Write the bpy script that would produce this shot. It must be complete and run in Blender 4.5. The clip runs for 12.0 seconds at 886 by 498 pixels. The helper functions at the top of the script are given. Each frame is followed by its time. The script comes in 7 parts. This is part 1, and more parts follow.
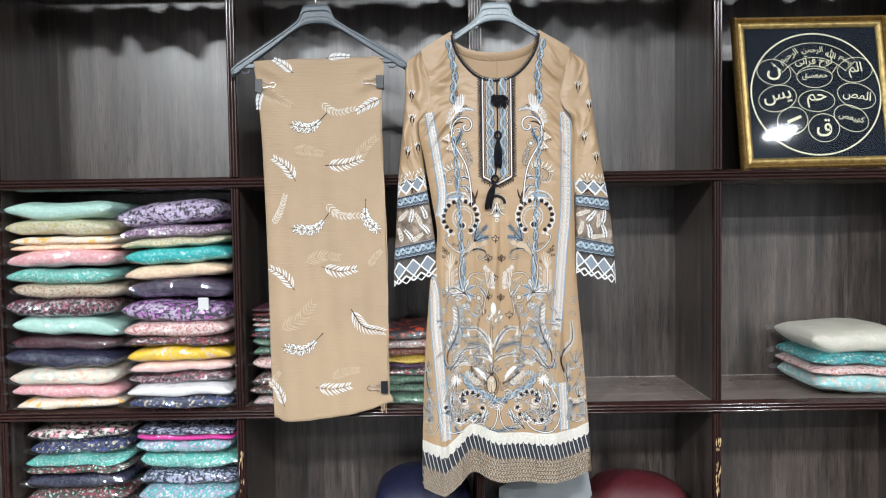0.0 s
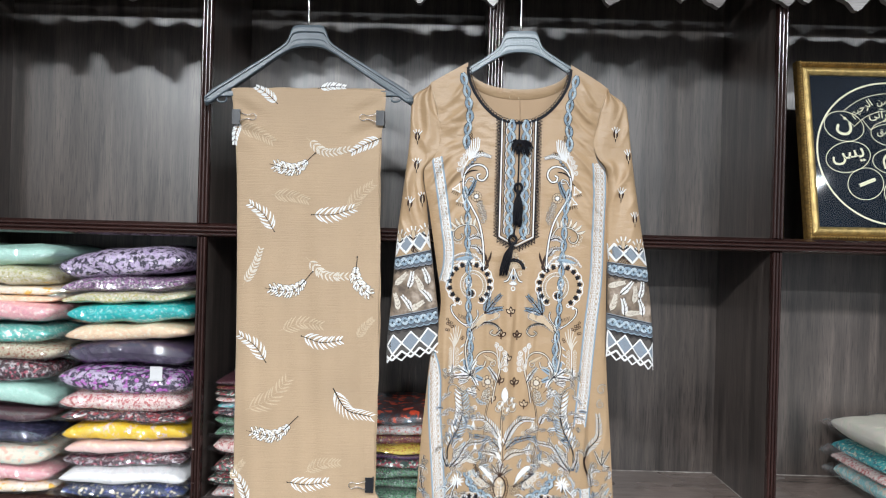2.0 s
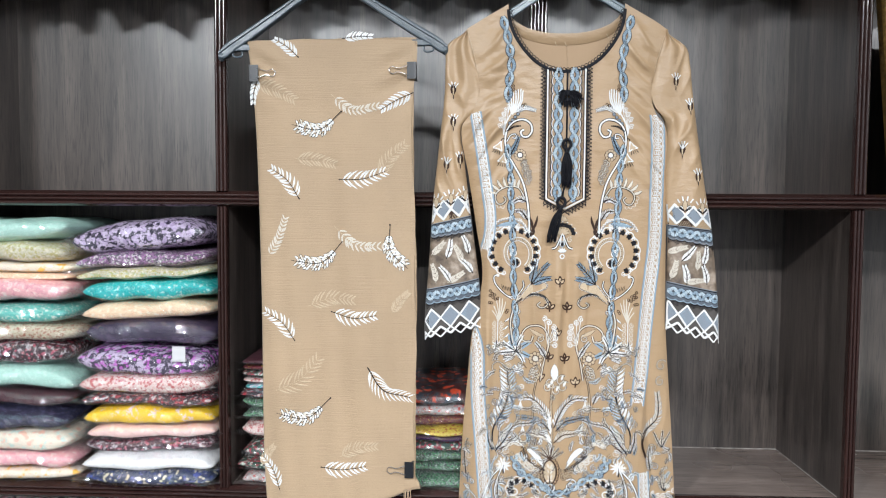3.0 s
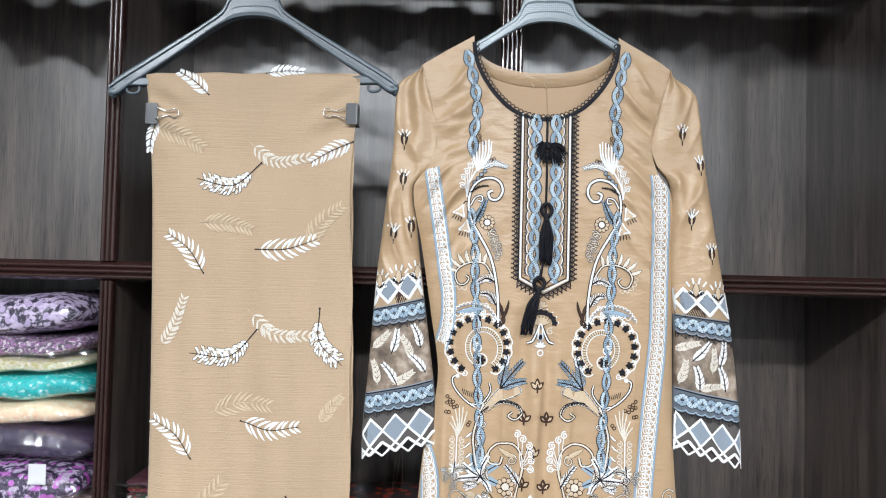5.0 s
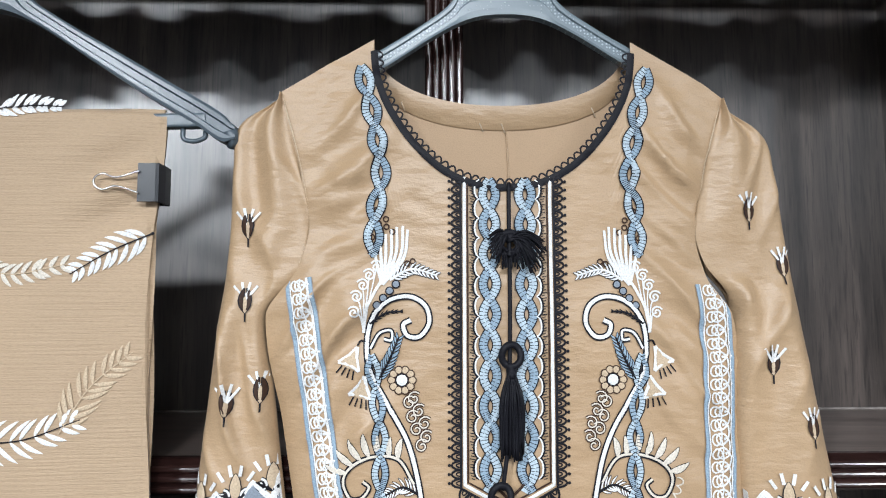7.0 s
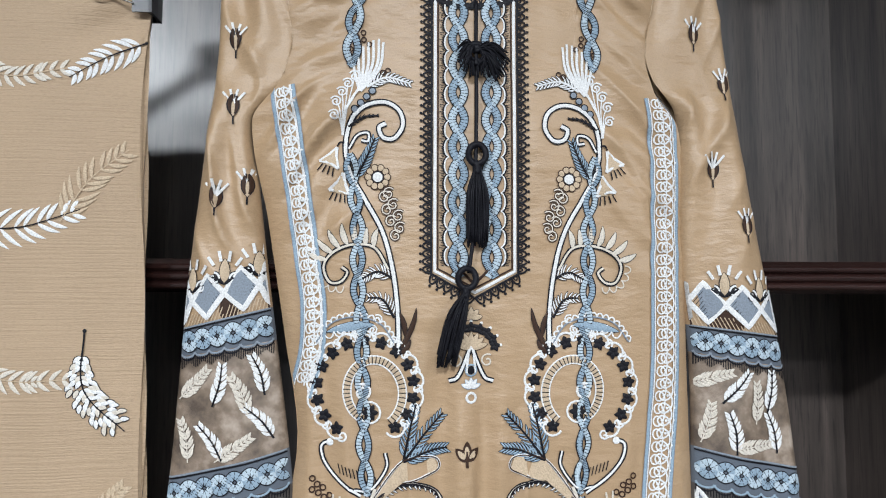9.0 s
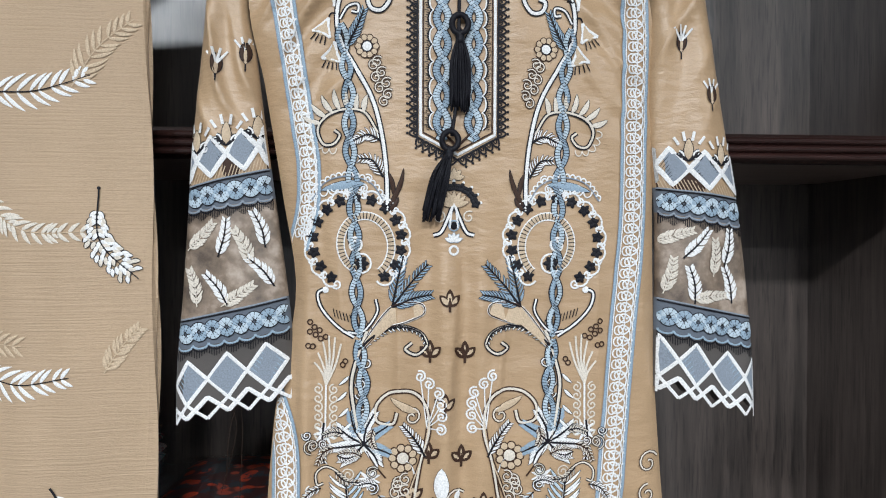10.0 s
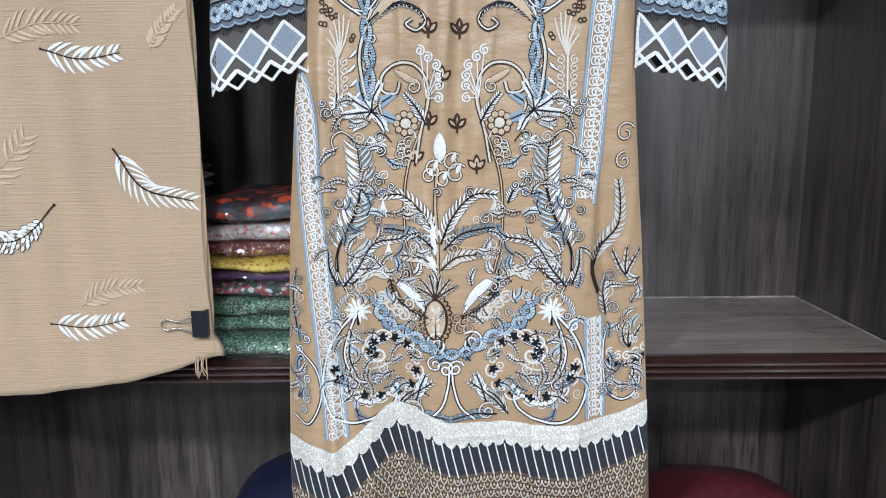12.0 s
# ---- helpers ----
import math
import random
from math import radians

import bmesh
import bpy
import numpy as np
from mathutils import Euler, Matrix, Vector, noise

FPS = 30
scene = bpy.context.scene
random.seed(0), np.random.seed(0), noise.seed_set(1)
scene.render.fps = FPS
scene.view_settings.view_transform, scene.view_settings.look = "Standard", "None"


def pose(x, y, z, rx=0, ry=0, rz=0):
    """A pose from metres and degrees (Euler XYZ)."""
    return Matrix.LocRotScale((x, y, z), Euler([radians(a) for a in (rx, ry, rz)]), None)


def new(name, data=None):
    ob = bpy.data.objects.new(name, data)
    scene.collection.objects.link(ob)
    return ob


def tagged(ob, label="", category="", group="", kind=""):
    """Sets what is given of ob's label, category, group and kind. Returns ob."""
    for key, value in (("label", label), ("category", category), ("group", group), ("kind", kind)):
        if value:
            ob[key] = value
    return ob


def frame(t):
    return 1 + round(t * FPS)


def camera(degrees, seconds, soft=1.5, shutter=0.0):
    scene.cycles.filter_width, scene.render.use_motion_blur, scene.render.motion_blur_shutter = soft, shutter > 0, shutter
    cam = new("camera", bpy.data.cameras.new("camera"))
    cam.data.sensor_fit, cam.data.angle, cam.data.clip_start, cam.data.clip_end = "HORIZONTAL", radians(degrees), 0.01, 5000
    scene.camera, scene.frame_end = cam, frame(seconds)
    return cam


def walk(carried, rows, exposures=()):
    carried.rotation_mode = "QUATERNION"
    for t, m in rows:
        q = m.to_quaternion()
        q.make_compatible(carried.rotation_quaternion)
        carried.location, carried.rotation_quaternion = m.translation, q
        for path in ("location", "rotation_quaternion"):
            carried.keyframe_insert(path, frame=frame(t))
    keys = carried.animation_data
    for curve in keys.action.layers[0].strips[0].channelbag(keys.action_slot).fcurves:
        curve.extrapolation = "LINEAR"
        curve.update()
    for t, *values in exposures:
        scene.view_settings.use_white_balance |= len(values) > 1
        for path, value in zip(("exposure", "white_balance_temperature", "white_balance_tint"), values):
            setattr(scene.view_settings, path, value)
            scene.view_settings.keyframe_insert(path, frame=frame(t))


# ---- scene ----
cam = camera(64.6, 12.0, soft=1.1)
METRES, EYE, TILT, LEAN, TURN = 1.85, 1.35, -2.3, 0.86, 0.1
ROWS = [
    (0.0, 0.0, 0.0, 0.0, 0.0, 0.0, -0.0),
    (0.5, -0.0009, 0.0366, 0.0066, -1.0, -0.57, 0.2),
    (1.0, 0.0028, 0.1048, 0.0358, 0.27, -0.18, -0.14),
    (1.5, -0.0014, 0.1409, 0.0502, -0.61, 0.44, -0.15),
    (2.0, -0.0071, 0.1551, 0.0468, -0.04, 2.4, -2.42),
    (2.5, -0.0108, 0.183, 0.0422, -0.07, 0.81, -1.72),
    (3.0, -0.0213, 0.2249, 0.0536, 2.22, -0.83, -1.33),
    (5.0, -0.0001, 0.3812, 0.0769, 0.6, 4.18, -2.19),
    (5.5, 0.0022, 0.4582, 0.0957, 0.61, 4.72, -2.91),
    (6.0, 0.0066, 0.5678, 0.1338, -0.93, 6.4, 0.22),
    (6.5, 0.0289, 0.631, 0.1612, -1.58, 7.71, -0.17),
    (8.5, 0.0385, 0.6164, 0.095, -1.63, 6.67, -2.3),
    (9.0, 0.037, 0.6102, 0.0706, -3.76, 6.35, -0.81),
    (9.5, 0.0388, 0.5995, 0.0481, -3.69, 3.28, 0.3),
    (10.0, 0.0421, 0.5842, 0.0294, -3.96, 1.6, -0.83),
    (10.5, 0.0617, 0.5473, 0.013, -0.86, 0.05, -1.35),
    (11.0, 0.0771, 0.52, -0.0142, -0.75, -0.27, -0.89),
    (11.5, 0.0747, 0.5225, -0.0494, -0.56, -2.8, 0.35),
    (12.0, 0.0728, 0.5296, -0.0822, 0.49, -7.83, -0.27),
]
walk(cam, [(t, pose(0, 0, EYE, TILT, LEAN, TURN) @ pose(METRES * x, METRES * y, METRES * z, 90 + pitch, roll, yaw)) for t, x, y, z, yaw, pitch, roll in ROWS],
     exposures=[(0.0, -0.03, 6450, 10), (3.0, -0.01, 6400, 10), (5.0, 0.09, 6300, 10), (6.5, 0.08, 6200, 10), (8.5, -0.21, 6250, 10), (9.5, -0.28, 6250, 10), (10.5, -0.29, 6280, 10), (12.0, -0.24, 5900, 10)])

# ---- world and lights ----
world = bpy.data.worlds.new("world")
scene.world = world
world.use_nodes = True
world.node_tree.nodes["Background"].inputs["Color"].default_value = (0.75, 0.85, 1.0, 1)
world.node_tree.nodes["Background"].inputs["Strength"].default_value = 0.05

# ceiling panels: x, y, side, watts
PANELS = [(-1.5, -0.95, 0.26, 155), (0.15, -1.0, 0.26, 122), (2.42, -0.82, 0.15, 72),
          (-0.9, -2.5, 0.26, 62), (1.0, -2.5, 0.26, 62), (2.7, -2.4, 0.22, 62)]
CEILING = 2.78


def panel_lamp(x, y, side, watts):
    data = bpy.data.lights.new("panel_lamp", "AREA")
    data.shape, data.size, data.energy, data.color = "SQUARE", side, watts, (0.93, 0.97, 1.0)
    ob = new("panel_lamp", data)
    ob.matrix_world = pose(x, y, CEILING - 0.034)


for row in PANELS:
    panel_lamp(*row)

# ---- materials ----
def nodes_of(name):
    m = bpy.data.materials.new(name)
    m.use_nodes = True
    nt = m.node_tree
    return m, nt, nt.nodes["Principled BSDF"]


def link(nt, a, b):
    nt.links.new(a, b)


def texco(nt, scale=(1, 1, 1), coord="Object"):
    co = nt.nodes.new("ShaderNodeTexCoord")
    mp = nt.nodes.new("ShaderNodeMapping")
    mp.inputs["Scale"].default_value = scale
    link(nt, co.outputs[coord], mp.inputs["Vector"])
    return mp.outputs["Vector"]


def noise_tex(nt, vec, scale, detail=4.0, rough=0.55):
    n = nt.nodes.new("ShaderNodeTexNoise")
    n.inputs["Scale"].default_value, n.inputs["Detail"].default_value, n.inputs["Roughness"].default_value = scale, detail, rough
    link(nt, vec, n.inputs["Vector"])
    return n.outputs["Fac"]


def ramp(nt, fac, stops):
    r = nt.nodes.new("ShaderNodeValToRGB")
    while len(r.color_ramp.elements) < len(stops):
        r.color_ramp.elements.new(0.5)
    for e, (p, c) in zip(r.color_ramp.elements, stops):
        e.position, e.color = p, (*c, 1)
    link(nt, fac, r.inputs["Fac"])
    return r.outputs["Color"]


def mixcol(nt, a, b, fac, mode="MIX"):
    n = nt.nodes.new("ShaderNodeMix")
    n.data_type, n.blend_type = "RGBA", mode
    for sock, v in ((n.inputs[0], fac), (n.inputs[6], a), (n.inputs[7], b)):
        if isinstance(v, (int, float)):
            sock.default_value = v
        elif isinstance(v, tuple):
            sock.default_value = (*v, 1)
        else:
            link(nt, v, sock)
    return n.outputs[2]


def bump(nt, height, bsdf, strength=0.3, distance=0.002):
    b = nt.nodes.new("ShaderNodeBump")
    b.inputs["Strength"].default_value, b.inputs["Distance"].default_value = strength, distance
    link(nt, height, b.inputs["Height"])
    link(nt, b.outputs["Normal"], bsdf.inputs["Normal"])
    return b


def wood(name, dark, light, roughness, along="z", gloss=0.5):
    m, nt, bs = nodes_of(name)
    st = {"z": (13, 13, 0.75), "x": (0.75, 13, 13)}[along]
    grain = noise_tex(nt, texco(nt, st), 3.2, 8, 0.68)
    fine = noise_tex(nt, texco(nt, tuple(v * 6 for v in st)), 4.0, 3, 0.6)
    blot = noise_tex(nt, texco(nt), 2.2, 3)
    col = ramp(nt, grain, [(0.32, dark), (0.55, tuple((a + b) / 2 for a, b in zip(dark, light))), (0.72, light)])
    col = mixcol(nt, col, tuple(v * 0.55 for v in dark), ramp(nt, fine, [(0.52, (0, 0, 0)), (0.66, (0.7, 0.7, 0.7))]))
    link(nt, mixcol(nt, col, light, ramp(nt, blot, [(0.45, (0, 0, 0)), (0.8, (0.35, 0.35, 0.35))])), bs.inputs["Base Color"])
    link(nt, ramp(nt, blot, [(0.3, (roughness * 0.85,) * 3), (0.75, (roughness * 1.25,) * 3)]), bs.inputs["Roughness"])
    bs.inputs["Specular IOR Level"].default_value = gloss
    bump(nt, fine, bs, 0.12, 0.001)
    return m


def plain(name, color, roughness=0.5, metallic=0.0, vary=0.12, scale=9.0, bumps=0.0):
    m, nt, bs = nodes_of(name)
    n = noise_tex(nt, texco(nt), scale, 5)
    lo, hi = tuple(v * (1 - vary) for v in color), tuple(min(1, v * (1 + vary)) for v in color)
    link(nt, ramp(nt, n, [(0.3, lo), (0.7, hi)]), bs.inputs["Base Color"])
    bs.inputs["Roughness"].default_value, bs.inputs["Metallic"].default_value = roughness, metallic
    if bumps:
        bump(nt, noise_tex(nt, texco(nt), scale * 9, 3), bs, bumps, 0.001)
    return m


def cloth(name, color, weave=(900, 900), roughness=0.75, sheen=0.15, crepe=0.0, vary=0.07, pucker=0.0):
    m, nt, bs = nodes_of(name)
    big = noise_tex(nt, texco(nt), 6.0, 4)
    fine = noise_tex(nt, texco(nt, (weave[0], 30, weave[1])), 1.0, 2)
    col = ramp(nt, big, [(0.3, tuple(v * (1 - vary) for v in color)), (0.72, tuple(min(1, v * (1 + vary)) for v in color))])
    link(nt, mixcol(nt, col, tuple(v * 0.62 for v in color), ramp(nt, fine, [(0.45, (0, 0, 0)), (0.8, (0.45, 0.45, 0.45))])), bs.inputs["Base Color"])
    bs.inputs["Roughness"].default_value = roughness
    bs.inputs["Sheen Weight"].default_value = sheen
    h = fine
    if crepe:
        slub = noise_tex(nt, texco(nt, (14, 14, 620)), 1.0, 3, 0.6)
        mx = nt.nodes.new("ShaderNodeMath")
        mx.operation = "MULTIPLY_ADD"
        mx.inputs[1].default_value = 2.5
        link(nt, slub, mx.inputs[0])
        link(nt, fine, mx.inputs[2])
        h = mx.outputs[0]
    fine_bump = bump(nt, h, bs, 0.25 + crepe, 0.0006)
    if pucker:
        second = nt.nodes.new("ShaderNodeBump")
        second.inputs["Strength"].default_value, second.inputs["Distance"].default_value = pucker, 0.004
        link(nt, noise_tex(nt, texco(nt, (38, 38, 95)), 1.0, 3, 0.55), second.inputs["Height"])
        link(nt, second.outputs["Normal"], fine_bump.inputs["Normal"])
    return m


def thread(name, color, roughness=0.45, sheen=0.2):
    m, nt, bs = nodes_of(name)
    n = noise_tex(nt, texco(nt, (700, 60, 700)), 1.0, 2)
    link(nt, ramp(nt, n, [(0.3, tuple(v * 0.72 for v in color)), (0.65, color)]), bs.inputs["Base Color"])
    bs.inputs["Roughness"].default_value, bs.inputs["Sheen Weight"].default_value = roughness, sheen
    bs.inputs["Specular IOR Level"].default_value = 0.15
    bump(nt, n, bs, 0.5, 0.0008)
    return m


def printed(name, base, accents, scale, coverage=0.5, roughness=0.6):
    """Printed or woven cloth: blotches and small figures of the accent colours on the base."""
    m, nt, bs = nodes_of(name)
    rnd = nt.nodes.new("ShaderNodeObjectInfo").outputs["Random"]
    vec = texco(nt)
    shift = nt.nodes.new("ShaderNodeVectorMath")
    shift.operation = "ADD"
    com = nt.nodes.new("ShaderNodeCombineXYZ")
    mul = nt.nodes.new("ShaderNodeMath")
    mul.operation = "MULTIPLY"
    mul.inputs[1].default_value = 37.0
    link(nt, rnd, mul.inputs[0])
    link(nt, mul.outputs[0], com.inputs["X"])
    link(nt, mul.outputs[0], com.inputs["Y"])
    link(nt, vec, shift.inputs[0])
    link(nt, com.outputs[0], shift.inputs[1])
    lively = lambda k: tuple(v ** 0.76 if v > 0.2 else v * 0.72 for v in k)
    col = lively(base)
    for i, a in enumerate(lively(q) for q in accents):
        if i % 2 == 0:
            v = nt.nodes.new("ShaderNodeTexVoronoi")
            v.feature = "SMOOTH_F1"
            v.inputs["Scale"].default_value = scale * 3.0 * (1 + 0.7 * i)
            link(nt, shift.outputs[0], v.inputs["Vector"])
            fac = ramp(nt, v.outputs["Distance"], [(0.21 + 0.20 * coverage, (1, 1, 1)), (0.27 + 0.20 * coverage, (0, 0, 0))])
        else:
            n = noise_tex(nt, shift.outputs[0], scale * 2.8, 6, 0.7)
            fac = ramp(nt, n, [(0.565 - 0.12 * coverage, (0, 0, 0)), (0.61 - 0.12 * coverage, (1, 1, 1))])
        col = mixcol(nt, col, a, fac)
    link(nt, col, bs.inputs["Base Color"])
    bs.inputs["Roughness"].default_value = roughness
    bump(nt, noise_tex(nt, vec, 60, 4), bs, 0.3, 0.002)
    return m


def plastic_film(name):
    """Thin clear bag: mostly transparent, with creased glossy facets."""
    m, nt, bs = nodes_of(name)
    out = nt.nodes["Material Output"]
    clear, gl, mix = nt.nodes.new("ShaderNodeBsdfTransparent"), nt.nodes.new("ShaderNodeBsdfGlossy"), nt.nodes.new("ShaderNodeMixShader")
    gl.inputs["Roughness"].default_value = 0.06
    gl.inputs["Color"].default_value = (0.95, 0.97, 1, 1)
    mix.inputs[0].default_value = 0.16
    creases = nt.nodes.new("ShaderNodeTexNoise")
    creases.inputs["Scale"].default_value, creases.inputs["Detail"].default_value, creases.inputs["Distortion"].default_value = 1.0, 2.5, 2.2
    link(nt, texco(nt, (24, 24, 52)), creases.inputs["Vector"])
    fold = nt.nodes.new("ShaderNodeMath")
    fold.operation = "PINGPONG"
    fold.inputs[1].default_value = 0.11
    link(nt, creases.outputs["Fac"], fold.inputs[0])
    b = nt.nodes.new("ShaderNodeBump")
    b.inputs["Strength"].default_value, b.inputs["Distance"].default_value = 0.3, 0.004
    link(nt, fold.outputs[0], b.inputs["Height"])
    link(nt, b.outputs["Normal"], gl.inputs["Normal"])
    link(nt, clear.outputs[0], mix.inputs[1])
    link(nt, gl.outputs[0], mix.inputs[2])
    link(nt, mix.outputs[0], out.inputs["Surface"])
    return m


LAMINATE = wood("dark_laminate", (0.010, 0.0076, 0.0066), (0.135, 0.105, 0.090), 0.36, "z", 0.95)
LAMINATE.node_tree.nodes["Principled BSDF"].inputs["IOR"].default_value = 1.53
# Lighter copy of the laminate for boards: reflected light painted into its colour.
LAMINATE_LIT = wood("lit_laminate_board", (0.12, 0.090, 0.076), (0.30, 0.235, 0.205), 0.28, "x", 1.0)
MOULDING = wood("polished_moulding", (0.020, 0.009, 0.008), (0.042, 0.018, 0.015), 0.13, "x", 0.9)
MOULDING_UP = wood("polished_post", (0.020, 0.009, 0.008), (0.042, 0.018, 0.015), 0.2, "z", 0.6)
CARVED = wood("carved_wood", (0.10, 0.085, 0.08), (0.22, 0.20, 0.19), 0.3, "x", 0.6)
WORN = plain("worn_edge", (0.42, 0.30, 0.16), 0.7, vary=0.4, scale=60)
CEILING_PAINT = plain("ceiling_paint", (0.62, 0.62, 0.62), 0.8, vary=0.03, bumps=0.1)
# Wall and floor colours, out of view, darkened to hold down bounced light.
WALL = plain("wall_paint", (0.17, 0.17, 0.175), 0.8, vary=0.03, bumps=0.1)
TILE = plain("floor_tile", (0.05, 0.046, 0.042), 0.3, vary=0.1)
GREY_PLASTIC = plain("grey_plastic", (0.070, 0.092, 0.110), 0.30, vary=0.1, scale=30, bumps=0.25)
STEEL = plain("bright_wire", (0.65, 0.64, 0.62), 0.22, 1.0, vary=0.05)
BLACK_STEEL = plain("black_clip_steel", (0.010, 0.012, 0.016), 0.35, 0.0, vary=0.1)
GILT = plain("gilt_frame", (0.50, 0.36, 0.14), 0.42, 0.75, vary=0.3, scale=70, bumps=0.6)
DARK_GILT = plain("aged_gilt", (0.24, 0.14, 0.04), 0.42, 0.6, vary=0.5, scale=120, bumps=0.8)
VELVET = plain("navy_velvet", (0.008, 0.014, 0.024), 0.7, vary=0.35, scale=14)
PALE_GOLD = plain("pale_gold_thread", (0.86, 0.84, 0.60), 0.45, vary=0.12, scale=200)
VELVET.node_tree.nodes["Principled BSDF"].inputs["Specular IOR Level"].default_value = 0.05
FILM = plastic_film("clear_film")


def dotted_plastic(name):
    """Blue-grey plastic with a stippled face, its colour raised to hold a highlight."""
    m, nt, bs = nodes_of(name)
    cells = nt.nodes.new("ShaderNodeTexVoronoi")
    cells.inputs["Scale"].default_value, cells.inputs["Randomness"].default_value = 330, 0.25
    link(nt, texco(nt), cells.inputs["Vector"])
    dots = ramp(nt, cells.outputs["Distance"], [(0.22, (1, 1, 1)), (0.34, (0, 0, 0))])
    link(nt, mixcol(nt, (0.15, 0.19, 0.215), (0.36, 0.42, 0.45), dots), bs.inputs["Base Color"])
    bs.inputs["Roughness"].default_value = 0.30
    bump(nt, dots, bs, 0.4, 0.0006)
    return m


DOTTED_PLASTIC = dotted_plastic("dotted_grey_plastic")
TAN = cloth("tan_lawn", (0.42, 0.284, 0.163), sheen=0.05, roughness=0.40, pucker=0.42)
TAN_BACK = cloth("tan_lawn_inside", (0.42, 0.285, 0.17), sheen=0.1, roughness=0.7)
CHIFFON = cloth("tan_crepe_chiffon", (0.42, 0.298, 0.185), weave=(300, 1400), roughness=0.6, sheen=0.25, crepe=0.4)
WHITE_T = thread("white_thread", (0.82, 0.82, 0.81), 0.5, 0.1)
CREAM_T = thread("cream_thread", (0.70, 0.64, 0.55), 0.5, 0.1)
BEIGE_T = thread("beige_thread", (0.58, 0.45, 0.31))
BLACK_T = thread("black_thread", (0.011, 0.011, 0.015), 0.5, 0.0)
BLUE_T = thread("blue_thread", (0.30, 0.40, 0.49), 0.45, 0.05)
BROWN_T = thread("brown_thread", (0.050, 0.026, 0.017), 0.5, 0.0)
GREY_T = thread("grey_thread", (0.25, 0.29, 0.34))
PALE_BLUE_T = thread("pale_blue_thread", (0.50, 0.60, 0.67), 0.45, 0.05)
THREADS = [WHITE_T, CREAM_T, BEIGE_T, BLACK_T, BLUE_T, BROWN_T, GREY_T, PALE_BLUE_T]
WHITE, CREAM, BEIGE, BLACK, BLUE, BROWN, GREY, PALE_BLUE = range(8)

# ---- building tools ----
def part(name, bm, material, parent=None, label="", smooth=True):
    """Links a bmesh as one mesh object under a thing or a part."""
    me = bpy.data.meshes.new(name)
    bm.normal_update()
    bm.to_mesh(me)
    bm.free()
    for mt in material if isinstance(material, (list, tuple)) else [material]:
        me.materials.append(mt)
    if smooth:
        me.shade_smooth()
    ob = new(name, me)
    ob.parent = parent
    if label:
        ob["label"] = label
    return ob


def data_part(name, verts, faces, material, parent=None, label="", index=None, smooth=True):
    me = bpy.data.meshes.new(name)
    me.from_pydata(verts, [], faces)
    for mt in material if isinstance(material, (list, tuple)) else [material]:
        me.materials.append(mt)
    if index is not None:
        me.polygons.foreach_set("material_index", index)
    if smooth:
        me.shade_smooth()
    me.update()
    ob = new(name, me)
    ob.parent = parent
    if label:
        ob["label"] = label
    return ob


def thing(name, label, category, at=(0, 0, 0), group="", kind=""):
    ob = new(name)
    ob.empty_display_size = 0.05
    ob.location = at
    return tagged(ob, label, category, group, kind)


def block(bm, x0, x1, y0, y1, z0, z1, bevel=0.0):
    made = bmesh.ops.create_cube(bm, size=1.0, matrix=Matrix.LocRotScale(((x0 + x1) / 2, (y0 + y1) / 2, (z0 + z1) / 2), None, (x1 - x0, y1 - y0, z1 - z0)))
    if bevel:
        edges = {e for v in made["verts"] for e in v.link_edges}
        bmesh.ops.bevel(bm, geom=list(edges), offset=bevel, segments=2, affect="EDGES", profile=0.6)
    return bm


def box_part(name, x0, x1, y0, y1, z0, z1, material, parent=None, bevel=0.002, label=""):
    return part(name, block(bmesh.new(), x0, x1, y0, y1, z0, z1, bevel), material, parent, label, smooth=False)


def extruded(profile, a, b, axis):
    """A closed profile of (p, q) pairs swept from a to b along x (p, q = y, z) or z (p, q = x, y)."""
    n = len(profile)
    put = (lambda s, p, q: (s, p, q)) if axis == "x" else (lambda s, p, q: (p, q, s))
    verts = [put(s, p, q) for s in (a, b) for p, q in profile]
    faces = [(i, (i + 1) % n, n + (i + 1) % n, n + i) for i in range(n)]
    faces += [tuple(range(n - 1, -1, -1)), tuple(range(n, 2 * n))]
    return verts, faces


def tube(points, radius, sides=8, closed=False):
    """Vertices and faces of a round wire along the points."""
    pts = [Vector(p) for p in points]
    n, verts, faces = len(pts), [], []
    side = Vector((0.0, 1.0, 0.123))
    for i, p in enumerate(pts):
        d = (pts[(i + 1) % n] - pts[i - 1]) if closed else (pts[min(i + 1, n - 1)] - pts[max(i - 1, 0)])
        d.normalize()
        a = side - d * side.dot(d)
        a.normalize()
        side = a
        b = d.cross(a)
        r = radius(i / max(1, n - 1)) if callable(radius) else radius
        verts += [tuple(p + (a * math.cos(k * math.tau / sides) + b * math.sin(k * math.tau / sides)) * r) for k in range(sides)]
    for i in range(n if closed else n - 1):
        j = (i + 1) % n
        faces += [(i * sides + k, i * sides + (k + 1) % sides, j * sides + (k + 1) % sides, j * sides + k) for k in range(sides)]
    if not closed:
        faces += [tuple(range(sides - 1, -1, -1)), tuple(range((n - 1) * sides, n * sides))]
    return verts, faces


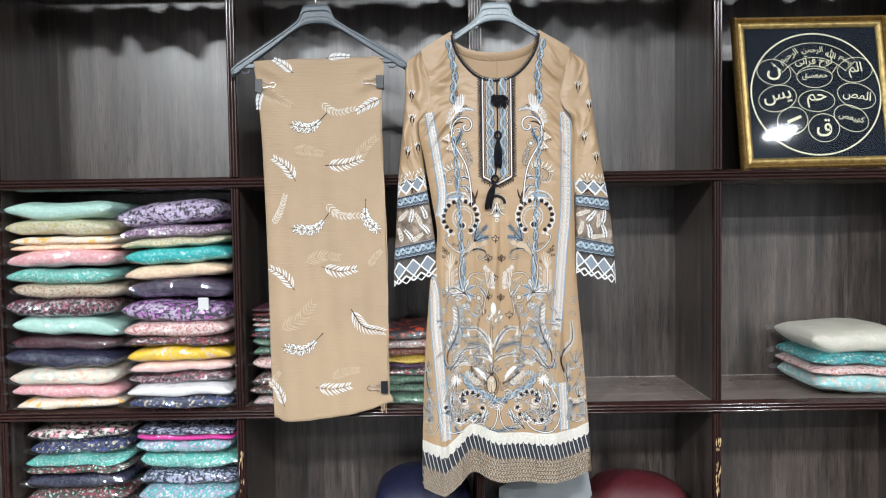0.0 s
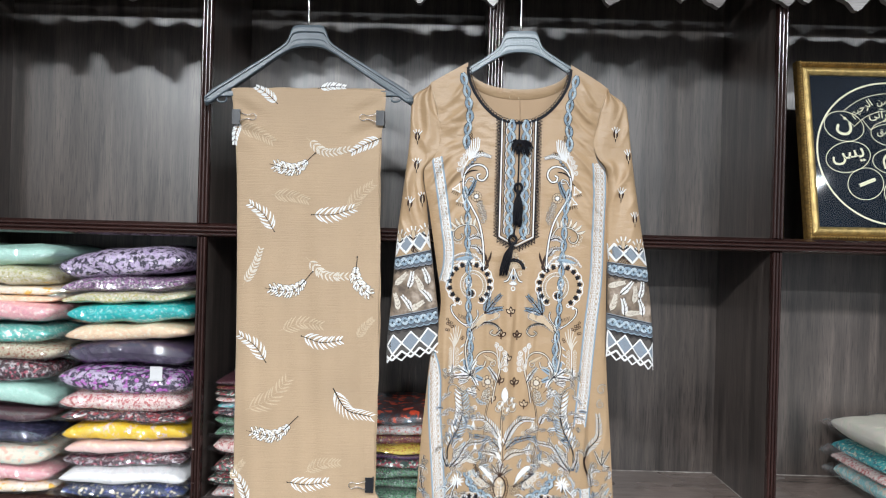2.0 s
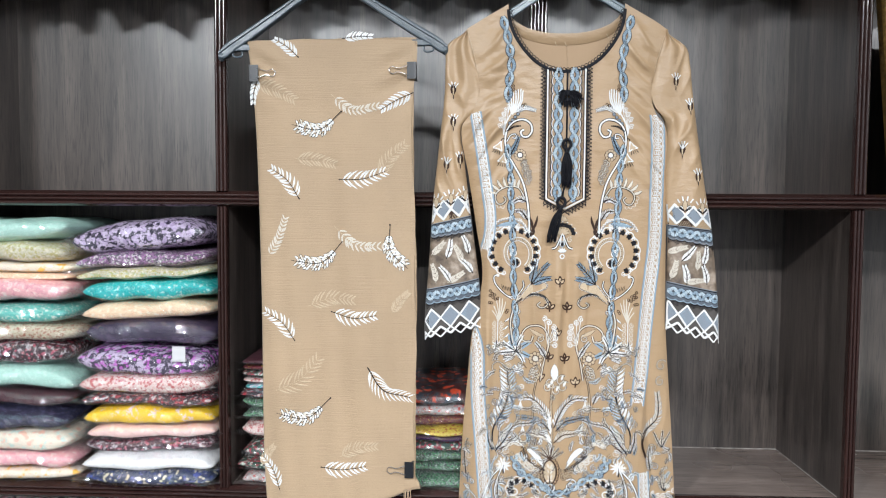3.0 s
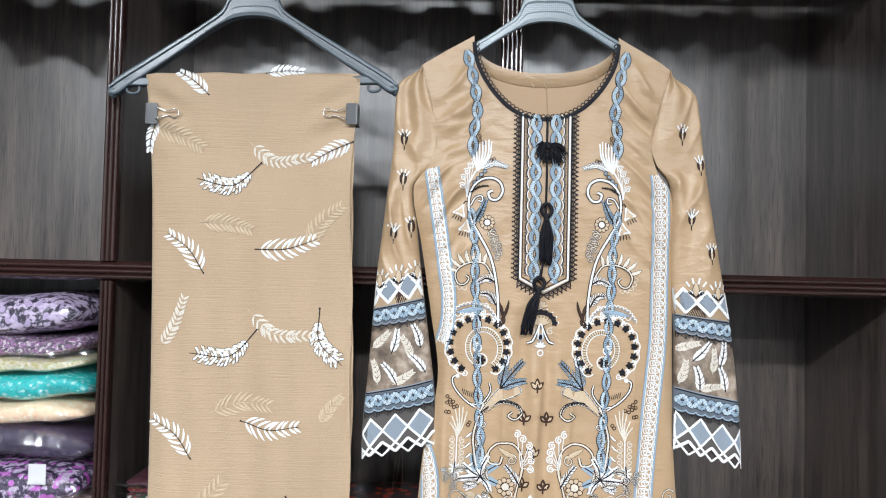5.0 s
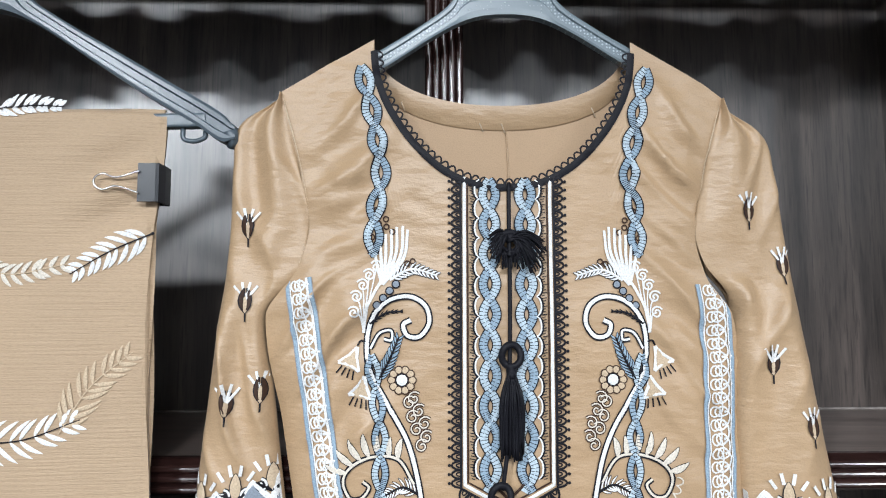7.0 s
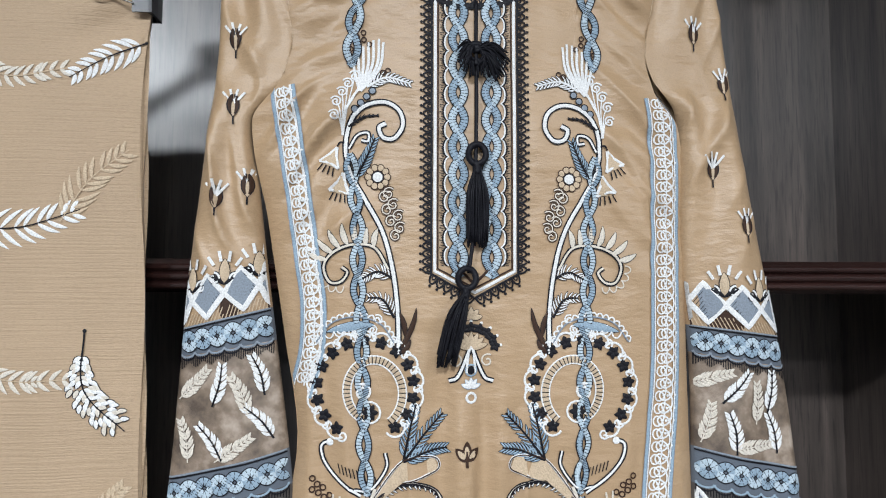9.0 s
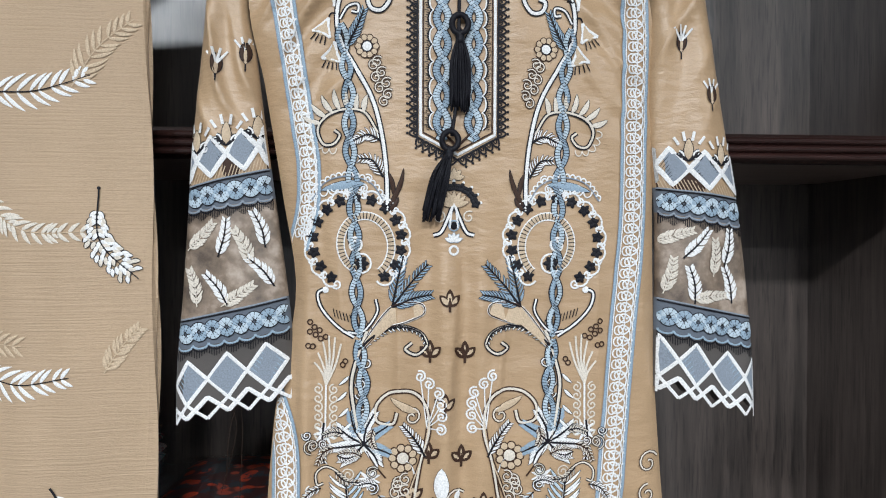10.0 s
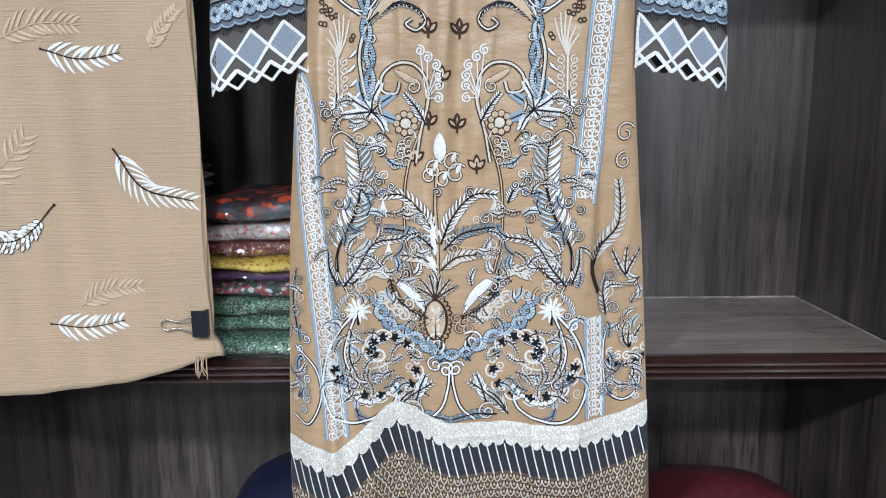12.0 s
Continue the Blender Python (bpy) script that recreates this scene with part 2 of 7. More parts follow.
def curve(points, per=8, closed=False):
    """A smooth line through the points (Catmull-Rom), of any dimension."""
    p = [np.array(q, float) for q in points]
    n, out = len(p), []
    for i in range(n if closed else n - 1):
        if closed:
            a, b, c, d = p[i - 1], p[i], p[(i + 1) % n], p[(i + 2) % n]
        else:
            b, c = p[i], p[i + 1]
            a, d = (p[i - 1] if i else 2 * b - c), (p[i + 2] if i + 2 < n else 2 * c - b)
        for k in range(per):
            t = k / per
            out.append(0.5 * (2 * b + (c - a) * t + (2 * a - 5 * b + 4 * c - d) * t * t + (3 * b - a - 3 * c + d) * t ** 3))
    if not closed:
        out.append(p[-1])
    return [tuple(q) for q in out]


def table(x, xs, ys):
    """Smooth interpolation in a small table."""
    x = min(max(x, xs[0]), xs[-1])
    for i in range(len(xs) - 1):
        if x <= xs[i + 1]:
            t = (x - xs[i]) / (xs[i + 1] - xs[i])
            m = lambda j: 0.0 if j in (0, len(xs) - 1) else (ys[j + 1] - ys[j - 1]) / (xs[j + 1] - xs[j - 1])
            h = xs[i + 1] - xs[i]
            return ((2 * t ** 3 - 3 * t * t + 1) * ys[i] + (t ** 3 - 2 * t * t + t) * h * m(i)
                    + (3 * t * t - 2 * t ** 3) * ys[i + 1] + (t ** 3 - t * t) * h * m(i + 1))
    return ys[-1]


def smoothstep(a, b, x):
    t = min(1, max(0, (x - a) / (b - a)))
    return t * t * (3 - 2 * t)

# ---- room ----
BACK = 2.08


def slab(name, x0, x1, y0, y1, z0, z1, material, label):
    return tagged(box_part(name, x0, x1, y0, y1, z0, z1, material, None, 0.0), label, name.split("_")[0], kind="structure")


# Unseen room shell; its dark walls and floor keep bounced light low.
slab("floor", -3.2, 3.6, -3.2, 2.3, -0.1, 0.0, TILE, "polished tile floor of the shop, unseen, near black to cut bounced light")
slab("ceiling", -3.2, 3.6, -3.2, 2.3, CEILING, CEILING + 0.1, CEILING_PAINT, "plain white painted shop ceiling")
slab("wall_north", -3.2, 3.6, 2.15, 2.3, 0.0, CEILING, WALL, "plain wall behind the shelving, unseen, dark grey to cut bounced light")
slab("wall_south", -3.2, 3.6, -3.2, -3.05, 0.0, CEILING, WALL, "plain unseen wall, dark grey to cut bounced light")
slab("wall_west", -3.2, -3.05, -3.05, 2.15, 0.0, CEILING, WALL, "plain unseen wall, dark grey to cut bounced light")
slab("wall_east", 3.45, 3.6, -3.05, 2.15, 0.0, CEILING, WALL, "plain unseen wall, dark grey to cut bounced light")

GLOW, glow_tree, glow_bsdf = nodes_of("lamp_diffuser")
glow_bsdf.inputs["Base Color"].default_value = (0.9, 0.9, 0.9, 1)
glow_bsdf.inputs["Emission Color"].default_value = (1, 0.98, 0.95, 1)
glow_bsdf.inputs["Emission Strength"].default_value = 2.0
for x, y, side, watts in PANELS:
    lamp = thing("ceiling_light", "square white ceiling light panel", "ceiling light", (x, y, CEILING), "ceiling lights")
    h = side / 2
    bm = bmesh.new()
    for a in (-1, 1):
        block(bm, -h - 0.02, h + 0.02, a * (h + 0.01) - 0.01, a * (h + 0.01) + 0.01, -0.03, 0.0)
        block(bm, a * (h + 0.01) - 0.01, a * (h + 0.01) + 0.01, -h, h, -0.03, 0.0)
    part("frame", bm, WALL, lamp, smooth=False)
    box_part("diffuser", -h, h, -h, h, -0.022, -0.004, GLOW, lamp, 0.0)

# ---- shelving ----
POSTS = [-2.97, -2.36, -1.75, -1.14, -0.530, 0.084, 0.693, 1.303, 1.915, 2.525, 3.135]
LEVELS = [0.272, 0.863, 1.454]
LIP = 1.772
shelving = thing("display_shelving", "dark wenge laminate shop shelving with polished fluted edges", "shelving", (0, 1.93, 0))
SHELF_PARENT_Y = 1.93


def shelf_part(name, verts, faces, material, parent=shelving, label="", smooth=False):
    return data_part(name, [(x, y - SHELF_PARENT_Y, z) for x, y, z in verts], faces, material, parent, label, smooth=smooth)


def boxverts(x0, x1, y0, y1, z0, z1):
    v = [(x, y, z) for x in (x0, x1) for y in (y0, y1) for z in (z0, z1)]
    return v, [(0, 1, 3, 2), (4, 6, 7, 5), (0, 4, 5, 1), (2, 3, 7, 6), (0, 2, 6, 4), (1, 5, 7, 3)]


def reeds(a, b, front, depth, count, seg=6):
    """Profile of a fluted moulding between a and b: rounded reeds with grooves between."""
    out, w = [], (b - a) / count
    for i in range(count):
        for k in range(seg + 1):
            s = k / seg
            out.append((a + (i + s) * w, front + depth * (1 - math.sin(math.pi * s) ** 0.7)))
    return out


def lip_profile(z):
    pts = [(LIP + 0.022, z + 0.015), (LIP + 0.012, z + 0.0155)]
    pts += [(q, p) for p, q in reversed(reeds(z - 0.013, z + 0.012, LIP, 0.005, 3))]
    pts += [(LIP + 0.010, z - 0.015), (LIP + 0.022, z - 0.0145)]
    return pts


TOP = 2.24
for i, x in enumerate(POSTS):
    w = 0.017 if i == 5 else 0.0115
    v, f = boxverts(x - 0.009, x + 0.009, LIP + 0.016, BACK, 0.0, TOP)
    panel = shelf_part("side_panel", v, f, LAMINATE)
    for z0, z1, wide in ((0.10, LEVELS[0] - 0.015, w), (LEVELS[0] + 0.015, LEVELS[1] - 0.015, 0.010), (LEVELS[1] + 0.015, LEVELS[2] - 0.015, 0.010), (LEVELS[2] + 0.0155, TOP, w)):
        prof = [(x + wide, LIP + 0.018), (x - wide, LIP + 0.018)] + reeds(x - wide, x + wide, LIP + 0.003, 0.004, 5 if i == 5 else 3)
        v, f = extruded(prof, z0, z1, "z")
        shelf_part("post_moulding", v, f, MOULDING_UP, panel)
for a, b in zip(POSTS, POSTS[1:]):
    for z0, z1 in zip([0.10] + LEVELS, LEVELS + [TOP]):
        v, f = boxverts(a + 0.009, b - 0.009, BACK, BACK + 0.012, z0, z1)
        shelf_part("back_panel", v, f, LAMINATE)
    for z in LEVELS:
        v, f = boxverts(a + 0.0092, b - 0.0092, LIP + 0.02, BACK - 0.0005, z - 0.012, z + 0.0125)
        shelf_part("shelf_board", v, f, LAMINATE_LIT)
BEAD = plain("pale_sealant", (0.30, 0.27, 0.25), 0.5, vary=0.5, scale=40)
for a, b in zip(POSTS, POSTS[1:]):
    for z in LEVELS[1:]:
        zz = z + 0.0135
        v, f = tube([(a + 0.011, BACK - 0.001, zz), (b - 0.011, BACK - 0.001, zz)], 0.0014, 5)
        shelf_part("sealant_line", v, f, BEAD)
        for x in (a + 0.010, b - 0.010):
            v, f = tube([(x, BACK - 0.002, zz), (x, LIP + 0.03, zz)], 0.0012, 5)
            shelf_part("sealant_line", v, f, BEAD)
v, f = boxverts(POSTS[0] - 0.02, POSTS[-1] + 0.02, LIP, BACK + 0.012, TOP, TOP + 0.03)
shelf_part("top_board", v, f, LAMINATE_LIT)
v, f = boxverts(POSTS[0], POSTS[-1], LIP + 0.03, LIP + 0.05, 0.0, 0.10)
shelf_part("plinth", v, f, LAMINATE_LIT)
for z in LEVELS:
    v, f = extruded(lip_profile(z), POSTS[0], POSTS[-1], "x")
    shelf_part("shelf_lip", v, f, MOULDING, label="polished dark red-brown reeded edge")

# carved cornice with a scalloped lower edge and scrolls, hung from the top board
CORNICE_Z, CORNICE_Y = 1.957, 1.748
period = 0.124
for k in range(int((POSTS[-1] - POSTS[0]) / period)):
    x0 = POSTS[0] + k * period
    n = 18
    outline = []
    for i in range(n + 1):
        s = i / n
        dip = abs(math.sin(math.pi * s)) ** 0.6
        px = x0 + s * period
        outline.append((px, CORNICE_Z + 0.030 * (1 - dip) + 0.034 * noise.noise((px * 17, 0.3, 5.0)) + 0.020 * noise.noise((px * 46, 1.3, 2.0))))
    verts, faces = [], []
    for y in (CORNICE_Y, CORNICE_Y + 0.014):
        verts += [(x, y, z) for x, z in outline] + [(x, y, 2.068 + 0.024 * noise.noise((x * 26, 7.0, 1.0))) for x, z in outline]
    m = n + 1
    for i in range(n):
        faces += [(i, i + 1, m + i + 1, m + i), (2 * m + i + 1, 2 * m + i, 3 * m + i, 3 * m + i + 1), (i + 1, i, 2 * m + i, 2 * m + i + 1), (m + i, m + i + 1, 3 * m + i + 1, 3 * m + i)]
    scallop = shelf_part("cornice_scallop", verts, faces, CARVED, label="carved grey-lit scalloped trim")
    spiral = [(x0 + period / 2 + (0.026 * (1 - a / 13)) * math.cos(a), CORNICE_Y - 0.002, CORNICE_Z + 0.036 + (0.026 * (1 - a / 13)) * math.sin(a)) for a in [j * 0.4 for j in range(28)]]
    v, f = tube(spiral, 0.004, 6)
    shelf_part("scroll", v, f, CARVED, scallop, smooth=True)
v, f = boxverts(POSTS[0], POSTS[-1], LIP - 0.002, LIP + 0.014, 2.075, TOP)
shelf_part("cornice_board", v, f, CARVED)
# bare wood where the polish has rubbed off the post
random.seed(4)
for px, za, zb, cnt in ((0.693, 0.64, 0.79, 26), (-0.530, 0.66, 0.77, 14)):
    verts, faces = [], []
    for i in range(cnt):
        z = random.uniform(za, zb)
        x, w, h = px + random.uniform(-0.006, 0.006), random.uniform(0.0006, 0.0024), random.uniform(0.003, 0.014)
        b = len(verts)
        verts += [(x - w, LIP + 0.0015 - 0.00004 * i, z), (x, LIP + 0.0015 - 0.00004 * i, z - h), (x + w, LIP + 0.0015 - 0.00004 * i, z + h * 0.2), (x + w * 0.3, LIP + 0.0015 - 0.00004 * i, z + h)]
        faces.append((b, b + 1, b + 2, b + 3))
    shelf_part("worn_patch", verts, faces, WORN, label="rubbed bare wood")

# ---- hangers ----
def hanger(name, label, x, z, lean, bar=True):
    root = thing(name, label, "clothes hanger", (x, 1.748, z), "plastic hangers")
    root.rotation_euler = (0, radians(-lean), 0)
    tx, tz = [0, 0.029, 0.036, 0.043, 0.07, 0.12, 0.17, 0.205, 0.216], [0, -0.001, -0.010, -0.030, -0.052, -0.083, -0.114, -0.136, -0.147]
    bx, bz = [0, 0.03, 0.06, 0.10, 0.15, 0.185, 0.205, 0.216], [-0.043, -0.047, -0.062, -0.090, -0.124, -0.146, -0.160, -0.158]
    verts, faces, n = [], [], 96
    ring = [(-0.0065, 0.0), (-0.0075, 0.12), (-0.0075, 0.30), (-0.0045, 0.36), (-0.0045, 0.64), (-0.0075, 0.70), (-0.0075, 0.88), (-0.0065, 1.0),
            (0.0065, 1.0), (0.0065, 0.5), (0.0065, 0.0)]
    reach = 0.216 if bar else 0.178
    for i in range(n + 1):
        px = -reach + 2 * reach * i / n
        a, b = table(abs(px), tx, tz), table(abs(px), bx, bz)
        if not bar:
            b = a + (b - a) * (1 - 0.35 * smoothstep(0.05, 0.17, abs(px)))
        verts += [(px, y * (1.0 if bar else 0.62), a + (b - a) * s) for y, s in ring]
    m = len(ring)
    for i in range(n):
        faces += [(i * m + k, i * m + (k + 1) % m, (i + 1) * m + (k + 1) % m, (i + 1) * m + k) for k in range(m)]
    faces += [tuple(range(m)), tuple(range(n * m + m - 1, n * m - 1, -1))]
    data_part("body", verts, faces, GREY_PLASTIC if bar else DOTTED_PLASTIC, root, smooth=False)
    if bar:
        bm = block(bmesh.new(), -0.192, 0.192, -0.0055, 0.0055, -0.147, -0.135, 0.002)
        part("bar", bm, GREY_PLASTIC, root, smooth=False)
    for s in (-1, 1) if bar else ():
        v, f = tube(curve([(s * 0.172, 0, -0.147), (s * 0.173, -0.001, -0.156), (s * 0.182, -0.001, -0.158), (s * 0.190, -0.001, -0.155), (s * 0.190, 0, -0.150)], 4), 0.0020, 6)
        data_part("strap_hook", v, f, GREY_PLASTIC, root)
        v, f = tube([(s * 0.211, -0.004, -0.150), (s * 0.213, 0.0, -0.158), (s * 0.211, 0.003, -0.163)], lambda t: 0.0065 - 0.002 * t, 8)
        data_part("end_knob", v, f, GREY_PLASTIC, root)
    hook = [(0, 0, -0.004), (0, 0, 0.04), (0, 0, 0.085)] + [(0.024 - 0.024 * math.cos(a), 0, 0.10 + 0.024 * math.sin(a)) for a in [j * 0.35 for j in range(0, 11)]]
    v, f = tube(curve(hook, 3), 0.0016, 8)
    data_part("hook", v, f, STEEL, root, "bright steel wire hook")
    peg = thing("hook_peg", "small dark peg on the carved cornice", "peg", (x + 0.024, 1.76, z + 0.1195), "hook pegs")
    v, f = tube([(0, 0.0, 0), (0, -0.022, 0.0)], 0.0022, 8)
    data_part("pin", v, f, STEEL, peg)
    return root


hanger("clothes_hanger", "grey plastic hanger holding the folded dupatta", -0.308, 1.884, 1.5)
hanger("clothes_hanger", "grey dotted plastic hanger inside the kurta", 0.1335, 1.884, 1.0, False)


# ---- dupatta ----
DZ = [0.84, 0.93, 1.00, 1.28, 1.55, 1.66, 1.70, 1.758]
DLX = [-0.434, -0.438, -0.440, -0.442, -0.448, -0.455, -0.459, -0.465]
DRX = [-0.147, -0.146, -0.147, -0.146, -0.153, -0.153, -0.149, -0.146]


def dup_top(u):
    return 1.7495 + 0.008 * u + 0.0012 * math.sin(u * 23)


def dup_hem(u):
    return table(u, [0, 0.1, 0.55, 0.85, 1.0], [0.864, 0.853, 0.863, 0.882, 0.897])


def dup_fold(x, z):
    low = smoothstep(1.75, 1.2, z)
    f = 0.0030 * math.sin((x + 0.3) * 44 + z * 1.7) * (0.4 + 0.6 * low)
    f += 0.0014 * math.sin((x + 0.07 * z) * 120 + 1.0) * low
    for cx, s in ((-0.43, 1), (-0.185, -1)):
        f += 0.004 * math.exp(-((x - cx) / 0.03) ** 2 - ((z - 1.69) / 0.05) ** 2) * math.sin((z - 1.69) * 130 + x * 60 * s)
    f += 0.0016 * noise.noise((x * 12, 3.1, z * 5))
    return f


def dup_y(x, z):
    l, r = table(z, DZ, DLX), table(z, DZ, DRX)
    u = min(1, max(0, (x - l) / (r - l)))
    top = max(0.0, min(1.0, (1.757 - z) / 0.012))
    round_over = 0.0085 * (1 - math.sqrt(max(0, 1 - (1 - top) ** 2)))
    return 1.7365 + dup_fold(x, z) + 0.006 * abs(2 * u - 1) ** 6 + round_over


def dup_mesh():
    cols, rows, verts, faces = 72, 150, [], []
    for side in (0, 1):
        for j in range(rows + 1):
            for i in range(cols + 1):
                u = i / cols
                top, hem = dup_top(u), dup_hem(u)
                if side:
                    hem -= 0.004
                z = top + (hem - top) * (j / rows) ** 1.08
                x = table(z, DZ, DLX) * (1 - u) + table(z, DZ, DRX) * u
                if z < 0.93:
                    x += 0.012 * smoothstep(0.925, 0.90, z) * u ** 4 * (1 - 0.9 * smoothstep(0.895, 0.88, z))
                y = dup_y(x, z)
                if side:
                    y = 1.757 + 0.5 * dup_fold(x, z) - 0.004 * abs(2 * u - 1) ** 6 - 0.0085 * (1 - min(1.0, (top - z) / 0.012))
                verts.append((x, y, z))
    n = (rows + 1) * (cols + 1)
    idx = lambda s, j, i: s * n + j * (cols + 1) + i
    for j in range(rows):
        for i in range(cols):
            faces.append((idx(0, j, i), idx(0, j + 1, i), idx(0, j + 1, i + 1), idx(0, j, i + 1)))
            faces.append((idx(1, j, i), idx(1, j, i + 1), idx(1, j + 1, i + 1), idx(1, j + 1, i)))
        faces.append((idx(0, j, 0), idx(1, j, 0), idx(1, j + 1, 0), idx(0, j + 1, 0)))
        faces.append((idx(0, j, cols), idx(0, j + 1, cols), idx(1, j + 1, cols), idx(1, j, cols)))
    for i in range(cols):
        faces.append((idx(0, 0, i), idx(0, 0, i + 1), idx(1, 0, i + 1), idx(1, 0, i)))
        faces.append((idx(0, rows, i), idx(1, rows, i), idx(1, rows, i + 1), idx(0, rows, i + 1)))
    return verts, faces


dupatta = thing("dupatta", "tan crinkled chiffon dupatta with embroidered leaves, folded over a hanger", "scarf")
v, f = dup_mesh()
data_part("folded_cloth", v, f, CHIFFON, dupatta)
# inner folded layers seen at the edge, and the loose flap at the lower corner
for k in range(3):
    pts = [(table(z, DZ, DRX) - 0.002 + 0.0025 * math.sin(z * 23 + k * 2), 1.7425 + 0.004 * k, z) for z in np.linspace(0.90, 1.75, 60)]
    verts = [(x + dx, y, z) for x, y, z in pts for dx in (-0.02, 0.003)]
    data_part("folded_layer", verts, [(2 * i, 2 * i + 1, 2 * i + 3, 2 * i + 2) for i in range(59)], CHIFFON, dupatta)
random.seed(11)
fringe_v, fringe_f = [], []
for k in range(7):
    x = -0.165 + 0.002 * k
    v, f = tube(curve([(x, 1.741, 0.897), (x + random.uniform(-0.002, 0.002), 1.739, 0.885), (x + random.uniform(-0.004, 0.004), 1.738, 0.872 + random.uniform(-0.003, 0.004))], 4), 0.0007, 5)
    fringe_f += [tuple(a + len(fringe_v) for a in q) for q in f]
    fringe_v += v
data_part("frayed_corner", fringe_v, fringe_f, CHIFFON, dupatta)


# ---- kurta ----
KZ = [0.66, 0.72, 0.84, 1.03, 1.10, 1.21, 1.31, 1.40, 1.50, 1.588, 1.62, 1.66, 1.71, 1.772, 1.83]
KLX = [-0.060, -0.064, -0.061, -0.052, -0.046, -0.036, -0.018, -0.030, -0.046, -0.060, -0.040, -0.028, -0.036, -0.052, -0.052]
KRX = [0.364, 0.363, 0.356, 0.343, 0.337, 0.329, 0.326, 0.325, 0.326, 0.318, 0.297, 0.290, 0.300, 0.316, 0.316]
NECK_L, NECK_R = 0.210, 0.787


def k_left(z):
    return table(z, KZ, KLX)


def k_right(z):
    return table(z, KZ, KRX)


def front_top(u):
    if u <= NECK_L:
        return 1.771 + 0.044 * u / NECK_L
    if u >= NECK_R:
        return 1.769 + 0.046 * (1 - u) / (1 - NECK_R)
    s = abs((u - (NECK_L + NECK_R) / 2) / ((NECK_R - NECK_L) / 2))
    return 1.691 + 0.124 * (1 - math.sqrt(max(0.0, 1 - s ** 2.35)))


def back_top(u):
    if u <= NECK_L or u >= NECK_R:
        return front_top(u)
    s = abs((u - (NECK_L + NECK_R) / 2) / ((NECK_R - NECK_L) / 2))
    return 1.766 + 0.049 * (1 - math.sqrt(max(0.0, 1 - s ** 2.2)))


def hem_line(x):
    """The top edge of the lace round the hem."""
    return table(x, [-0.064, -0.03, -0.003, 0.03, 0.055, 0.08, 0.13, 0.22, 0.318, 0.362], [0.797, 0.790, 0.789, 0.813, 0.834, 0.834, 0.820, 0.815, 0.822, 0.838])


CENTRE = 0.1325


def kurta_fold(x, z):
    low = smoothstep(1.30, 0.80, z)
    f = 0.0088 * low * math.sin((x - 0.02) * 46 + 1.5 * (z - 0.8))
    f += 0.020 * math.exp(-((x - 0.072) / 0.022) ** 2) * smoothstep(0.98, 0.72, z)
    f -= 0.006 * math.exp(-((x - 0.0) / 0.03) ** 2) * smoothstep(0.95, 0.72, z)
    mid = smoothstep(0.95, 1.10, z) * smoothstep(1.45, 1.30, z)
    f += 0.0042 * mid * math.sin((x - 0.13) * 170) * math.exp(-((x - 0.13) / 0.05) ** 2)
    f += 0.010 * math.exp(-((x - 0.298 - 0.10 * (1.03 - z)) / 0.010) ** 2) * smoothstep(0.86, 1.0, z) * smoothstep(1.16, 1.03, z)
    arm = smoothstep(1.40, 1.58, z) * smoothstep(1.78, 1.68, z)
    f += 0.0032 * arm * smoothstep(0.22, 0.30, x) * math.sin((x * 0.75 + z) * 120 + 3.5 * noise.noise((x * 18, 4.0, z * 14)))
    f += 0.0028 * arm * smoothstep(0.06, 0.0, x) * math.sin((-x * 0.75 + z) * 110 + 3.5 * noise.noise((x * 18, 9.0, z * 14)))
    f += 0.0030 * smoothstep(1.56, 1.30, z) * math.exp(-((x + 0.005) / 0.02) ** 2) * math.sin(x * 210)
    if z > 1.36:
        wander = 2.2 * noise.noise((x * 11, 6.0, z * 9))
        broken = 0.5 + 0.9 * noise.noise((x * 16, 2.0, z * 16))
        right = smoothstep(1.40, 1.55, z) * smoothstep(0.205, 0.285, x) * smoothstep(1.80, 1.74, z)
        left = smoothstep(1.40, 1.55, z) * smoothstep(0.065, -0.005, x) * smoothstep(1.80, 1.74, z)
        yoke = smoothstep(1.66, 1.73, z) * 0.4
        tight = max(0, 0.25 + 1.1 * noise.noise((x * 30, 12.0, z * 24)))
        f -= 0.0036 * max(right, left, 0.6 * yoke) * tight * (1 - abs(math.sin((math.copysign(0.6, x - CENTRE) * x + z) * 172 + 2.0 * wander))) ** 2
        f -= 0.0105 * right * max(0, broken) * (1 - abs(math.sin((0.85 * x + z) * 74 + wander))) ** 2
        f -= 0.0090 * left * max(0, broken) * (1 - abs(math.sin((-0.85 * x + z) * 70 + wander))) ** 2
        f -= 0.0050 * yoke * max(0, broken) * (1 - abs(math.sin((0.35 * x + z) * 88 + wander))) ** 2
    else:
        drape = 0.5 + 0.9 * noise.noise((x * 15, 8.0, z * 5))
        f -= 0.0052 * smoothstep(1.38, 1.28, z) * max(0, drape) * (1 - abs(math.sin(x * 66 + 1.6 * noise.noise((x * 6, 1.0, z * 4)) + 0.8 * z))) ** 2
    f += 0.0032 * noise.noise((x * 14, 0.7, z * 8)) + 0.0012 * noise.noise((x * 50, 2.7, z * 45))
    return f


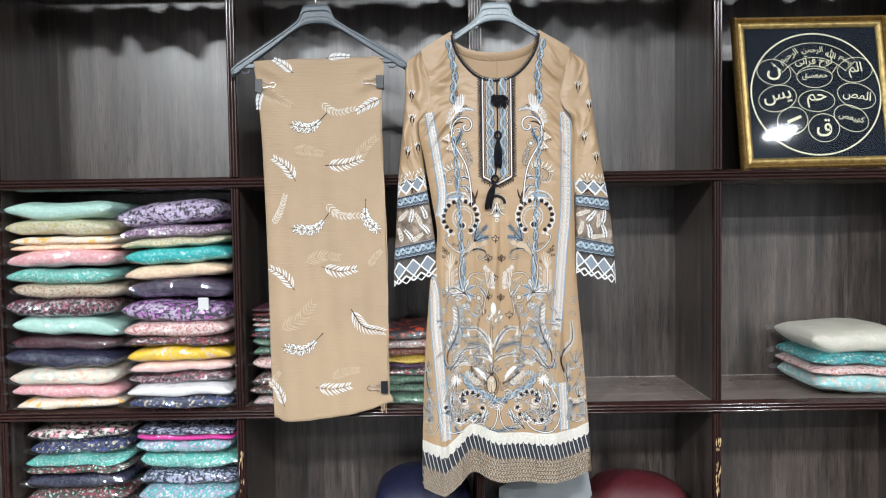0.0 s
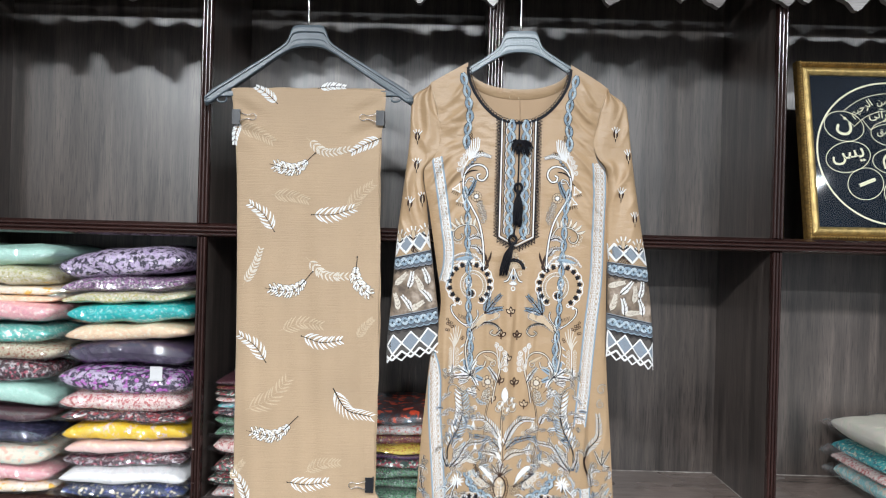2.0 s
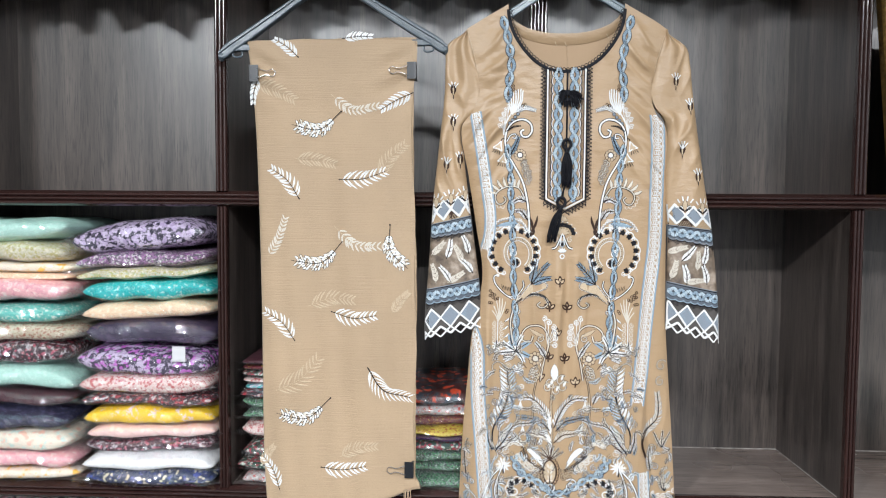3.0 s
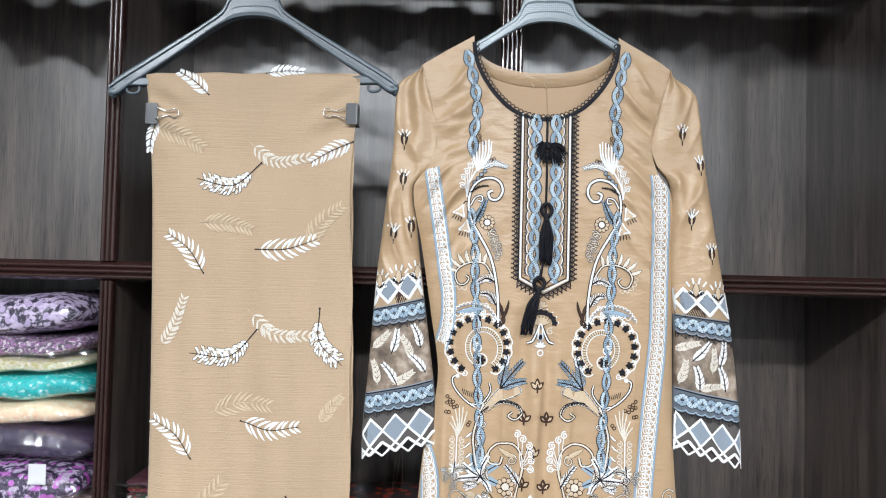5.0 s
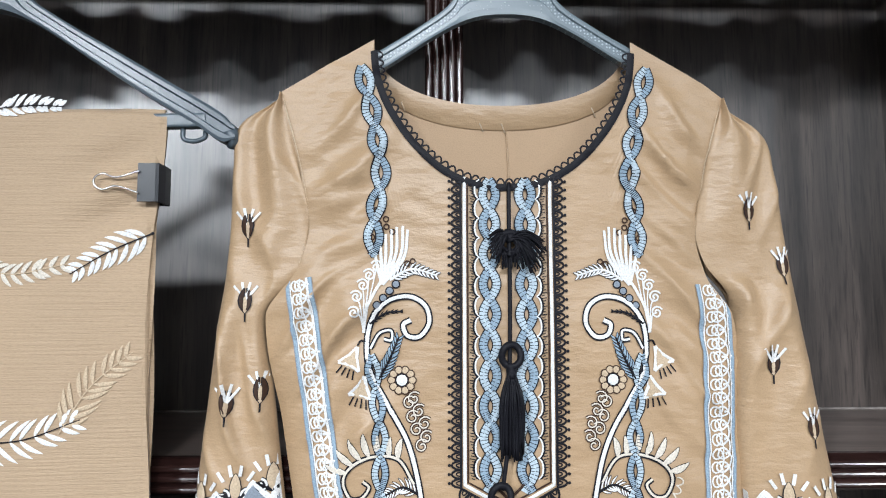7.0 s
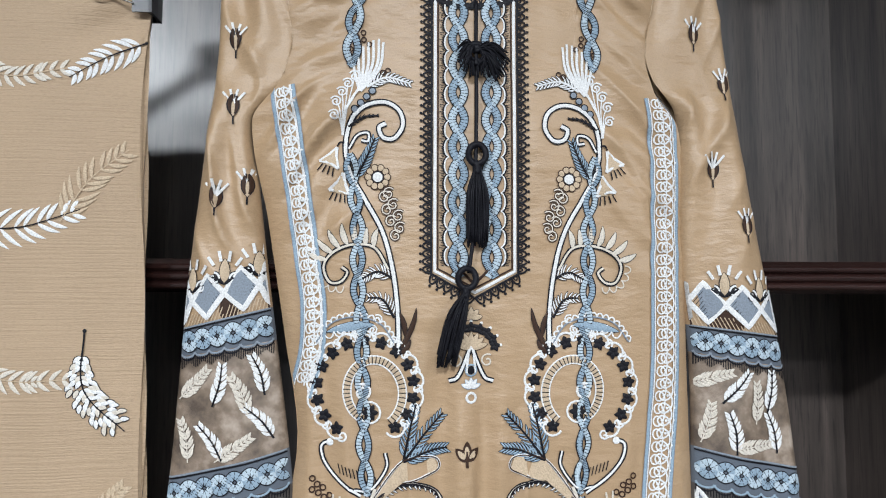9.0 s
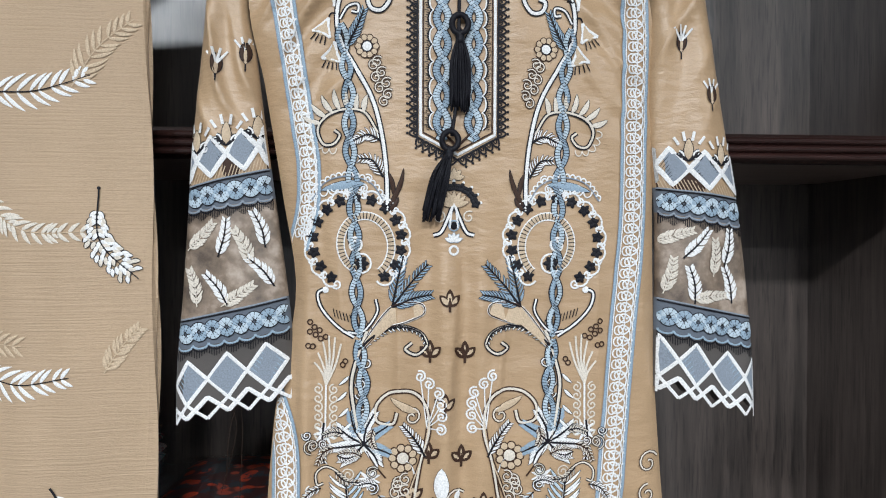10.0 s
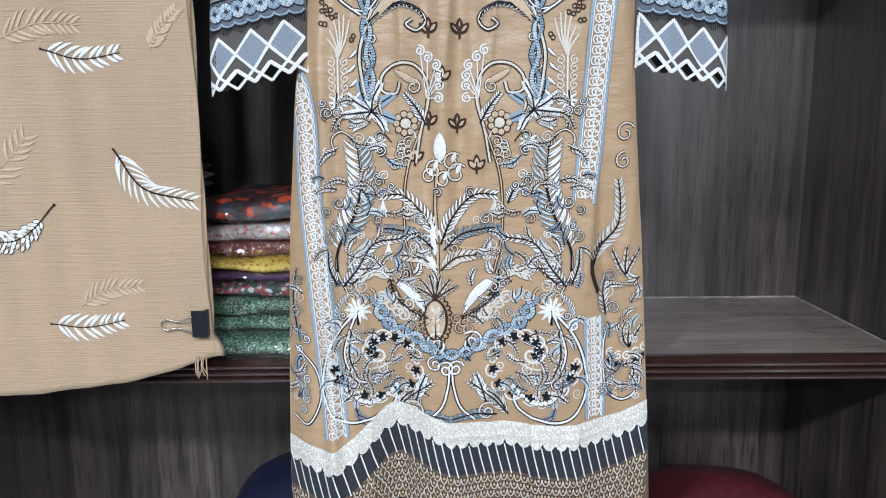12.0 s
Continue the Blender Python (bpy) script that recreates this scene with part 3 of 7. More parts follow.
def kurta_y(x, z):
    l, r = k_left(z), k_right(z)
    u = min(1, max(0, (x - l) / (r - l)))
    edge = 1 - abs(2 * u - 1) ** 3.5
    sh = smoothstep(0.0, 0.05, 1.83 - z - 0.05 * abs(2 * u - 1))
    return 1.7420 - 0.0095 * edge * (0.45 + 0.55 * sh) + 0.009 * abs(2 * u - 1) ** 18 * smoothstep(1.60, 1.50, z) + kurta_fold(x, z) * min(1.0, edge * 2 + 0.25)


def kurta_columns():
    u = list(np.linspace(0, 1, 141))
    for c in (NECK_L, NECK_R):
        u += [c + d * (1 if c < 0.5 else -1) for d in (0, 0.001, 0.003, 0.006)]
    return sorted(u)


def kurta_sheet(top, bottom, yfun, rows, z_from=None):
    us, verts, faces = kurta_columns(), [], []
    for j in range(rows + 1):
        for u in us:
            t = top(u)
            z = t
            for _ in range(2):
                x = k_left(z) * (1 - u) + k_right(z) * u
                b = bottom(x)
                z = t + (b - t) * j / rows
            x = k_left(z) * (1 - u) + k_right(z) * u
            verts.append((x, yfun(x, z), z))
    n = len(us)
    for j in range(rows):
        for i in range(n - 1):
            faces.append((j * n + i, (j + 1) * n + i, (j + 1) * n + i + 1, j * n + i + 1))
    return verts, faces


kurta = thing("kurta", "tan embroidered long-sleeved kurta with a tasselled neck, hanging from a hanger", "kurta")
v, f = kurta_sheet(front_top, hem_line, kurta_y, 250)
data_part("front_panel", v, f, TAN, kurta)


def back_y(x, z):
    l, r = k_left(z), k_right(z)
    u = min(1, max(0, (x - l) / (r - l)))
    return 1.7560 + 0.006 * (1 - abs(2 * u - 1) ** 3) - 0.005 * abs(2 * u - 1) ** 14 * smoothstep(1.60, 1.50, z)


v, f = kurta_sheet(back_top, lambda x: hem_line(x) - 0.10, back_y, 60)
data_part("back_panel", v, f, TAN_BACK, kurta)

# facing and seam inside the back of the neck
pts = [(k_left(1.8) * (1 - u) + k_right(1.8) * u, back_top(u)) for u in np.linspace(NECK_L + 0.012, NECK_R - 0.012, 50)]
verts = [q for x, z in pts for q in ((x, back_y(x, z) - 0.0015, z + 0.0008), (x, back_y(x, z) - 0.0022, z - 0.020), (x, back_y(x, z) - 0.0006, z - 0.0208))]
faces = [q for i in range(49) for q in ((3 * i, 3 * i + 1, 3 * i + 4, 3 * i + 3), (3 * i + 1, 3 * i + 2, 3 * i + 5, 3 * i + 4))]
data_part("neck_facing", verts, faces, TAN, kurta, "folded back-neck facing")

seam = [(0.137 + 0.001 * math.sin(z * 60), back_y(0.137, z) - 0.0012, z) for z in np.linspace(1.745, 1.66, 18)]
v, f = tube(seam, 0.0006, 5)
data_part("back_seam", v, f, TAN, kurta)
rng = random.Random(17)
for k, u in enumerate((0.27, 0.45, 0.50, 0.71)):
    tx, tz = k_left(1.8) * (1 - u) + k_right(1.8) * u, back_top(u) - 0.019
    v, f = tube([(tx, back_y(tx, tz) - 0.0026, tz + 0.004), (tx + 0.003, back_y(tx, tz) - 0.0028, tz - 0.004)], 0.0006, 5)
    data_part("facing_tack", v, f, BEIGE_T, kurta)
for k in range(3):
    sx0, sz0 = rng.uniform(-0.118, -0.05), rng.uniform(1.195, 1.22)
    pts = [(sx0, 1.744, sz0), (sx0 + rng.uniform(-0.01, 0.012), 1.741, sz0 - 0.03), (sx0 + rng.uniform(-0.012, 0.02), 1.742, sz0 - rng.uniform(0.06, 0.10))]
    v, f = tube(curve(pts, 6), 0.0002, 4)
    data_part("loose_thread", v, f, BROWN_T, kurta)

# hem: white lace, slanted-stripe band, patterned border
def band(name, off0, off1, rows, material, label, scallop=0.0, lift=0.0012, slots=None):
    verts, faces, n = [], [], 260
    for j in range(rows + 1):
        for i in range(n + 1):
            u = i / n
            z = 0.8
            for _ in range(2):
                x = k_left(z) * (1 - u) + k_right(z) * u
                o = off0 + (off1 - off0) * j / rows
                if j == rows and scallop:
                    o += scallop * abs(math.sin(u * math.pi * 30)) ** 0.6
                z = hem_line(x) - o
            verts.append((x, kurta_y(x, z) - lift, z))
    for j in range(rows):
        for i in range(n):
            faces.append((j * (n + 1) + i, (j + 1) * (n + 1) + i, (j + 1) * (n + 1) + i + 1, j * (n + 1) + i + 1))
    return data_part(name, verts, faces, material, kurta, label)


LACE, lace_tree, lace_bsdf = nodes_of("white_lace")
lace_cells = lace_tree.nodes.new("ShaderNodeTexVoronoi")
lace_cells.inputs["Scale"].default_value = 420
link(lace_tree, texco(lace_tree), lace_cells.inputs["Vector"])
link(lace_tree, ramp(lace_tree, lace_cells.outputs["Distance"], [(0.30, (0.78, 0.77, 0.72)), (0.62, (0.56, 0.53, 0.47))]), lace_bsdf.inputs["Base Color"])
lace_bsdf.inputs["Roughness"].default_value = 0.8
bump(lace_tree, lace_cells.outputs["Distance"], lace_bsdf, 0.6, 0.001)
DARK_BAND = cloth("black_organza", (0.018, 0.020, 0.028), roughness=0.7)
BORDER = cloth("brown_border", (0.115, 0.077, 0.050), roughness=0.7, vary=0.25)
band("hem_band", 0.020, 0.064, 6, DARK_BAND, "black sheer hem band with slanted white lines")
band("hem_border", 0.062, 0.124, 8, BORDER, "brown embroidered hem border", lift=0.0016)
band("hem_lace", -0.002, 0.021, 5, LACE, "white scalloped lace", scallop=0.008, lift=0.0026)

# sleeves: outlines from shoulder to cuff, then the lines between their bands (outer and inner height)
SLEEVES = {
    "l": dict(z=[1.18, 1.24, 1.31, 1.456, 1.53, 1.588, 1.62, 1.66, 1.71, 1.746, 1.7715],
              o=[-0.1285, -0.1275, -0.122, -0.1125, -0.105, -0.099, -0.095, -0.0920, -0.091, -0.086, -0.052],
              i=[-0.013, -0.018, -0.025, -0.045, -0.054, -0.060, -0.038, -0.027, -0.036, -0.044, -0.051]),
    "r": dict(z=[1.18, 1.23, 1.285, 1.388, 1.468, 1.578, 1.603, 1.63, 1.66, 1.71, 1.739, 1.7695],
              o=[0.4270, 0.4255, 0.4220, 0.4105, 0.3970, 0.379, 0.3755, 0.3715, 0.3675, 0.3615, 0.3535, 0.316],
              i=[0.325, 0.326, 0.327, 0.327, 0.320, 0.319, 0.317, 0.296, 0.289, 0.299, 0.307, 0.315]),
}
LINES = {"l": [(1.408, 1.426), (1.384, 1.398), (1.285, 1.307), (1.257, 1.277), (1.200, 1.226)],
         "r": [(1.401, 1.411), (1.373, 1.387), (1.286, 1.305), (1.257, 1.273), (1.200, 1.226)]}


def sleeve_xu(side, z, u):
    """u runs from the outer edge (0) to the inner edge (1)."""
    d = SLEEVES[side]
    return table(z, d["z"], d["o"]) * (1 - u) + table(z, d["z"], d["i"]) * u


def sleeve_y(side, x, z, back=False):
    d = SLEEVES[side]
    o, i = table(z, d["z"], d["o"]), table(z, d["z"], d["i"])
    u = min(1, max(0, (x - o) / (i - o)))
    up = smoothstep(1.585, 1.625, z)
    full = math.sqrt(max(0.0, 1 - abs(2 * u - 1) ** 2.6))
    open_side = math.sqrt(max(0.0, 1 - (1 - u) ** 3))
    rnd = full if back else full * (1 - up) + open_side * up
    th = (0.0115 + 0.0045 * (1 - up)) * rnd
    f = 0.0025 * math.sin(u * 9 + z * 14) + 0.0022 * smoothstep(1.45, 1.62, z) * math.sin(u * 8 - z * 26 + 2.5 * noise.noise((x * 20, 5.0, z * 10))) + 0.0015 * noise.noise((x * 40, 1.0, z * 12))
    crease = (1 - abs(math.sin(z * 46 + (u - 0.5) * 5.0 + 2.4 * noise.noise((x * 14, 3.0, z * 9))))) ** 2
    f -= 0.0075 * smoothstep(1.40, 1.50, z) * max(0, 0.45 + noise.noise((x * 15, 7.0, z * 13))) * crease
    base = 1.7525 - 0.002 * smoothstep(1.55, 1.25, z)
    return base + (th * 0.8 if back else -th) + f * (0.3 if back else 1) * full


def line_z(side, k, u):
    a, b = LINES[side][k]
    return a + (b - a) * u


def cuff_edge(side, u):
    """The zigzag end of the sleeve."""
    return line_z(side, 4, u) - 0.010 + 0.016 * abs(((u * 3.0 + (0.15 if side == "l" else 0.6)) % 1.0) * 2 - 1)


def sleeve_piece(side, name, top, bottom, rows, material, label="", back=True):
    verts, faces, cols = [], [], 30
    sheets = (False, True) if back else (False,)
    for bk in sheets:
        for j in range(rows + 1):
            for i in range(cols + 1):
                u = 0.5 - 0.5 * math.cos(math.pi * i / cols)
                t, b = top(u), bottom(u)
                z = t + (b - t) * j / rows
                x = sleeve_xu(side, z, u)
                verts.append((x, sleeve_y(side, x, z, bk), z))
    n = (rows + 1) * (cols + 1)
    for s in range(len(sheets)):
        for j in range(rows):
            for i in range(cols):
                q = (s * n + j * (cols + 1) + i, s * n + (j + 1) * (cols + 1) + i, s * n + (j + 1) * (cols + 1) + i + 1, s * n + j * (cols + 1) + i + 1)
                faces.append(q if s == 0 else q[::-1])
    return data_part(name, verts, faces, material, sleeves[side], label)


ORGANZA, organza_tree, organza_bsdf = nodes_of("grey_brown_organza")
link(organza_tree, ramp(organza_tree, noise_tex(organza_tree, texco(organza_tree), 34, 4, 0.6), [(0.36, (0.085, 0.062, 0.046)), (0.52, (0.22, 0.165, 0.12)), (0.68, (0.44, 0.36, 0.29))]), organza_bsdf.inputs["Base Color"])
organza_bsdf.inputs["Roughness"].default_value = 0.42
bump(organza_tree, noise_tex(organza_tree, texco(organza_tree, (1200, 40, 1200)), 1.0, 2), organza_bsdf, 0.3, 0.0006)
NET = cloth("dark_net", (0.075, 0.066, 0.060), weave=(1500, 1500), roughness=0.7, vary=0.3)
BLUE_BAND = cloth("slate_blue_band", (0.10, 0.12, 0.15), roughness=0.7)
sleeves = {}
for side in "lr":
    sleeves[side] = new("sleeve")
    sleeves[side].parent = kurta
    sleeves[side]["label"] = "tan sleeve with sheer blue and white embroidered cuff"
    d = SLEEVES[side]
    sleeve_piece(side, "sleeve_cloth", lambda u: d["z"][-1] - 0.001, lambda u: line_z(side, 0, u), 70, TAN)
    sleeve_piece(side, "braid_band", lambda u: line_z(side, 0, u), lambda u: line_z(side, 1, u), 6, BLUE_BAND)
    sleeve_piece(side, "organza_band", lambda u: line_z(side, 1, u), lambda u: line_z(side, 2, u), 16, ORGANZA, "sheer mottled organza")
    sleeve_piece(side, "braid_band", lambda u: line_z(side, 2, u), lambda u: line_z(side, 3, u), 6, BLUE_BAND)
    sleeve_piece(side, "cuff_net", lambda u: line_z(side, 3, u), lambda u: cuff_edge(side, u), 10, NET, "dark net cuff with zigzag edge")

# ---- embroidery ----
def on_kurta(x, z, lift):
    x = min(max(x, k_left(z) + 0.0015), k_right(z) - 0.0015)
    return (x, kurta_y(x, z) - 0.0013 - lift, z)


def on_dupatta(x, z, lift):
    return (x, dup_y(x, z) - 0.0010 - lift, z)


class Stitching:
    """Raised threadwork laid on a cloth surface; positions are (x, z) on the cloth."""

    def __init__(self, surface):
        self.surface, self.v, self.f, self.c, self.step, self.fine, self.rim = surface, [], [], [], 0.0, 1.0, 0.0006

    def lift(self):
        self.step += 0.0000006
        return self.step

    def stroke(self, pts, w, c, taper=0.0, ridge=0.34, closed=False, over=0.0):
        p = np.array(pts, float)
        n = len(p)
        if n < 2:
            return
        d = np.roll(p, -1, 0) - np.roll(p, 1, 0) if closed else np.gradient(p, axis=0)
        ln = np.hypot(d[:, 0], d[:, 1])
        ln[ln == 0] = 1
        nr = np.stack([-d[:, 1], d[:, 0]], 1) / ln[:, None]
        base, up = len(self.v), self.lift() + over
        for i in range(n):
            s = i / (n - 1)
            h = w / 2 * (1 - taper * s if taper >= 0 else 1 + taper * (1 - s))
            a, b = p[i] - nr[i] * h, p[i] + nr[i] * h
            self.v += [self.surface(a[0], a[1], up), self.surface(p[i][0], p[i][1], up + ridge * h), self.surface(b[0], b[1], up)]
        for i in range(n if closed else n - 1):
            j = (i + 1) % n
            for k in (0, 1):
                self.f.append((base + 3 * i + k, base + 3 * j + k, base + 3 * j + k + 1, base + 3 * i + k + 1))
                self.c.append(c)

    def line(self, pts, w, c, per=8, **kw):
        self.stroke(curve(pts, per), w, c, **kw)

    def cased(self, pts, w, c, edge=BLACK, e=0.0011, per=8):
        """A thread with a darker outline."""
        q = curve(pts, per)
        self.stroke(q, w + 2 * e, edge, ridge=0.05)
        self.stroke(q, w, c, ridge=0.4)

    def leaf(self, base, ang, length, w, c, bend=0.0, edge=None, ridge=0.32):
        ts = [0, 0.12, 0.3, 0.5, 0.7, 0.88, 1]
        mid = [(base[0] + length * t * math.cos(ang + bend * t), base[1] + length * t * math.sin(ang + bend * t)) for t in ts]
        prof = [0.12, 0.62, 0.95, 1.0, 0.8, 0.45, 0.02]
        if edge is not None:
            self.blade(mid, [w / 2 * q + self.rim for q in prof], edge, 0.06)
        self.blade(mid, [w / 2 * q for q in prof], c, ridge)

    def blade(self, mid, half, c, ridge):
        p = np.array(mid, float)
        d = np.gradient(p, axis=0)
        nr = np.stack([-d[:, 1], d[:, 0]], 1) / (np.hypot(d[:, 0], d[:, 1])[:, None] + 1e-9)
        b, up = len(self.v), self.lift()
        for q, m, h in zip(p, nr, half):
            for s in (-1, 0, 1):
                r = q + m * h * s
                self.v.append(self.surface(r[0], r[1], up + (0 if s else ridge * h)))
        for i in range(len(p) - 1):
            for k in (0, 1):
                self.f.append((b + 3 * i + k, b + 3 * i + 3 + k, b + 3 * i + 4 + k, b + 3 * i + 1 + k))
                self.c.append(c)

    def dot(self, at, r, c, n=9):
        b, up = len(self.v), self.lift()
        self.v.append(self.surface(at[0], at[1], up + r * 0.25))
        self.v += [self.surface(at[0] + r * math.cos(k * math.tau / n), at[1] + r * math.sin(k * math.tau / n), up) for k in range(n)]
        for k in range(n):
            self.f.append((b, b + 1 + k, b + 1 + (k + 1) % n))
            self.c.append(c)

    def ring(self, at, r, w, c, n=12):
        self.stroke([(at[0] + r * math.cos(k * math.tau / n), at[1] + r * math.sin(k * math.tau / n)) for k in range(n)], w, c, closed=True)

    def patch(self, pts, c):
        """A filled area with a soft swell in the middle."""
        p = np.array(pts, float)
        m = p.mean(0)
        b, up, n = len(self.v), self.lift(), len(p)
        self.v.append(self.surface(m[0], m[1], up + 0.0006))
        self.v += [self.surface(q[0], q[1], up) for q in p]
        for k in range(n):
            self.f.append((b, b + 1 + k, b + 1 + (k + 1) % n))
            self.c.append(c)

    def curl(self, at, r, start, turns, w, c, hand=1, n=None, edge=None):
        """A spiral that winds in on itself."""
        n = n or int(10 * turns) + 4
        pts = [(at[0] + r * (1 - 0.8 * i / n) * math.cos(start + hand * math.tau * turns * i / n), at[1] + r * (1 - 0.8 * i / n) * math.sin(start + hand * math.tau * turns * i / n)) for i in range(n + 1)]
        if edge is not None:
            self.stroke(pts, w + 0.0014, edge, ridge=0.05)
        self.stroke(pts, w, c)

    def fern(self, pts, n, length, w, c, stem=BLACK, spread=0.95, both=True, end=0.45, stem_w=0.0016, side=1, edge=None, start=0.05):
        """A stem with leaflets along it."""
        q = np.array(curve(pts, 12), float)
        seg = np.hypot(*np.diff(q, axis=0).T)
        cum = np.concatenate([[0], np.cumsum(seg)])
        n = round(n * self.fine)
        if self.fine > 1.0:
            stem_w *= 1.35
            edge = BROWN if edge is None and c in (WHITE, CREAM) else edge
        for k in range(n):
            t = start + (1 - start) * (k + 0.5) / n
            i = min(len(q) - 2, int(np.searchsorted(cum, t * cum[-1])) - 1 if t > 0 else 0)
            a = math.atan2(*(q[i + 1] - q[i])[::-1])
            size = (1 - (1 - end) * t) * (0.55 + 0.45 * min(1, t * 5))
            for s in ((-1, 1) if both else (side,)):
                self.leaf(q[i], a + s * (spread + 0.12), length * size, w * (0.74 if self.fine == 1.0 else 0.47), c, -0.25 * s, edge)
        self.stroke(q, stem_w, stem, taper=0.4, over=0.0004)

    def beads(self, pts, n, rows, length, w):
        """A stem with rows of outlined oval beads on both sides, fewest at the tip."""
        q = np.array(curve(pts, 12), float)
        for row in range(rows, 0, -1):
            for k in range(n):
                t = 0.24 + 0.76 * (k + 0.5 * (row % 2)) / n
                if t > 1.0 - 0.05 * row:
                    continue
                i = min(len(q) - 2, int(t * (len(q) - 1)))
                a = math.atan2(*(q[i + 1] - q[i])[::-1])
                reach = (row - 1) * length * 0.62 * min(1, (t - 0.2) * 5)
                for s in (-1, 1):
                    d = a + s * 0.95
                    self.leaf((q[i][0] + reach * math.cos(d), q[i][1] + reach * math.sin(d)), d, length, w, WHITE if (k + row) % 3 else CREAM, -0.2 * s, BLACK)
        self.stroke(q, 0.0015, BLACK, taper=0.4, over=0.0004)

    def braid(self, pts, width, wave=0.026, c=BLUE, per=14, edge=BLACK):
        """Two threads plaited about a path, stitched across."""
        q = np.array(curve(pts, per), float)
        seg = np.hypot(*np.diff(q, axis=0).T)
        cum = np.concatenate([[0], np.cumsum(seg)])
        m = max(8, int(cum[-1] / 0.0013))
        s = np.linspace(0, cum[-1], m)
        p = np.stack([np.interp(s, cum, q[:, 0]), np.interp(s, cum, q[:, 1])], 1)
        d = np.gradient(p, axis=0)
        nr = np.stack([-d[:, 1], d[:, 0]], 1) / np.hypot(d[:, 0], d[:, 1])[:, None]
        lanes = [p + nr * (np.sin(s / wave * math.pi + ph) * width * 0.30)[:, None] for ph in (0, math.pi)]

        def strand(r, col):
            self.stroke(r, width * 0.37 + 0.0013, edge, ridge=0.03)
            self.stroke(r, width * 0.37 - 0.0003, col, ridge=0.28)
            g = np.gradient(r, axis=0)
            for k in range(1, len(r) - 1, 2):
                e = np.array([-g[k][1], g[k][0]]) / (np.hypot(*g[k]) + 1e-9) * width * 0.18
                self.stroke([r[k] - e, r[k] + e], 0.0005, edge, over=0.0007)

        strand(lanes[0], c)
        strand(lanes[1], PALE_BLUE if c == BLUE else c)
        for j in range(0, int(cum[-1] / wave) + 1, 2):
            near = np.where(np.abs(s - j * wave) < wave * 0.34)[0]
            if len(near) > 3:
                strand(lanes[0][near[0]:near[-1] + 1], c)

    def scallops(self, pts, size, w, c, side=1, height=1.0, dotc=None, inner=None):
        """Arches side by side along a path."""
        q = np.array(curve(pts, 10), float)
        seg = np.hypot(*np.diff(q, axis=0).T)
        cum = np.concatenate([[0], np.cumsum(seg)])
        n = max(1, int(round(cum[-1] / size)))
        for k in range(n):
            a, b = [np.array([np.interp(t * cum[-1] / n, cum, q[:, j]) for j in (0, 1)]) for t in (k, k + 1)]
            d = b - a
            nn = np.array([-d[1], d[0]]) * side
            arch = [tuple((a + b) / 2 - d / 2 * math.cos(t) + nn * height * math.sin(t)) for t in np.linspace(0, math.pi, 9)]
            self.stroke(arch, w, c)
            if inner is not None:
                self.stroke([tuple((a + b) / 2 - d / 4 * math.cos(t) + nn * height * 0.55 * math.sin(t)) for t in np.linspace(0, math.pi, 7)], w * 0.7, inner)
            if dotc is not None:
                self.dot((a + b) / 2 + nn * height * 1.25, w * 0.8, dotc, 6)

    def loops(self, pts, width, pitch, w, c):
        """A running chain of overlapping loops."""
        q = np.array(curve(pts, 12), float)
        seg = np.hypot(*np.diff(q, axis=0).T)
        cum = np.concatenate([[0], np.cumsum(seg)])
        n = int(cum[-1] / pitch)
        ang = np.linspace(0, n * math.tau, n * 14)
        s = ang / math.tau * pitch + pitch * 0.62 * np.sin(ang)
        off = width / 2 * np.cos(ang)
        s = np.clip(s, 0, cum[-1])
        p = np.stack([np.interp(s, cum, q[:, 0]), np.interp(s, cum, q[:, 1])], 1)
        g = np.stack([np.interp(np.clip(s + 0.002, 0, cum[-1]), cum, q[:, j]) - np.interp(np.clip(s - 0.002, 0, cum[-1]), cum, q[:, j]) for j in (0, 1)], 1)
        nr = np.stack([-g[:, 1], g[:, 0]], 1) / (np.hypot(g[:, 0], g[:, 1])[:, None] + 1e-9)
        self.stroke(p + nr * off[:, None], w, c)
        for k in range(n):
            for o in (-0.2, 0.2):
                i = min(len(p) - 1, k * 14 + 7)
                self.dot(p[i] + nr[i] * (width * (0.5 + o)), w * 0.9, c, 6)

    def gold(self, name, parent, label=""):
        return data_part(name, self.v, self.f, PALE_GOLD, parent, label)

    def make(self, name, parent, label=""):
        return data_part(name, self.v, self.f, THREADS, parent, label, self.c)


def aim(a, b):
    return math.atan2(b[1] - a[1], b[0] - a[0])


def dist(a, b):
    return math.hypot(b[0] - a[0], b[1] - a[1])


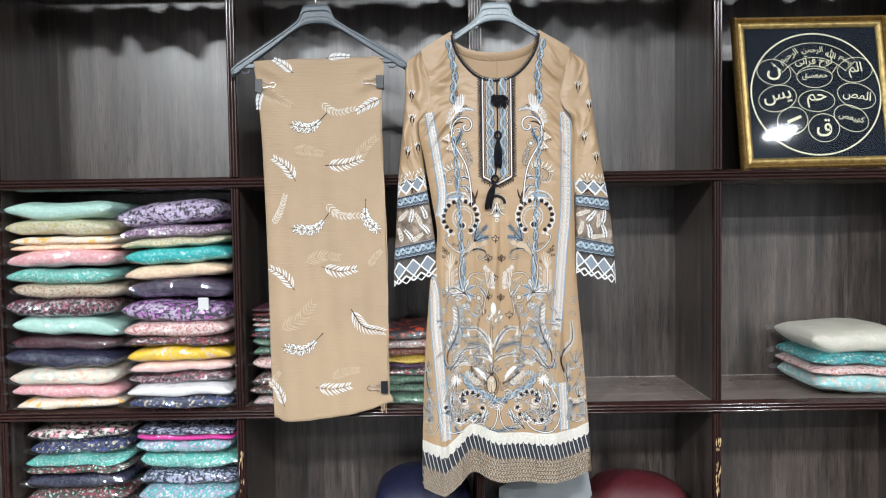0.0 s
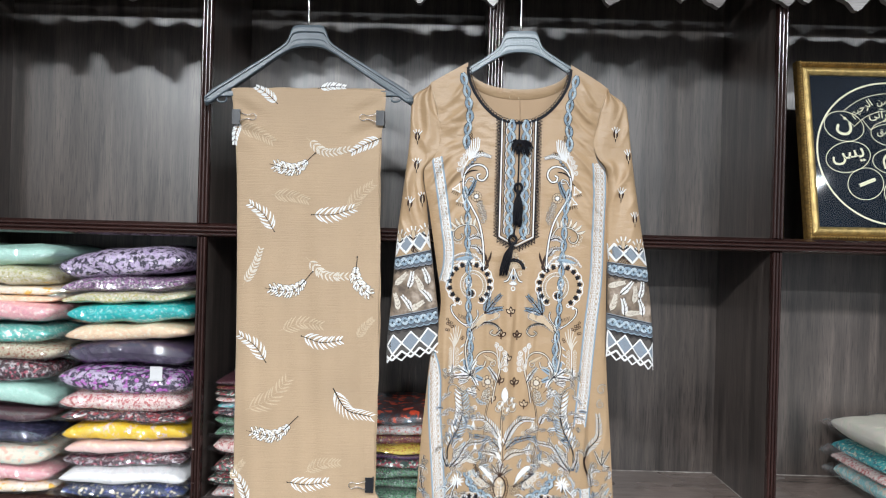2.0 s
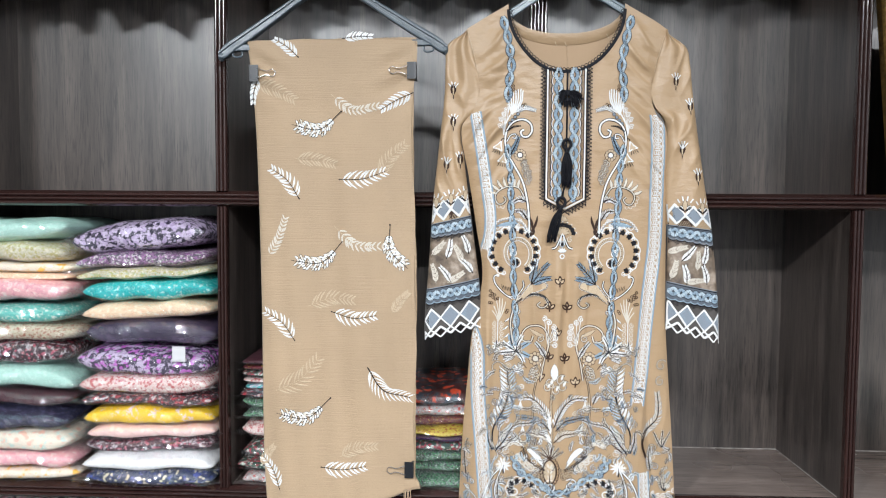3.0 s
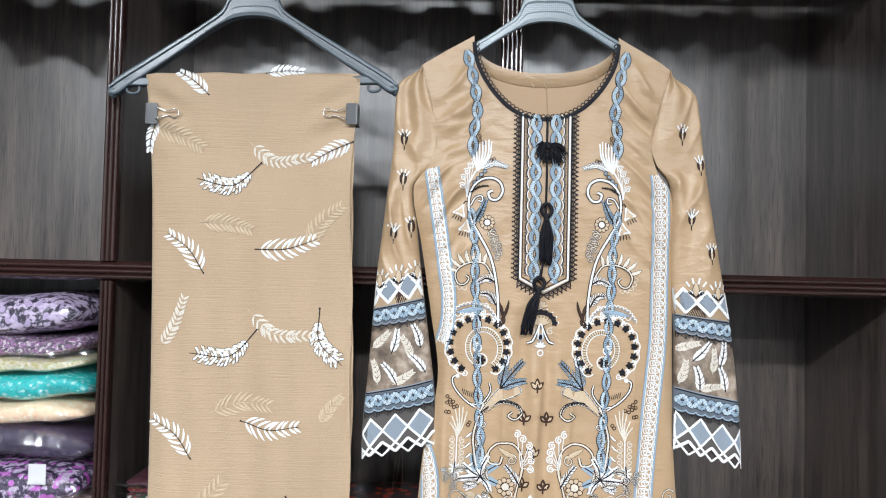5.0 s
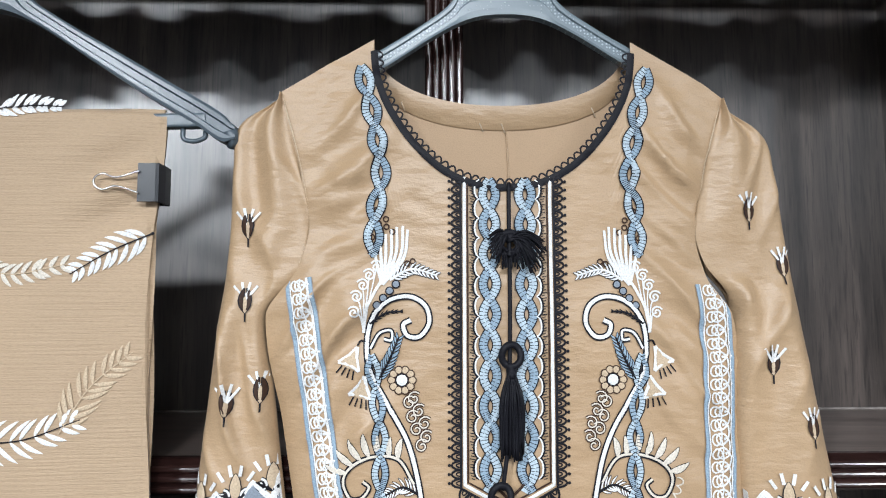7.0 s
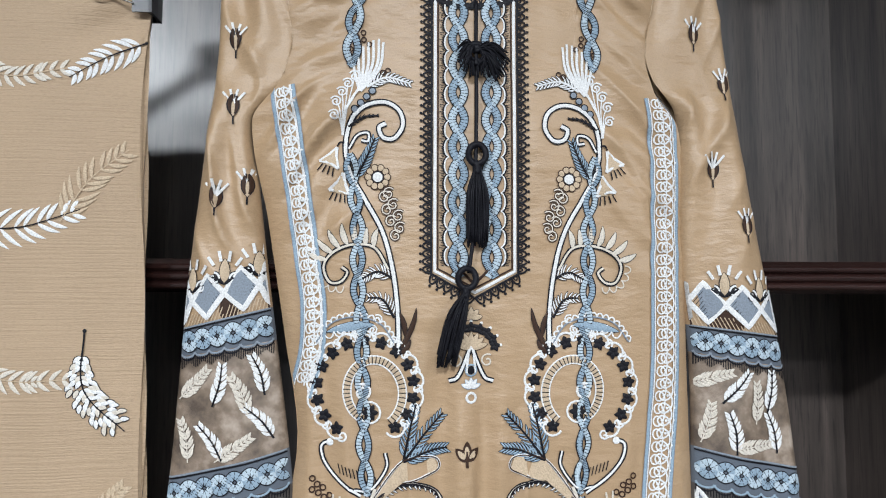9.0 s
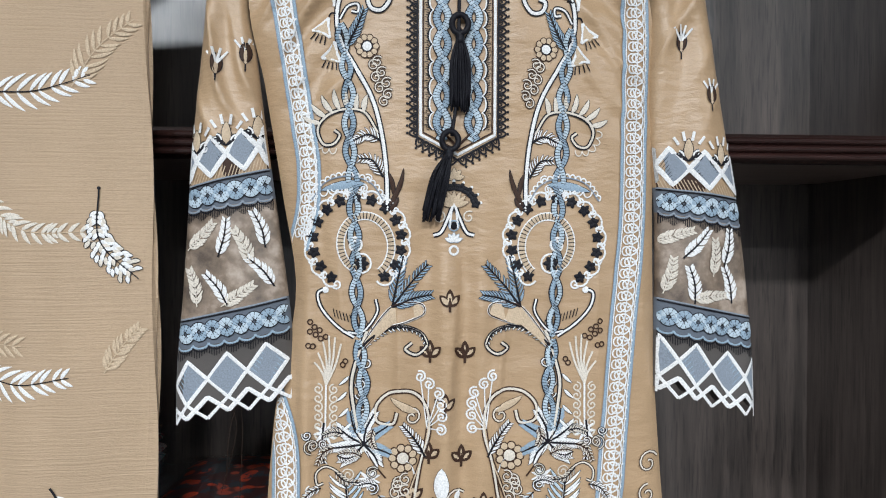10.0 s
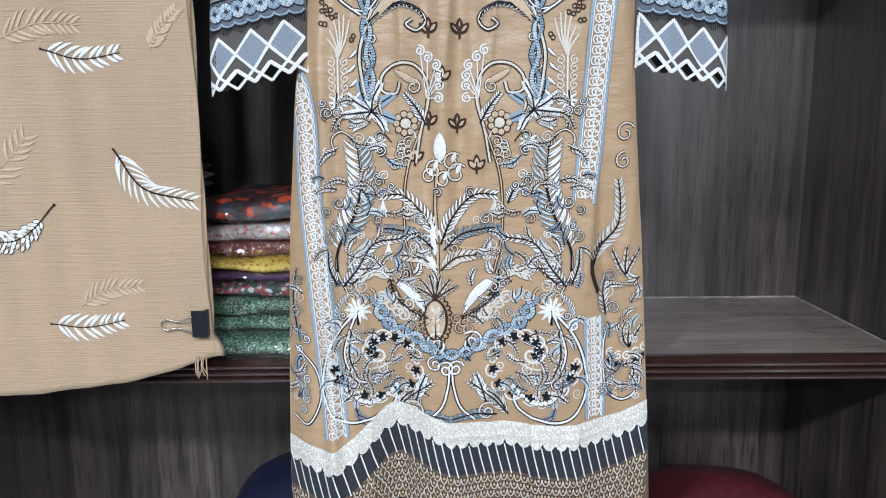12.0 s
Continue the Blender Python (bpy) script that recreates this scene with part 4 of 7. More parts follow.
# -- leaves on the dupatta --
def feather(base, tip, kind, bend=0.25):
    """An embroidered feather leaf; kind is white, dark (beaded) or pale."""
    s = Stitching(on_dupatta)
    bend = -bend if kind in ("dark", "edged", "palebead") and base[0] < tip[0] else bend
    L, a = dist(base, tip), aim(base, tip)
    mid = (base[0] + L * 0.5 * math.cos(a) - bend * L * math.sin(a) * 0.5, base[1] + L * 0.5 * math.sin(a) + bend * L * math.cos(a) * 0.5)
    pts = [base, mid, tip]
    if kind == "white":
        s.fern(pts, 9, L * 0.33, 0.0050, WHITE, BLACK, 0.84, end=0.42, stem_w=0.0013)
        s.dot(base, 0.0014, BLACK)
    elif kind == "edged":
        s.fern(pts, 12, L * 0.34, 0.0036, WHITE, BLACK, 0.7, end=0.45, stem_w=0.0022)
    elif kind == "pale":
        s.fern(pts, 10, L * 0.33, 0.0046, BEIGE, BEIGE, 0.82, end=0.45, stem_w=0.001)
    elif kind == "palebead":
        s.fern(pts, 12, L * 0.19, 0.0046, CREAM, BEIGE, 0.85, end=0.6, stem_w=0.001, start=0.12)
        s.fern(pts, 11, L * 0.10, 0.0042, CREAM, BEIGE, 0.8, end=0.6, stem_w=0.001, start=0.2)
    else:
        s.beads(pts, 13, 3, 0.0078, 0.0040)
        s.dot(base, 0.0017, BLACK)
    s.make("embroidered_leaf", dupatta, {"white": "white feather leaf with black vein", "edged": "white feather leaf with thick black vein", "pale": "tone-on-tone beige leaf",
                                        "palebead": "pale beaded leaf"}.get(kind, "black-stemmed beaded leaf"))


for row in [
    ((-0.3664, 1.7188), (-0.4141, 1.7538), "white", -0.1), ((-0.2824, 1.7532), (-0.2269, 1.7578), "white", 0.1), ((-0.4450, 1.6815), (-0.4546, 1.6320), "white", -0.1),
    ((-0.1514, 1.6538), (-0.2126, 1.6207), "white", -0.05), ((-0.3656, 1.4547), (-0.4214, 1.5125), "white", -0.2), ((-0.2895, 1.4911), (-0.1999, 1.5078), "white", -0.15),
    ((-0.3748, 1.1847), (-0.4366, 1.2405), "white", -0.2), ((-0.3047, 1.2399), (-0.2179, 1.2344), "white", -0.2), ((-0.4071, 0.8930), (-0.4409, 0.9548), "white", -0.15),
    ((-0.3255, 0.9375), (-0.2378, 0.9433), "white", -0.15), ((-0.2853, 1.6184), (-0.3791, 1.5936), "dark", 0.45), ((-0.2836, 1.3740), (-0.3810, 1.3378), "dark", 0.45),
    ((-0.1935, 1.4062), (-0.1587, 1.3232), "dark", 0.4), ((-0.2353, 1.1347), (-0.1549, 1.0756), "edged", 0.35), ((-0.3070, 1.0735), (-0.4120, 1.0425), "dark", 0.45),
    ((-0.4481, 1.6705), (-0.3711, 1.6376), "pale", 0.1), ((-0.3055, 1.6504), (-0.2156, 1.6283), "palebead", 0.4), ((-0.3736, 1.5298), (-0.2958, 1.5189), "pale", 0.1),
    ((-0.2155, 1.4969), (-0.1627, 1.5598), "pale", 0.15), ((-0.4285, 1.3413), (-0.3916, 1.4189), "palebead", 0.1), ((-0.2998, 1.4036), (-0.2041, 1.3659), "palebead", 0.35),
    ((-0.3494, 1.2504), (-0.2594, 1.2631), "pale", 0.2), ((-0.1898, 1.2368), (-0.1567, 1.2798), "pale", 0.1), ((-0.4152, 1.0850), (-0.3277, 1.1530), "pale", -0.2),
    ((-0.2897, 0.9583), (-0.2159, 0.9814), "pale", 0.2), ((-0.4442, 0.9350), (-0.4163, 0.9787), "pale", 0.1)]:
    feather(*row)


# -- kurta: what stands on both sides of the front --
def cluster(name, surf, draw, label=""):
    s = Stitching(surf)
    s.fine, s.rim = 1.35, 0.0004
    draw(s)
    return s.make(name, kurta, label)


def rope(s):
    s.braid([(0.2503, 1.7920), (0.2390, 1.7431), (0.2334, 1.7005), (0.2380, 1.6702), (0.2392, 1.6355)], 0.0165)
    s.braid([(0.2398, 1.5573), (0.2361, 1.5282), (0.2325, 1.4975), (0.2319, 1.4487), (0.2284, 1.4097), (0.2277, 1.3772), (0.2257, 1.3312), (0.2257, 1.3105), (0.2222, 1.2695)], 0.0135)
    s.braid([(0.2234, 1.2666), (0.2188, 1.2207), (0.2217, 1.1811)], 0.013)


def bouquet(s):
    base = (0.2316, 1.6126)
    for tip, b in (((0.2117, 1.6564), 0.5), ((0.2156, 1.6595), 0.45), ((0.2205, 1.6586), 0.35), ((0.2249, 1.6568), 0.25), ((0.2293, 1.6530), 0.1), ((0.2338, 1.6472), 0.0), ((0.2382, 1.6404), -0.1)):
        a, L = aim(base, tip), dist(base, tip)
        m = (base[0] + L * 0.55 * math.cos(a + b * 0.5), base[1] + L * 0.55 * math.sin(a + b * 0.5))
        s.line([base, m, tip], 0.0030, WHITE, taper=0.3)
    s.fern([(0.2257, 1.6163), (0.2086, 1.6246), (0.1882, 1.6196)], 8, 0.0105, 0.0034, WHITE, WHITE, 0.8, edge=BLACK)
    for p in ((0.2209, 1.6128), (0.2258, 1.6075), (0.2307, 1.6018), (0.2356, 1.5961)):
        s.dot(p, 0.0030, GREY)
        s.ring(p, 0.0029, 0.0013, BLACK)
    for p in ((0.2239, 1.6548), (0.2288, 1.6589), (0.2347, 1.6611), (0.2337, 1.6551), (0.2366, 1.6721), (0.2376, 1.6637), (0.2076, 1.6310), (0.2120, 1.6292), (0.2401, 1.6504), (0.2292, 1.6649)):
        s.ring(p, 0.0021, 0.0012, BROWN, 9)
    stem = [(0.2464, 1.5745), (0.2444, 1.5915), (0.2380, 1.6059), (0.2330, 1.6146)]
    s.line(stem, 0.0024, WHITE)
    for p in ((0.2364, 1.6270), (0.2423, 1.6203), (0.2472, 1.6121), (0.2521, 1.6029), (0.2536, 1.5903)):
        s.curl(p, 0.0052, 0.5, 1.5, 0.0015, WHITE)
        s.line([p, ((p[0] + stem[1][0]) / 2, (p[1] + stem[1][1]) / 2 - 0.003), stem[0]], 0.0011, WHITE)


def main_vine(s):
    s.cased([(0.1969, 1.3867), (0.1979, 1.4220), (0.2022, 1.4569), (0.2110, 1.4898), (0.2265, 1.5183), (0.2399, 1.5428), (0.2436, 1.5671), (0.2386, 1.5874), (0.2268, 1.5997), (0.2103, 1.6031), (0.1977, 1.5959),
             (0.1945, 1.5826), (0.2019, 1.5717), (0.2116, 1.5724), (0.2149, 1.5808), (0.2090, 1.5845)], 0.0034, WHITE)
    s.cased([(0.2407, 1.5621), (0.2338, 1.5741), (0.2246, 1.5762), (0.2242, 1.5689), (0.2300, 1.5696)], 0.0020, WHITE)
    s.fern([(0.2360, 1.5354), (0.2263, 1.5520), (0.2183, 1.5712)], 9, 0.012, 0.0030, BLUE, BLACK, 0.7, edge=BLACK)
    s.fern([(0.2415, 1.5816), (0.2284, 1.5900), (0.2152, 1.5915)], 5, 0.006, 0.002, BLACK, BLACK, 0.6)
    # bells
    for top, ang in (((0.2504, 1.5644), -1.15), ((0.2447, 1.5419), -1.35)):
        q = lambda u, w: (top[0] + u * math.cos(ang) - w * math.sin(ang), top[1] + u * math.sin(ang) + w * math.cos(ang))
        s.patch([q(0.002, -0.002), q(0.010, -0.0035), q(0.017, -0.0075), q(0.019, 0), q(0.017, 0.0075), q(0.010, 0.0035), q(0.002, 0.002)], BEIGE)
        s.stroke([q(0.001, 0.0), q(0.009, -0.003), q(0.018, -0.009)], 0.0026, WHITE)
        s.stroke([q(0.001, 0.0), q(0.009, 0.003), q(0.018, 0.009)], 0.0026, WHITE)
        s.stroke([q(0.018, -0.009), q(0.0165, -0.003), q(0.0165, 0.003), q(0.018, 0.009)], 0.0022, WHITE)
        for w in (-0.005, -0.0017, 0.0017, 0.005):
            s.stroke([q(0.019, w), q(0.026, w * 1.4)], 0.0012, BLACK)
    s.line([(0.2436, 1.5671), (0.2484, 1.5682), (0.2509, 1.5644)], 0.0016, BLACK)
    # flower on a stalk
    c = (0.2158, 1.5377)
    for k in range(10):
        a = k * math.tau / 10
        p = (c[0] + 0.0082 * math.cos(a), c[1] + 0.0082 * math.sin(a))
        s.dot(p, 0.0030, BEIGE)
        s.ring(p, 0.0030, 0.0012, BROWN, 9)
    s.dot(c, 0.0044, WHITE)
    s.ring(c, 0.0050, 0.0013, BLACK)
    s.ring(c, 0.0023, 0.0009, GREY)
    # curls up the inner side of the stem
    for p in ((0.2097, 1.5203), (0.2025, 1.5139), (0.2074, 1.5092), (0.1979, 1.5042), (0.2041, 1.4996), (0.1965, 1.4937), (0.2000, 1.4871), (0.2063, 1.5235)):
        s.curl(p, 0.0056, 2.4, 1.3, 0.0013, CREAM, -1, edge=BROWN)
    # spiked side branch
    arc = [(0.2060, 1.4584), (0.2183, 1.4771), (0.2374, 1.4791), (0.2537, 1.4724), (0.2610, 1.4607), (0.2562, 1.4479), (0.2467, 1.4476), (0.2409, 1.4555), (0.2456, 1.4603)]
    for b, t in (((0.2183, 1.4771), (0.2210, 1.4934)), ((0.2249, 1.4787), (0.2296, 1.4936)), ((0.2326, 1.4789), (0.2416, 1.4968)), ((0.2403, 1.4787), (0.2517, 1.4942)), ((0.2470, 1.4765), (0.2623, 1.4878)), ((0.2528, 1.4723), (0.2710, 1.4790)), ((0.2581, 1.4668), (0.2763, 1.4668))):
        s.leaf(b, aim(b, t), dist(b, t), 0.0052, CREAM, 0.35, BLACK)
    s.cased(arc, 0.0022, CREAM)
    s.scallops([(0.2438, 1.4438), (0.2558, 1.4445), (0.2629, 1.4527), (0.2643, 1.4622)], 0.006, 0.0011, CREAM, -1, 0.8)
    s.fern([(0.2032, 1.4512), (0.2151, 1.4563), (0.2280, 1.4504)], 7, 0.0115, 0.0030, WHITE, BLACK, 0.9)
    s.fern([(0.2008, 1.4174), (0.2106, 1.4326), (0.2234, 1.4344)], 7, 0.0115, 0.0030, WHITE, BLACK, 0.9)
    # crescent above the ring
    cres = [(0.2006, 1.3960), (0.2118, 1.4116), (0.2321, 1.4182), (0.2535, 1.4131), (0.2669, 1.3966)]
    s.scallops(cres, 0.0052, 0.0014, WHITE, 1, 0.7)
    s.scallops([(0.2179, 1.4095), (0.2369, 1.4099), (0.2607, 1.4058)], 0.008, 0.0013, WHITE, -1, 0.8)
    s.leaf((0.2179, 1.4113), aim((0.2179, 1.4113), (0.2569, 1.4113)), 0.041, 0.0080, BLUE, -0.15, BLACK)
    s.line(cres, 0.0015, GREY)
    for p in ((0.2146, 1.4159), (0.2189, 1.4071), (0.2284, 1.4027), (0.2369, 1.4052), (0.2464, 1.4068)):
        s.curl(p, 0.0042, 1.0, 1.4, 0.0013, WHITE)
    for b, t in (((0.1944, 1.3940), (0.1733, 1.4205)), ((0.1915, 1.4014), (0.1903, 1.4228)), ((0.1954, 1.3913), (0.1801, 1.4095)), ((0.1955, 1.3867), (0.1836, 1.3957))):
        s.leaf(b, aim(b, t), dist(b, t), 0.0042, BROWN, -0.3, BLACK)


RING = (0.2250, 1.3578)


def wreath(s):
    ring_r = 0.0405
    n = 15
    for k in range(n):
        a = radians(232 - k * 20.5)
        c, r = (RING[0] + ring_r * math.cos(a) * 1.02, RING[1] + ring_r * math.sin(a)), 0.0062
        for j in range(5):
            t = a + j * math.tau / 5
            s.leaf(c, t, 0.0062, 0.0044, BLACK)
        s.curl((c[0] + 0.0078 * math.cos(a - 1.3), c[1] + 0.0078 * math.sin(a - 1.3)), 0.0046, a + 0.4, 1.25, 0.0017, WHITE, -1)
        s.stroke([(c[0] + r * 1.35 * math.cos(t), c[1] + r * 1.35 * math.sin(t)) for t in np.linspace(a + 1.7, a - 1.2, 9)], 0.0019, WHITE)
    spiral = [(RING[0] - 0.006 + (0.027 - 0.004 * t) * math.cos(radians(235) - t * 5.2) * (1.0 - 0.14 * t), RING[1] - 0.003 + (0.030 - 0.006 * t) * math.sin(radians(235) - t * 5.2)) for t in np.linspace(0, 1, 40)]
    s.stroke(spiral, 0.0062, BEIGE, ridge=0.2)
    for i in range(0, 40):
        d = np.array(spiral[min(i + 1, 39)]) - np.array(spiral[max(i - 1, 0)])
        d = np.array([-d[1], d[0]]) / np.hypot(*d) * 0.0030
        s.stroke([np.array(spiral[i]) - d, np.array(spiral[i]) + d], 0.0008, BLACK, over=0.0008)
    for off in (-0.0033, 0.0033):
        q = np.array(spiral)
        g = np.gradient(q, axis=0)
        s.stroke(q + np.stack([-g[:, 1], g[:, 0]], 1) / np.hypot(g[:, 0], g[:, 1])[:, None] * off, 0.0014, WHITE)
    s.curl((RING[0] + 0.002, RING[1] - 0.003), 0.0075, 0.6, 1.8, 0.0026, WHITE)
    for j in range(6):
        s.leaf((RING[0] - 0.004, RING[1] - 0.020), j * math.tau / 6, 0.0075, 0.005, BLACK)
    s.ring((RING[0] - 0.004, RING[1] - 0.020), 0.009, 0.0018, WHITE, 14)


def under_wreath(s):
    b = (0.1925, 1.2973)
    for t in ((0.1820, 1.3450), (0.1588, 1.3373), (0.1556, 1.3087)):
        s.fern([b, ((b[0] + t[0]) / 2, (b[1] + t[1]) / 2 + 0.002), t], 8, 0.013, 0.0032, BLUE, BLACK, 0.75, edge=BLACK, end=0.5)
    loz = [(0.1628, 1.2912), (0.1668, 1.3006), (0.1919, 1.2985), (0.2157, 1.2694), (0.2200, 1.2577), (0.2010, 1.2764), (0.1775, 1.2844)]
    s.patch(loz, BEIGE)
    s.stroke(curve(loz, 6, True), 0.0022, WHITE, closed=True)
    s.stroke(curve(loz, 6, True), 0.0010, BROWN, closed=True, over=0.0006)
    # horn
    s.cased([(0.2076, 1.3045), (0.2066, 1.2916), (0.2198, 1.2742), (0.2332, 1.2743)], 0.0018, WHITE)
    s.cased([(0.2543, 1.3142), (0.2614, 1.3096), (0.2581, 1.2961), (0.2449, 1.2814), (0.2275, 1.2695)], 0.0022, WHITE)
    for t in np.linspace(0, 1, 12):
        x, z = 0.211 + 0.034 * t, 1.272 + 0.012 * t
        s.stroke([(x, z + 0.004), (x + 0.002, z + 0.012)], 0.0009, BLACK)
    s.dot((0.2543, 1.3131), 0.0032, WHITE)
    # scroll with teeth
    sc = [(0.2235, 1.2578), (0.2069, 1.2723), (0.1863, 1.2797), (0.1671, 1.2737), (0.1602, 1.2620), (0.1697, 1.2532), (0.1802, 1.2586), (0.1742, 1.2644)]
    s.fern(sc[:5], 12, 0.0075, 0.0026, WHITE, BLACK, 1.1, both=False, side=1, edge=BLACK)
    s.cased(sc, 0.0022, CREAM)
    # trunk with curls
    trunk = [(0.2157, 1.2753), (0.2260, 1.2460), (0.2299, 1.2225), (0.2246, 1.1870), (0.2190, 1.1633)]
    s.cased(trunk, 0.0030, CREAM)
    for p in ((0.2161, 1.2460), (0.2191, 1.2366), (0.2211, 1.2266), (0.2212, 1.2165), (0.2202, 1.2065), (0.2185, 1.1965), (0.2163, 1.1870)):
        s.curl(p, 0.0052, 0.0, 1.2, 0.0014, WHITE, -1, edge=BLACK)
    for k, p in enumerate(((0.2321, 1.2343), (0.2341, 1.2196), (0.2325, 1.2048), (0.2292, 1.1918))):
        s.leaf(p, -0.95, 0.013, 0.003, WHITE, 0.2, BLACK)
    for p in ((0.2683, 1.2834), (0.2643, 1.2786), (0.2596, 1.2757), (0.2538, 1.2697), (0.2684, 1.2746), (0.2632, 1.2716), (0.2586, 1.2680), (0.2657, 1.2610), (0.2698, 1.2617), (0.2378, 1.2444), (0.2354, 1.2479)):
        s.ring(p, 0.0023, 0.0013, BROWN, 9)
    # right-hand plume and beads
    base = (0.2534, 1.2256)
    for tip in ((0.2393, 1.2638), (0.2450, 1.2697), (0.2509, 1.2709), (0.2563, 1.2651), (0.2611, 1.2551), (0.2642, 1.2463)):
        s.line([base, ((base[0] + tip[0]) / 2 - 0.002, (base[1] + tip[1]) / 2), tip], 0.0024, CREAM, taper=0.3)
    for k in range(6):
        for sx in (-1, 1):
            s.curl((base[0] + sx * 0.0075, base[1] - 0.004 - 0.0085 * k), 0.0048, 1.5, 1.3, 0.0014, CREAM, sx)
    s.line([base, (base[0] + 0.001, base[1] - 0.055)], 0.0018, WHITE)


def paisley(s):
    stem = [(0.1725, 1.1155), (0.1662, 1.1511), (0.1582, 1.1807), (0.1609, 1.2043), (0.1736, 1.2186), (0.1930, 1.2187), (0.2066, 1.2070), (0.2063, 1.1916), (0.1922, 1.1892), (0.1879, 1.2004)]
    s.cased(stem, 0.0026, CREAM, BROWN)
    for p in ((0.1664, 1.2326), (0.1583, 1.2255), (0.1496, 1.2172), (0.1474, 1.2066), (0.1469, 1.1960), (0.1476, 1.1836)):
        s.curl(p, 0.0056, 1.2, 1.5, 0.0017, WHITE)
        s.line([p, (0.1599, 1.1836)], 0.0012, WHITE)
    s.fern([(0.1614, 1.1570), (0.1718, 1.1748), (0.1834, 1.1891)], 8, 0.011, 0.0034, WHITE, BLACK, 0.8)
    s.curl((0.1739, 1.1956), 0.0085, 1.0, 1.3, 0.0018, CREAM, edge=BROWN)
    s.leaf((0.1680, 1.1996), 0.3, 0.030, 0.007, BEIGE, 0.2, BROWN)
    c = (0.1825, 1.1576)
    for k in range(9):
        a = k * math.tau / 9
        p = (c[0] + 0.0098 * math.cos(a), c[1] + 0.0098 * math.sin(a))
        s.dot(p, 0.0038, BEIGE)
        s.ring(p, 0.0037, 0.0015, BROWN, 9)
    s.dot(c, 0.0055, CREAM)
    s.ring(c, 0.0062, 0.0014, BROWN)
    s.line([(0.1717, 1.1422), (0.1753, 1.1512), c], 0.0014, WHITE)
    s.cased([(0.1579, 1.1915), (0.1638, 1.1602), (0.1809, 1.1114), (0.1859, 1.0739), (0.1848, 1.0309), (0.1762, 0.9922)], 0.0016, BEIGE, BROWN)
    for p in ((0.1802, 1.1379), (0.1863, 1.1343), (0.1802, 1.1271), (0.1893, 1.1246), (0.1827, 1.1174), (0.1943, 1.1137), (0.1875, 1.1307)):
        s.curl(p, 0.0060, 2.0, 1.3, 0.0014, CREAM, -1, edge=BROWN)


def bloom(s):
    c = (0.2186, 1.1703)
    for a, L, col in ((0.6, 0.030, WHITE), (1.2, 0.034, BLUE), (1.9, 0.030, WHITE), (2.5, 0.028, BLUE), (-0.1, 0.034, WHITE), (-0.7, 0.026, WHITE), (3.5, 0.026, BLUE), (4.1, 0.024, WHITE)):
        t = (c[0] + L * math.cos(a), c[1] + L * math.sin(a))
        s.fern([c, ((c[0] + t[0]) / 2 + 0.003 * math.sin(a), (c[1] + t[1]) / 2), t], 8, 0.013, 0.0036, col if col == BLUE else WHITE, BLACK, 0.65, end=0.5)
    for p in ((0.2173, 1.1762), (0.2544, 1.1799), (0.2135, 1.1376)):
        for j in range(9):
            s.leaf(p, j * math.tau / 9, 0.011, 0.003, WHITE)
    s.line([(0.1984, 1.1378), (0.2073, 1.1496), (0.2162, 1.1644)], 0.0016, BROWN)
    s.fern([(0.2554, 1.1904), (0.2570, 1.1699), (0.2550, 1.1521)], 7, 0.009, 0.003, WHITE, BLACK, 0.8)


def fern_tree(s):
    trunk = [(0.2505, 0.9716), (0.2613, 0.9959), (0.2595, 1.0227), (0.2415, 1.0579), (0.2324, 1.0932), (0.2348, 1.1326)]
    s.fern(trunk[1:], 17, 0.026, 0.0058, WHITE, BLACK, 0.95, both=False, side=-1, end=0.8, edge=BLACK, start=0.18)
    s.fern(trunk[2:], 12, 0.024, 0.0060, PALE_BLUE, BLACK, 0.9, both=False, side=1, end=0.9, edge=BLACK, start=0.1)
    s.cased(trunk + [(0.2407, 1.1433), (0.2526, 1.1497), (0.2624, 1.1431), (0.2615, 1.1323), (0.2560, 1.1336)], 0.0016, CREAM, BLACK, 0.0007)
    # curled leaf at the foot
    s.fern([(0.2560, 0.9786), (0.2381, 1.0012), (0.2209, 1.0268), (0.1910, 1.0334)], 14, 0.014, 0.0040, WHITE, BLACK, 0.9, edge=BLACK)
    s.fern([(0.2493, 1.0011), (0.2398, 1.0140), (0.2302, 1.0267)], 8, 0.012, 0.0036, CREAM, CREAM, 0.8)
    s.line([(0.2466, 0.9819), (0.2307, 0.9949), (0.2192, 1.0110)], 0.0030, BROWN)
    s.curl((0.2382, 0.9961), 0.010, 0.5, 1.4, 0.002, WHITE, edge=BROWN)
    s.fern([(0.2622, 0.9818), (0.2693, 1.0010), (0.2701, 1.0200)], 7, 0.011, 0.0032, WHITE, BLACK, 0.8)
    for p in ((0.2311, 0.9659), (0.2469, 0.9658)):
        s.curl(p, 0.012, 2.0, 1.2, 0.0022, BEIGE, edge=BROWN)
    s.fern([(0.2643, 0.9428), (0.2583, 0.9592), (0.2499, 0.9690)], 6, 0.012, 0.003, WHITE, BLUE, 0.8, both=False, side=-1)


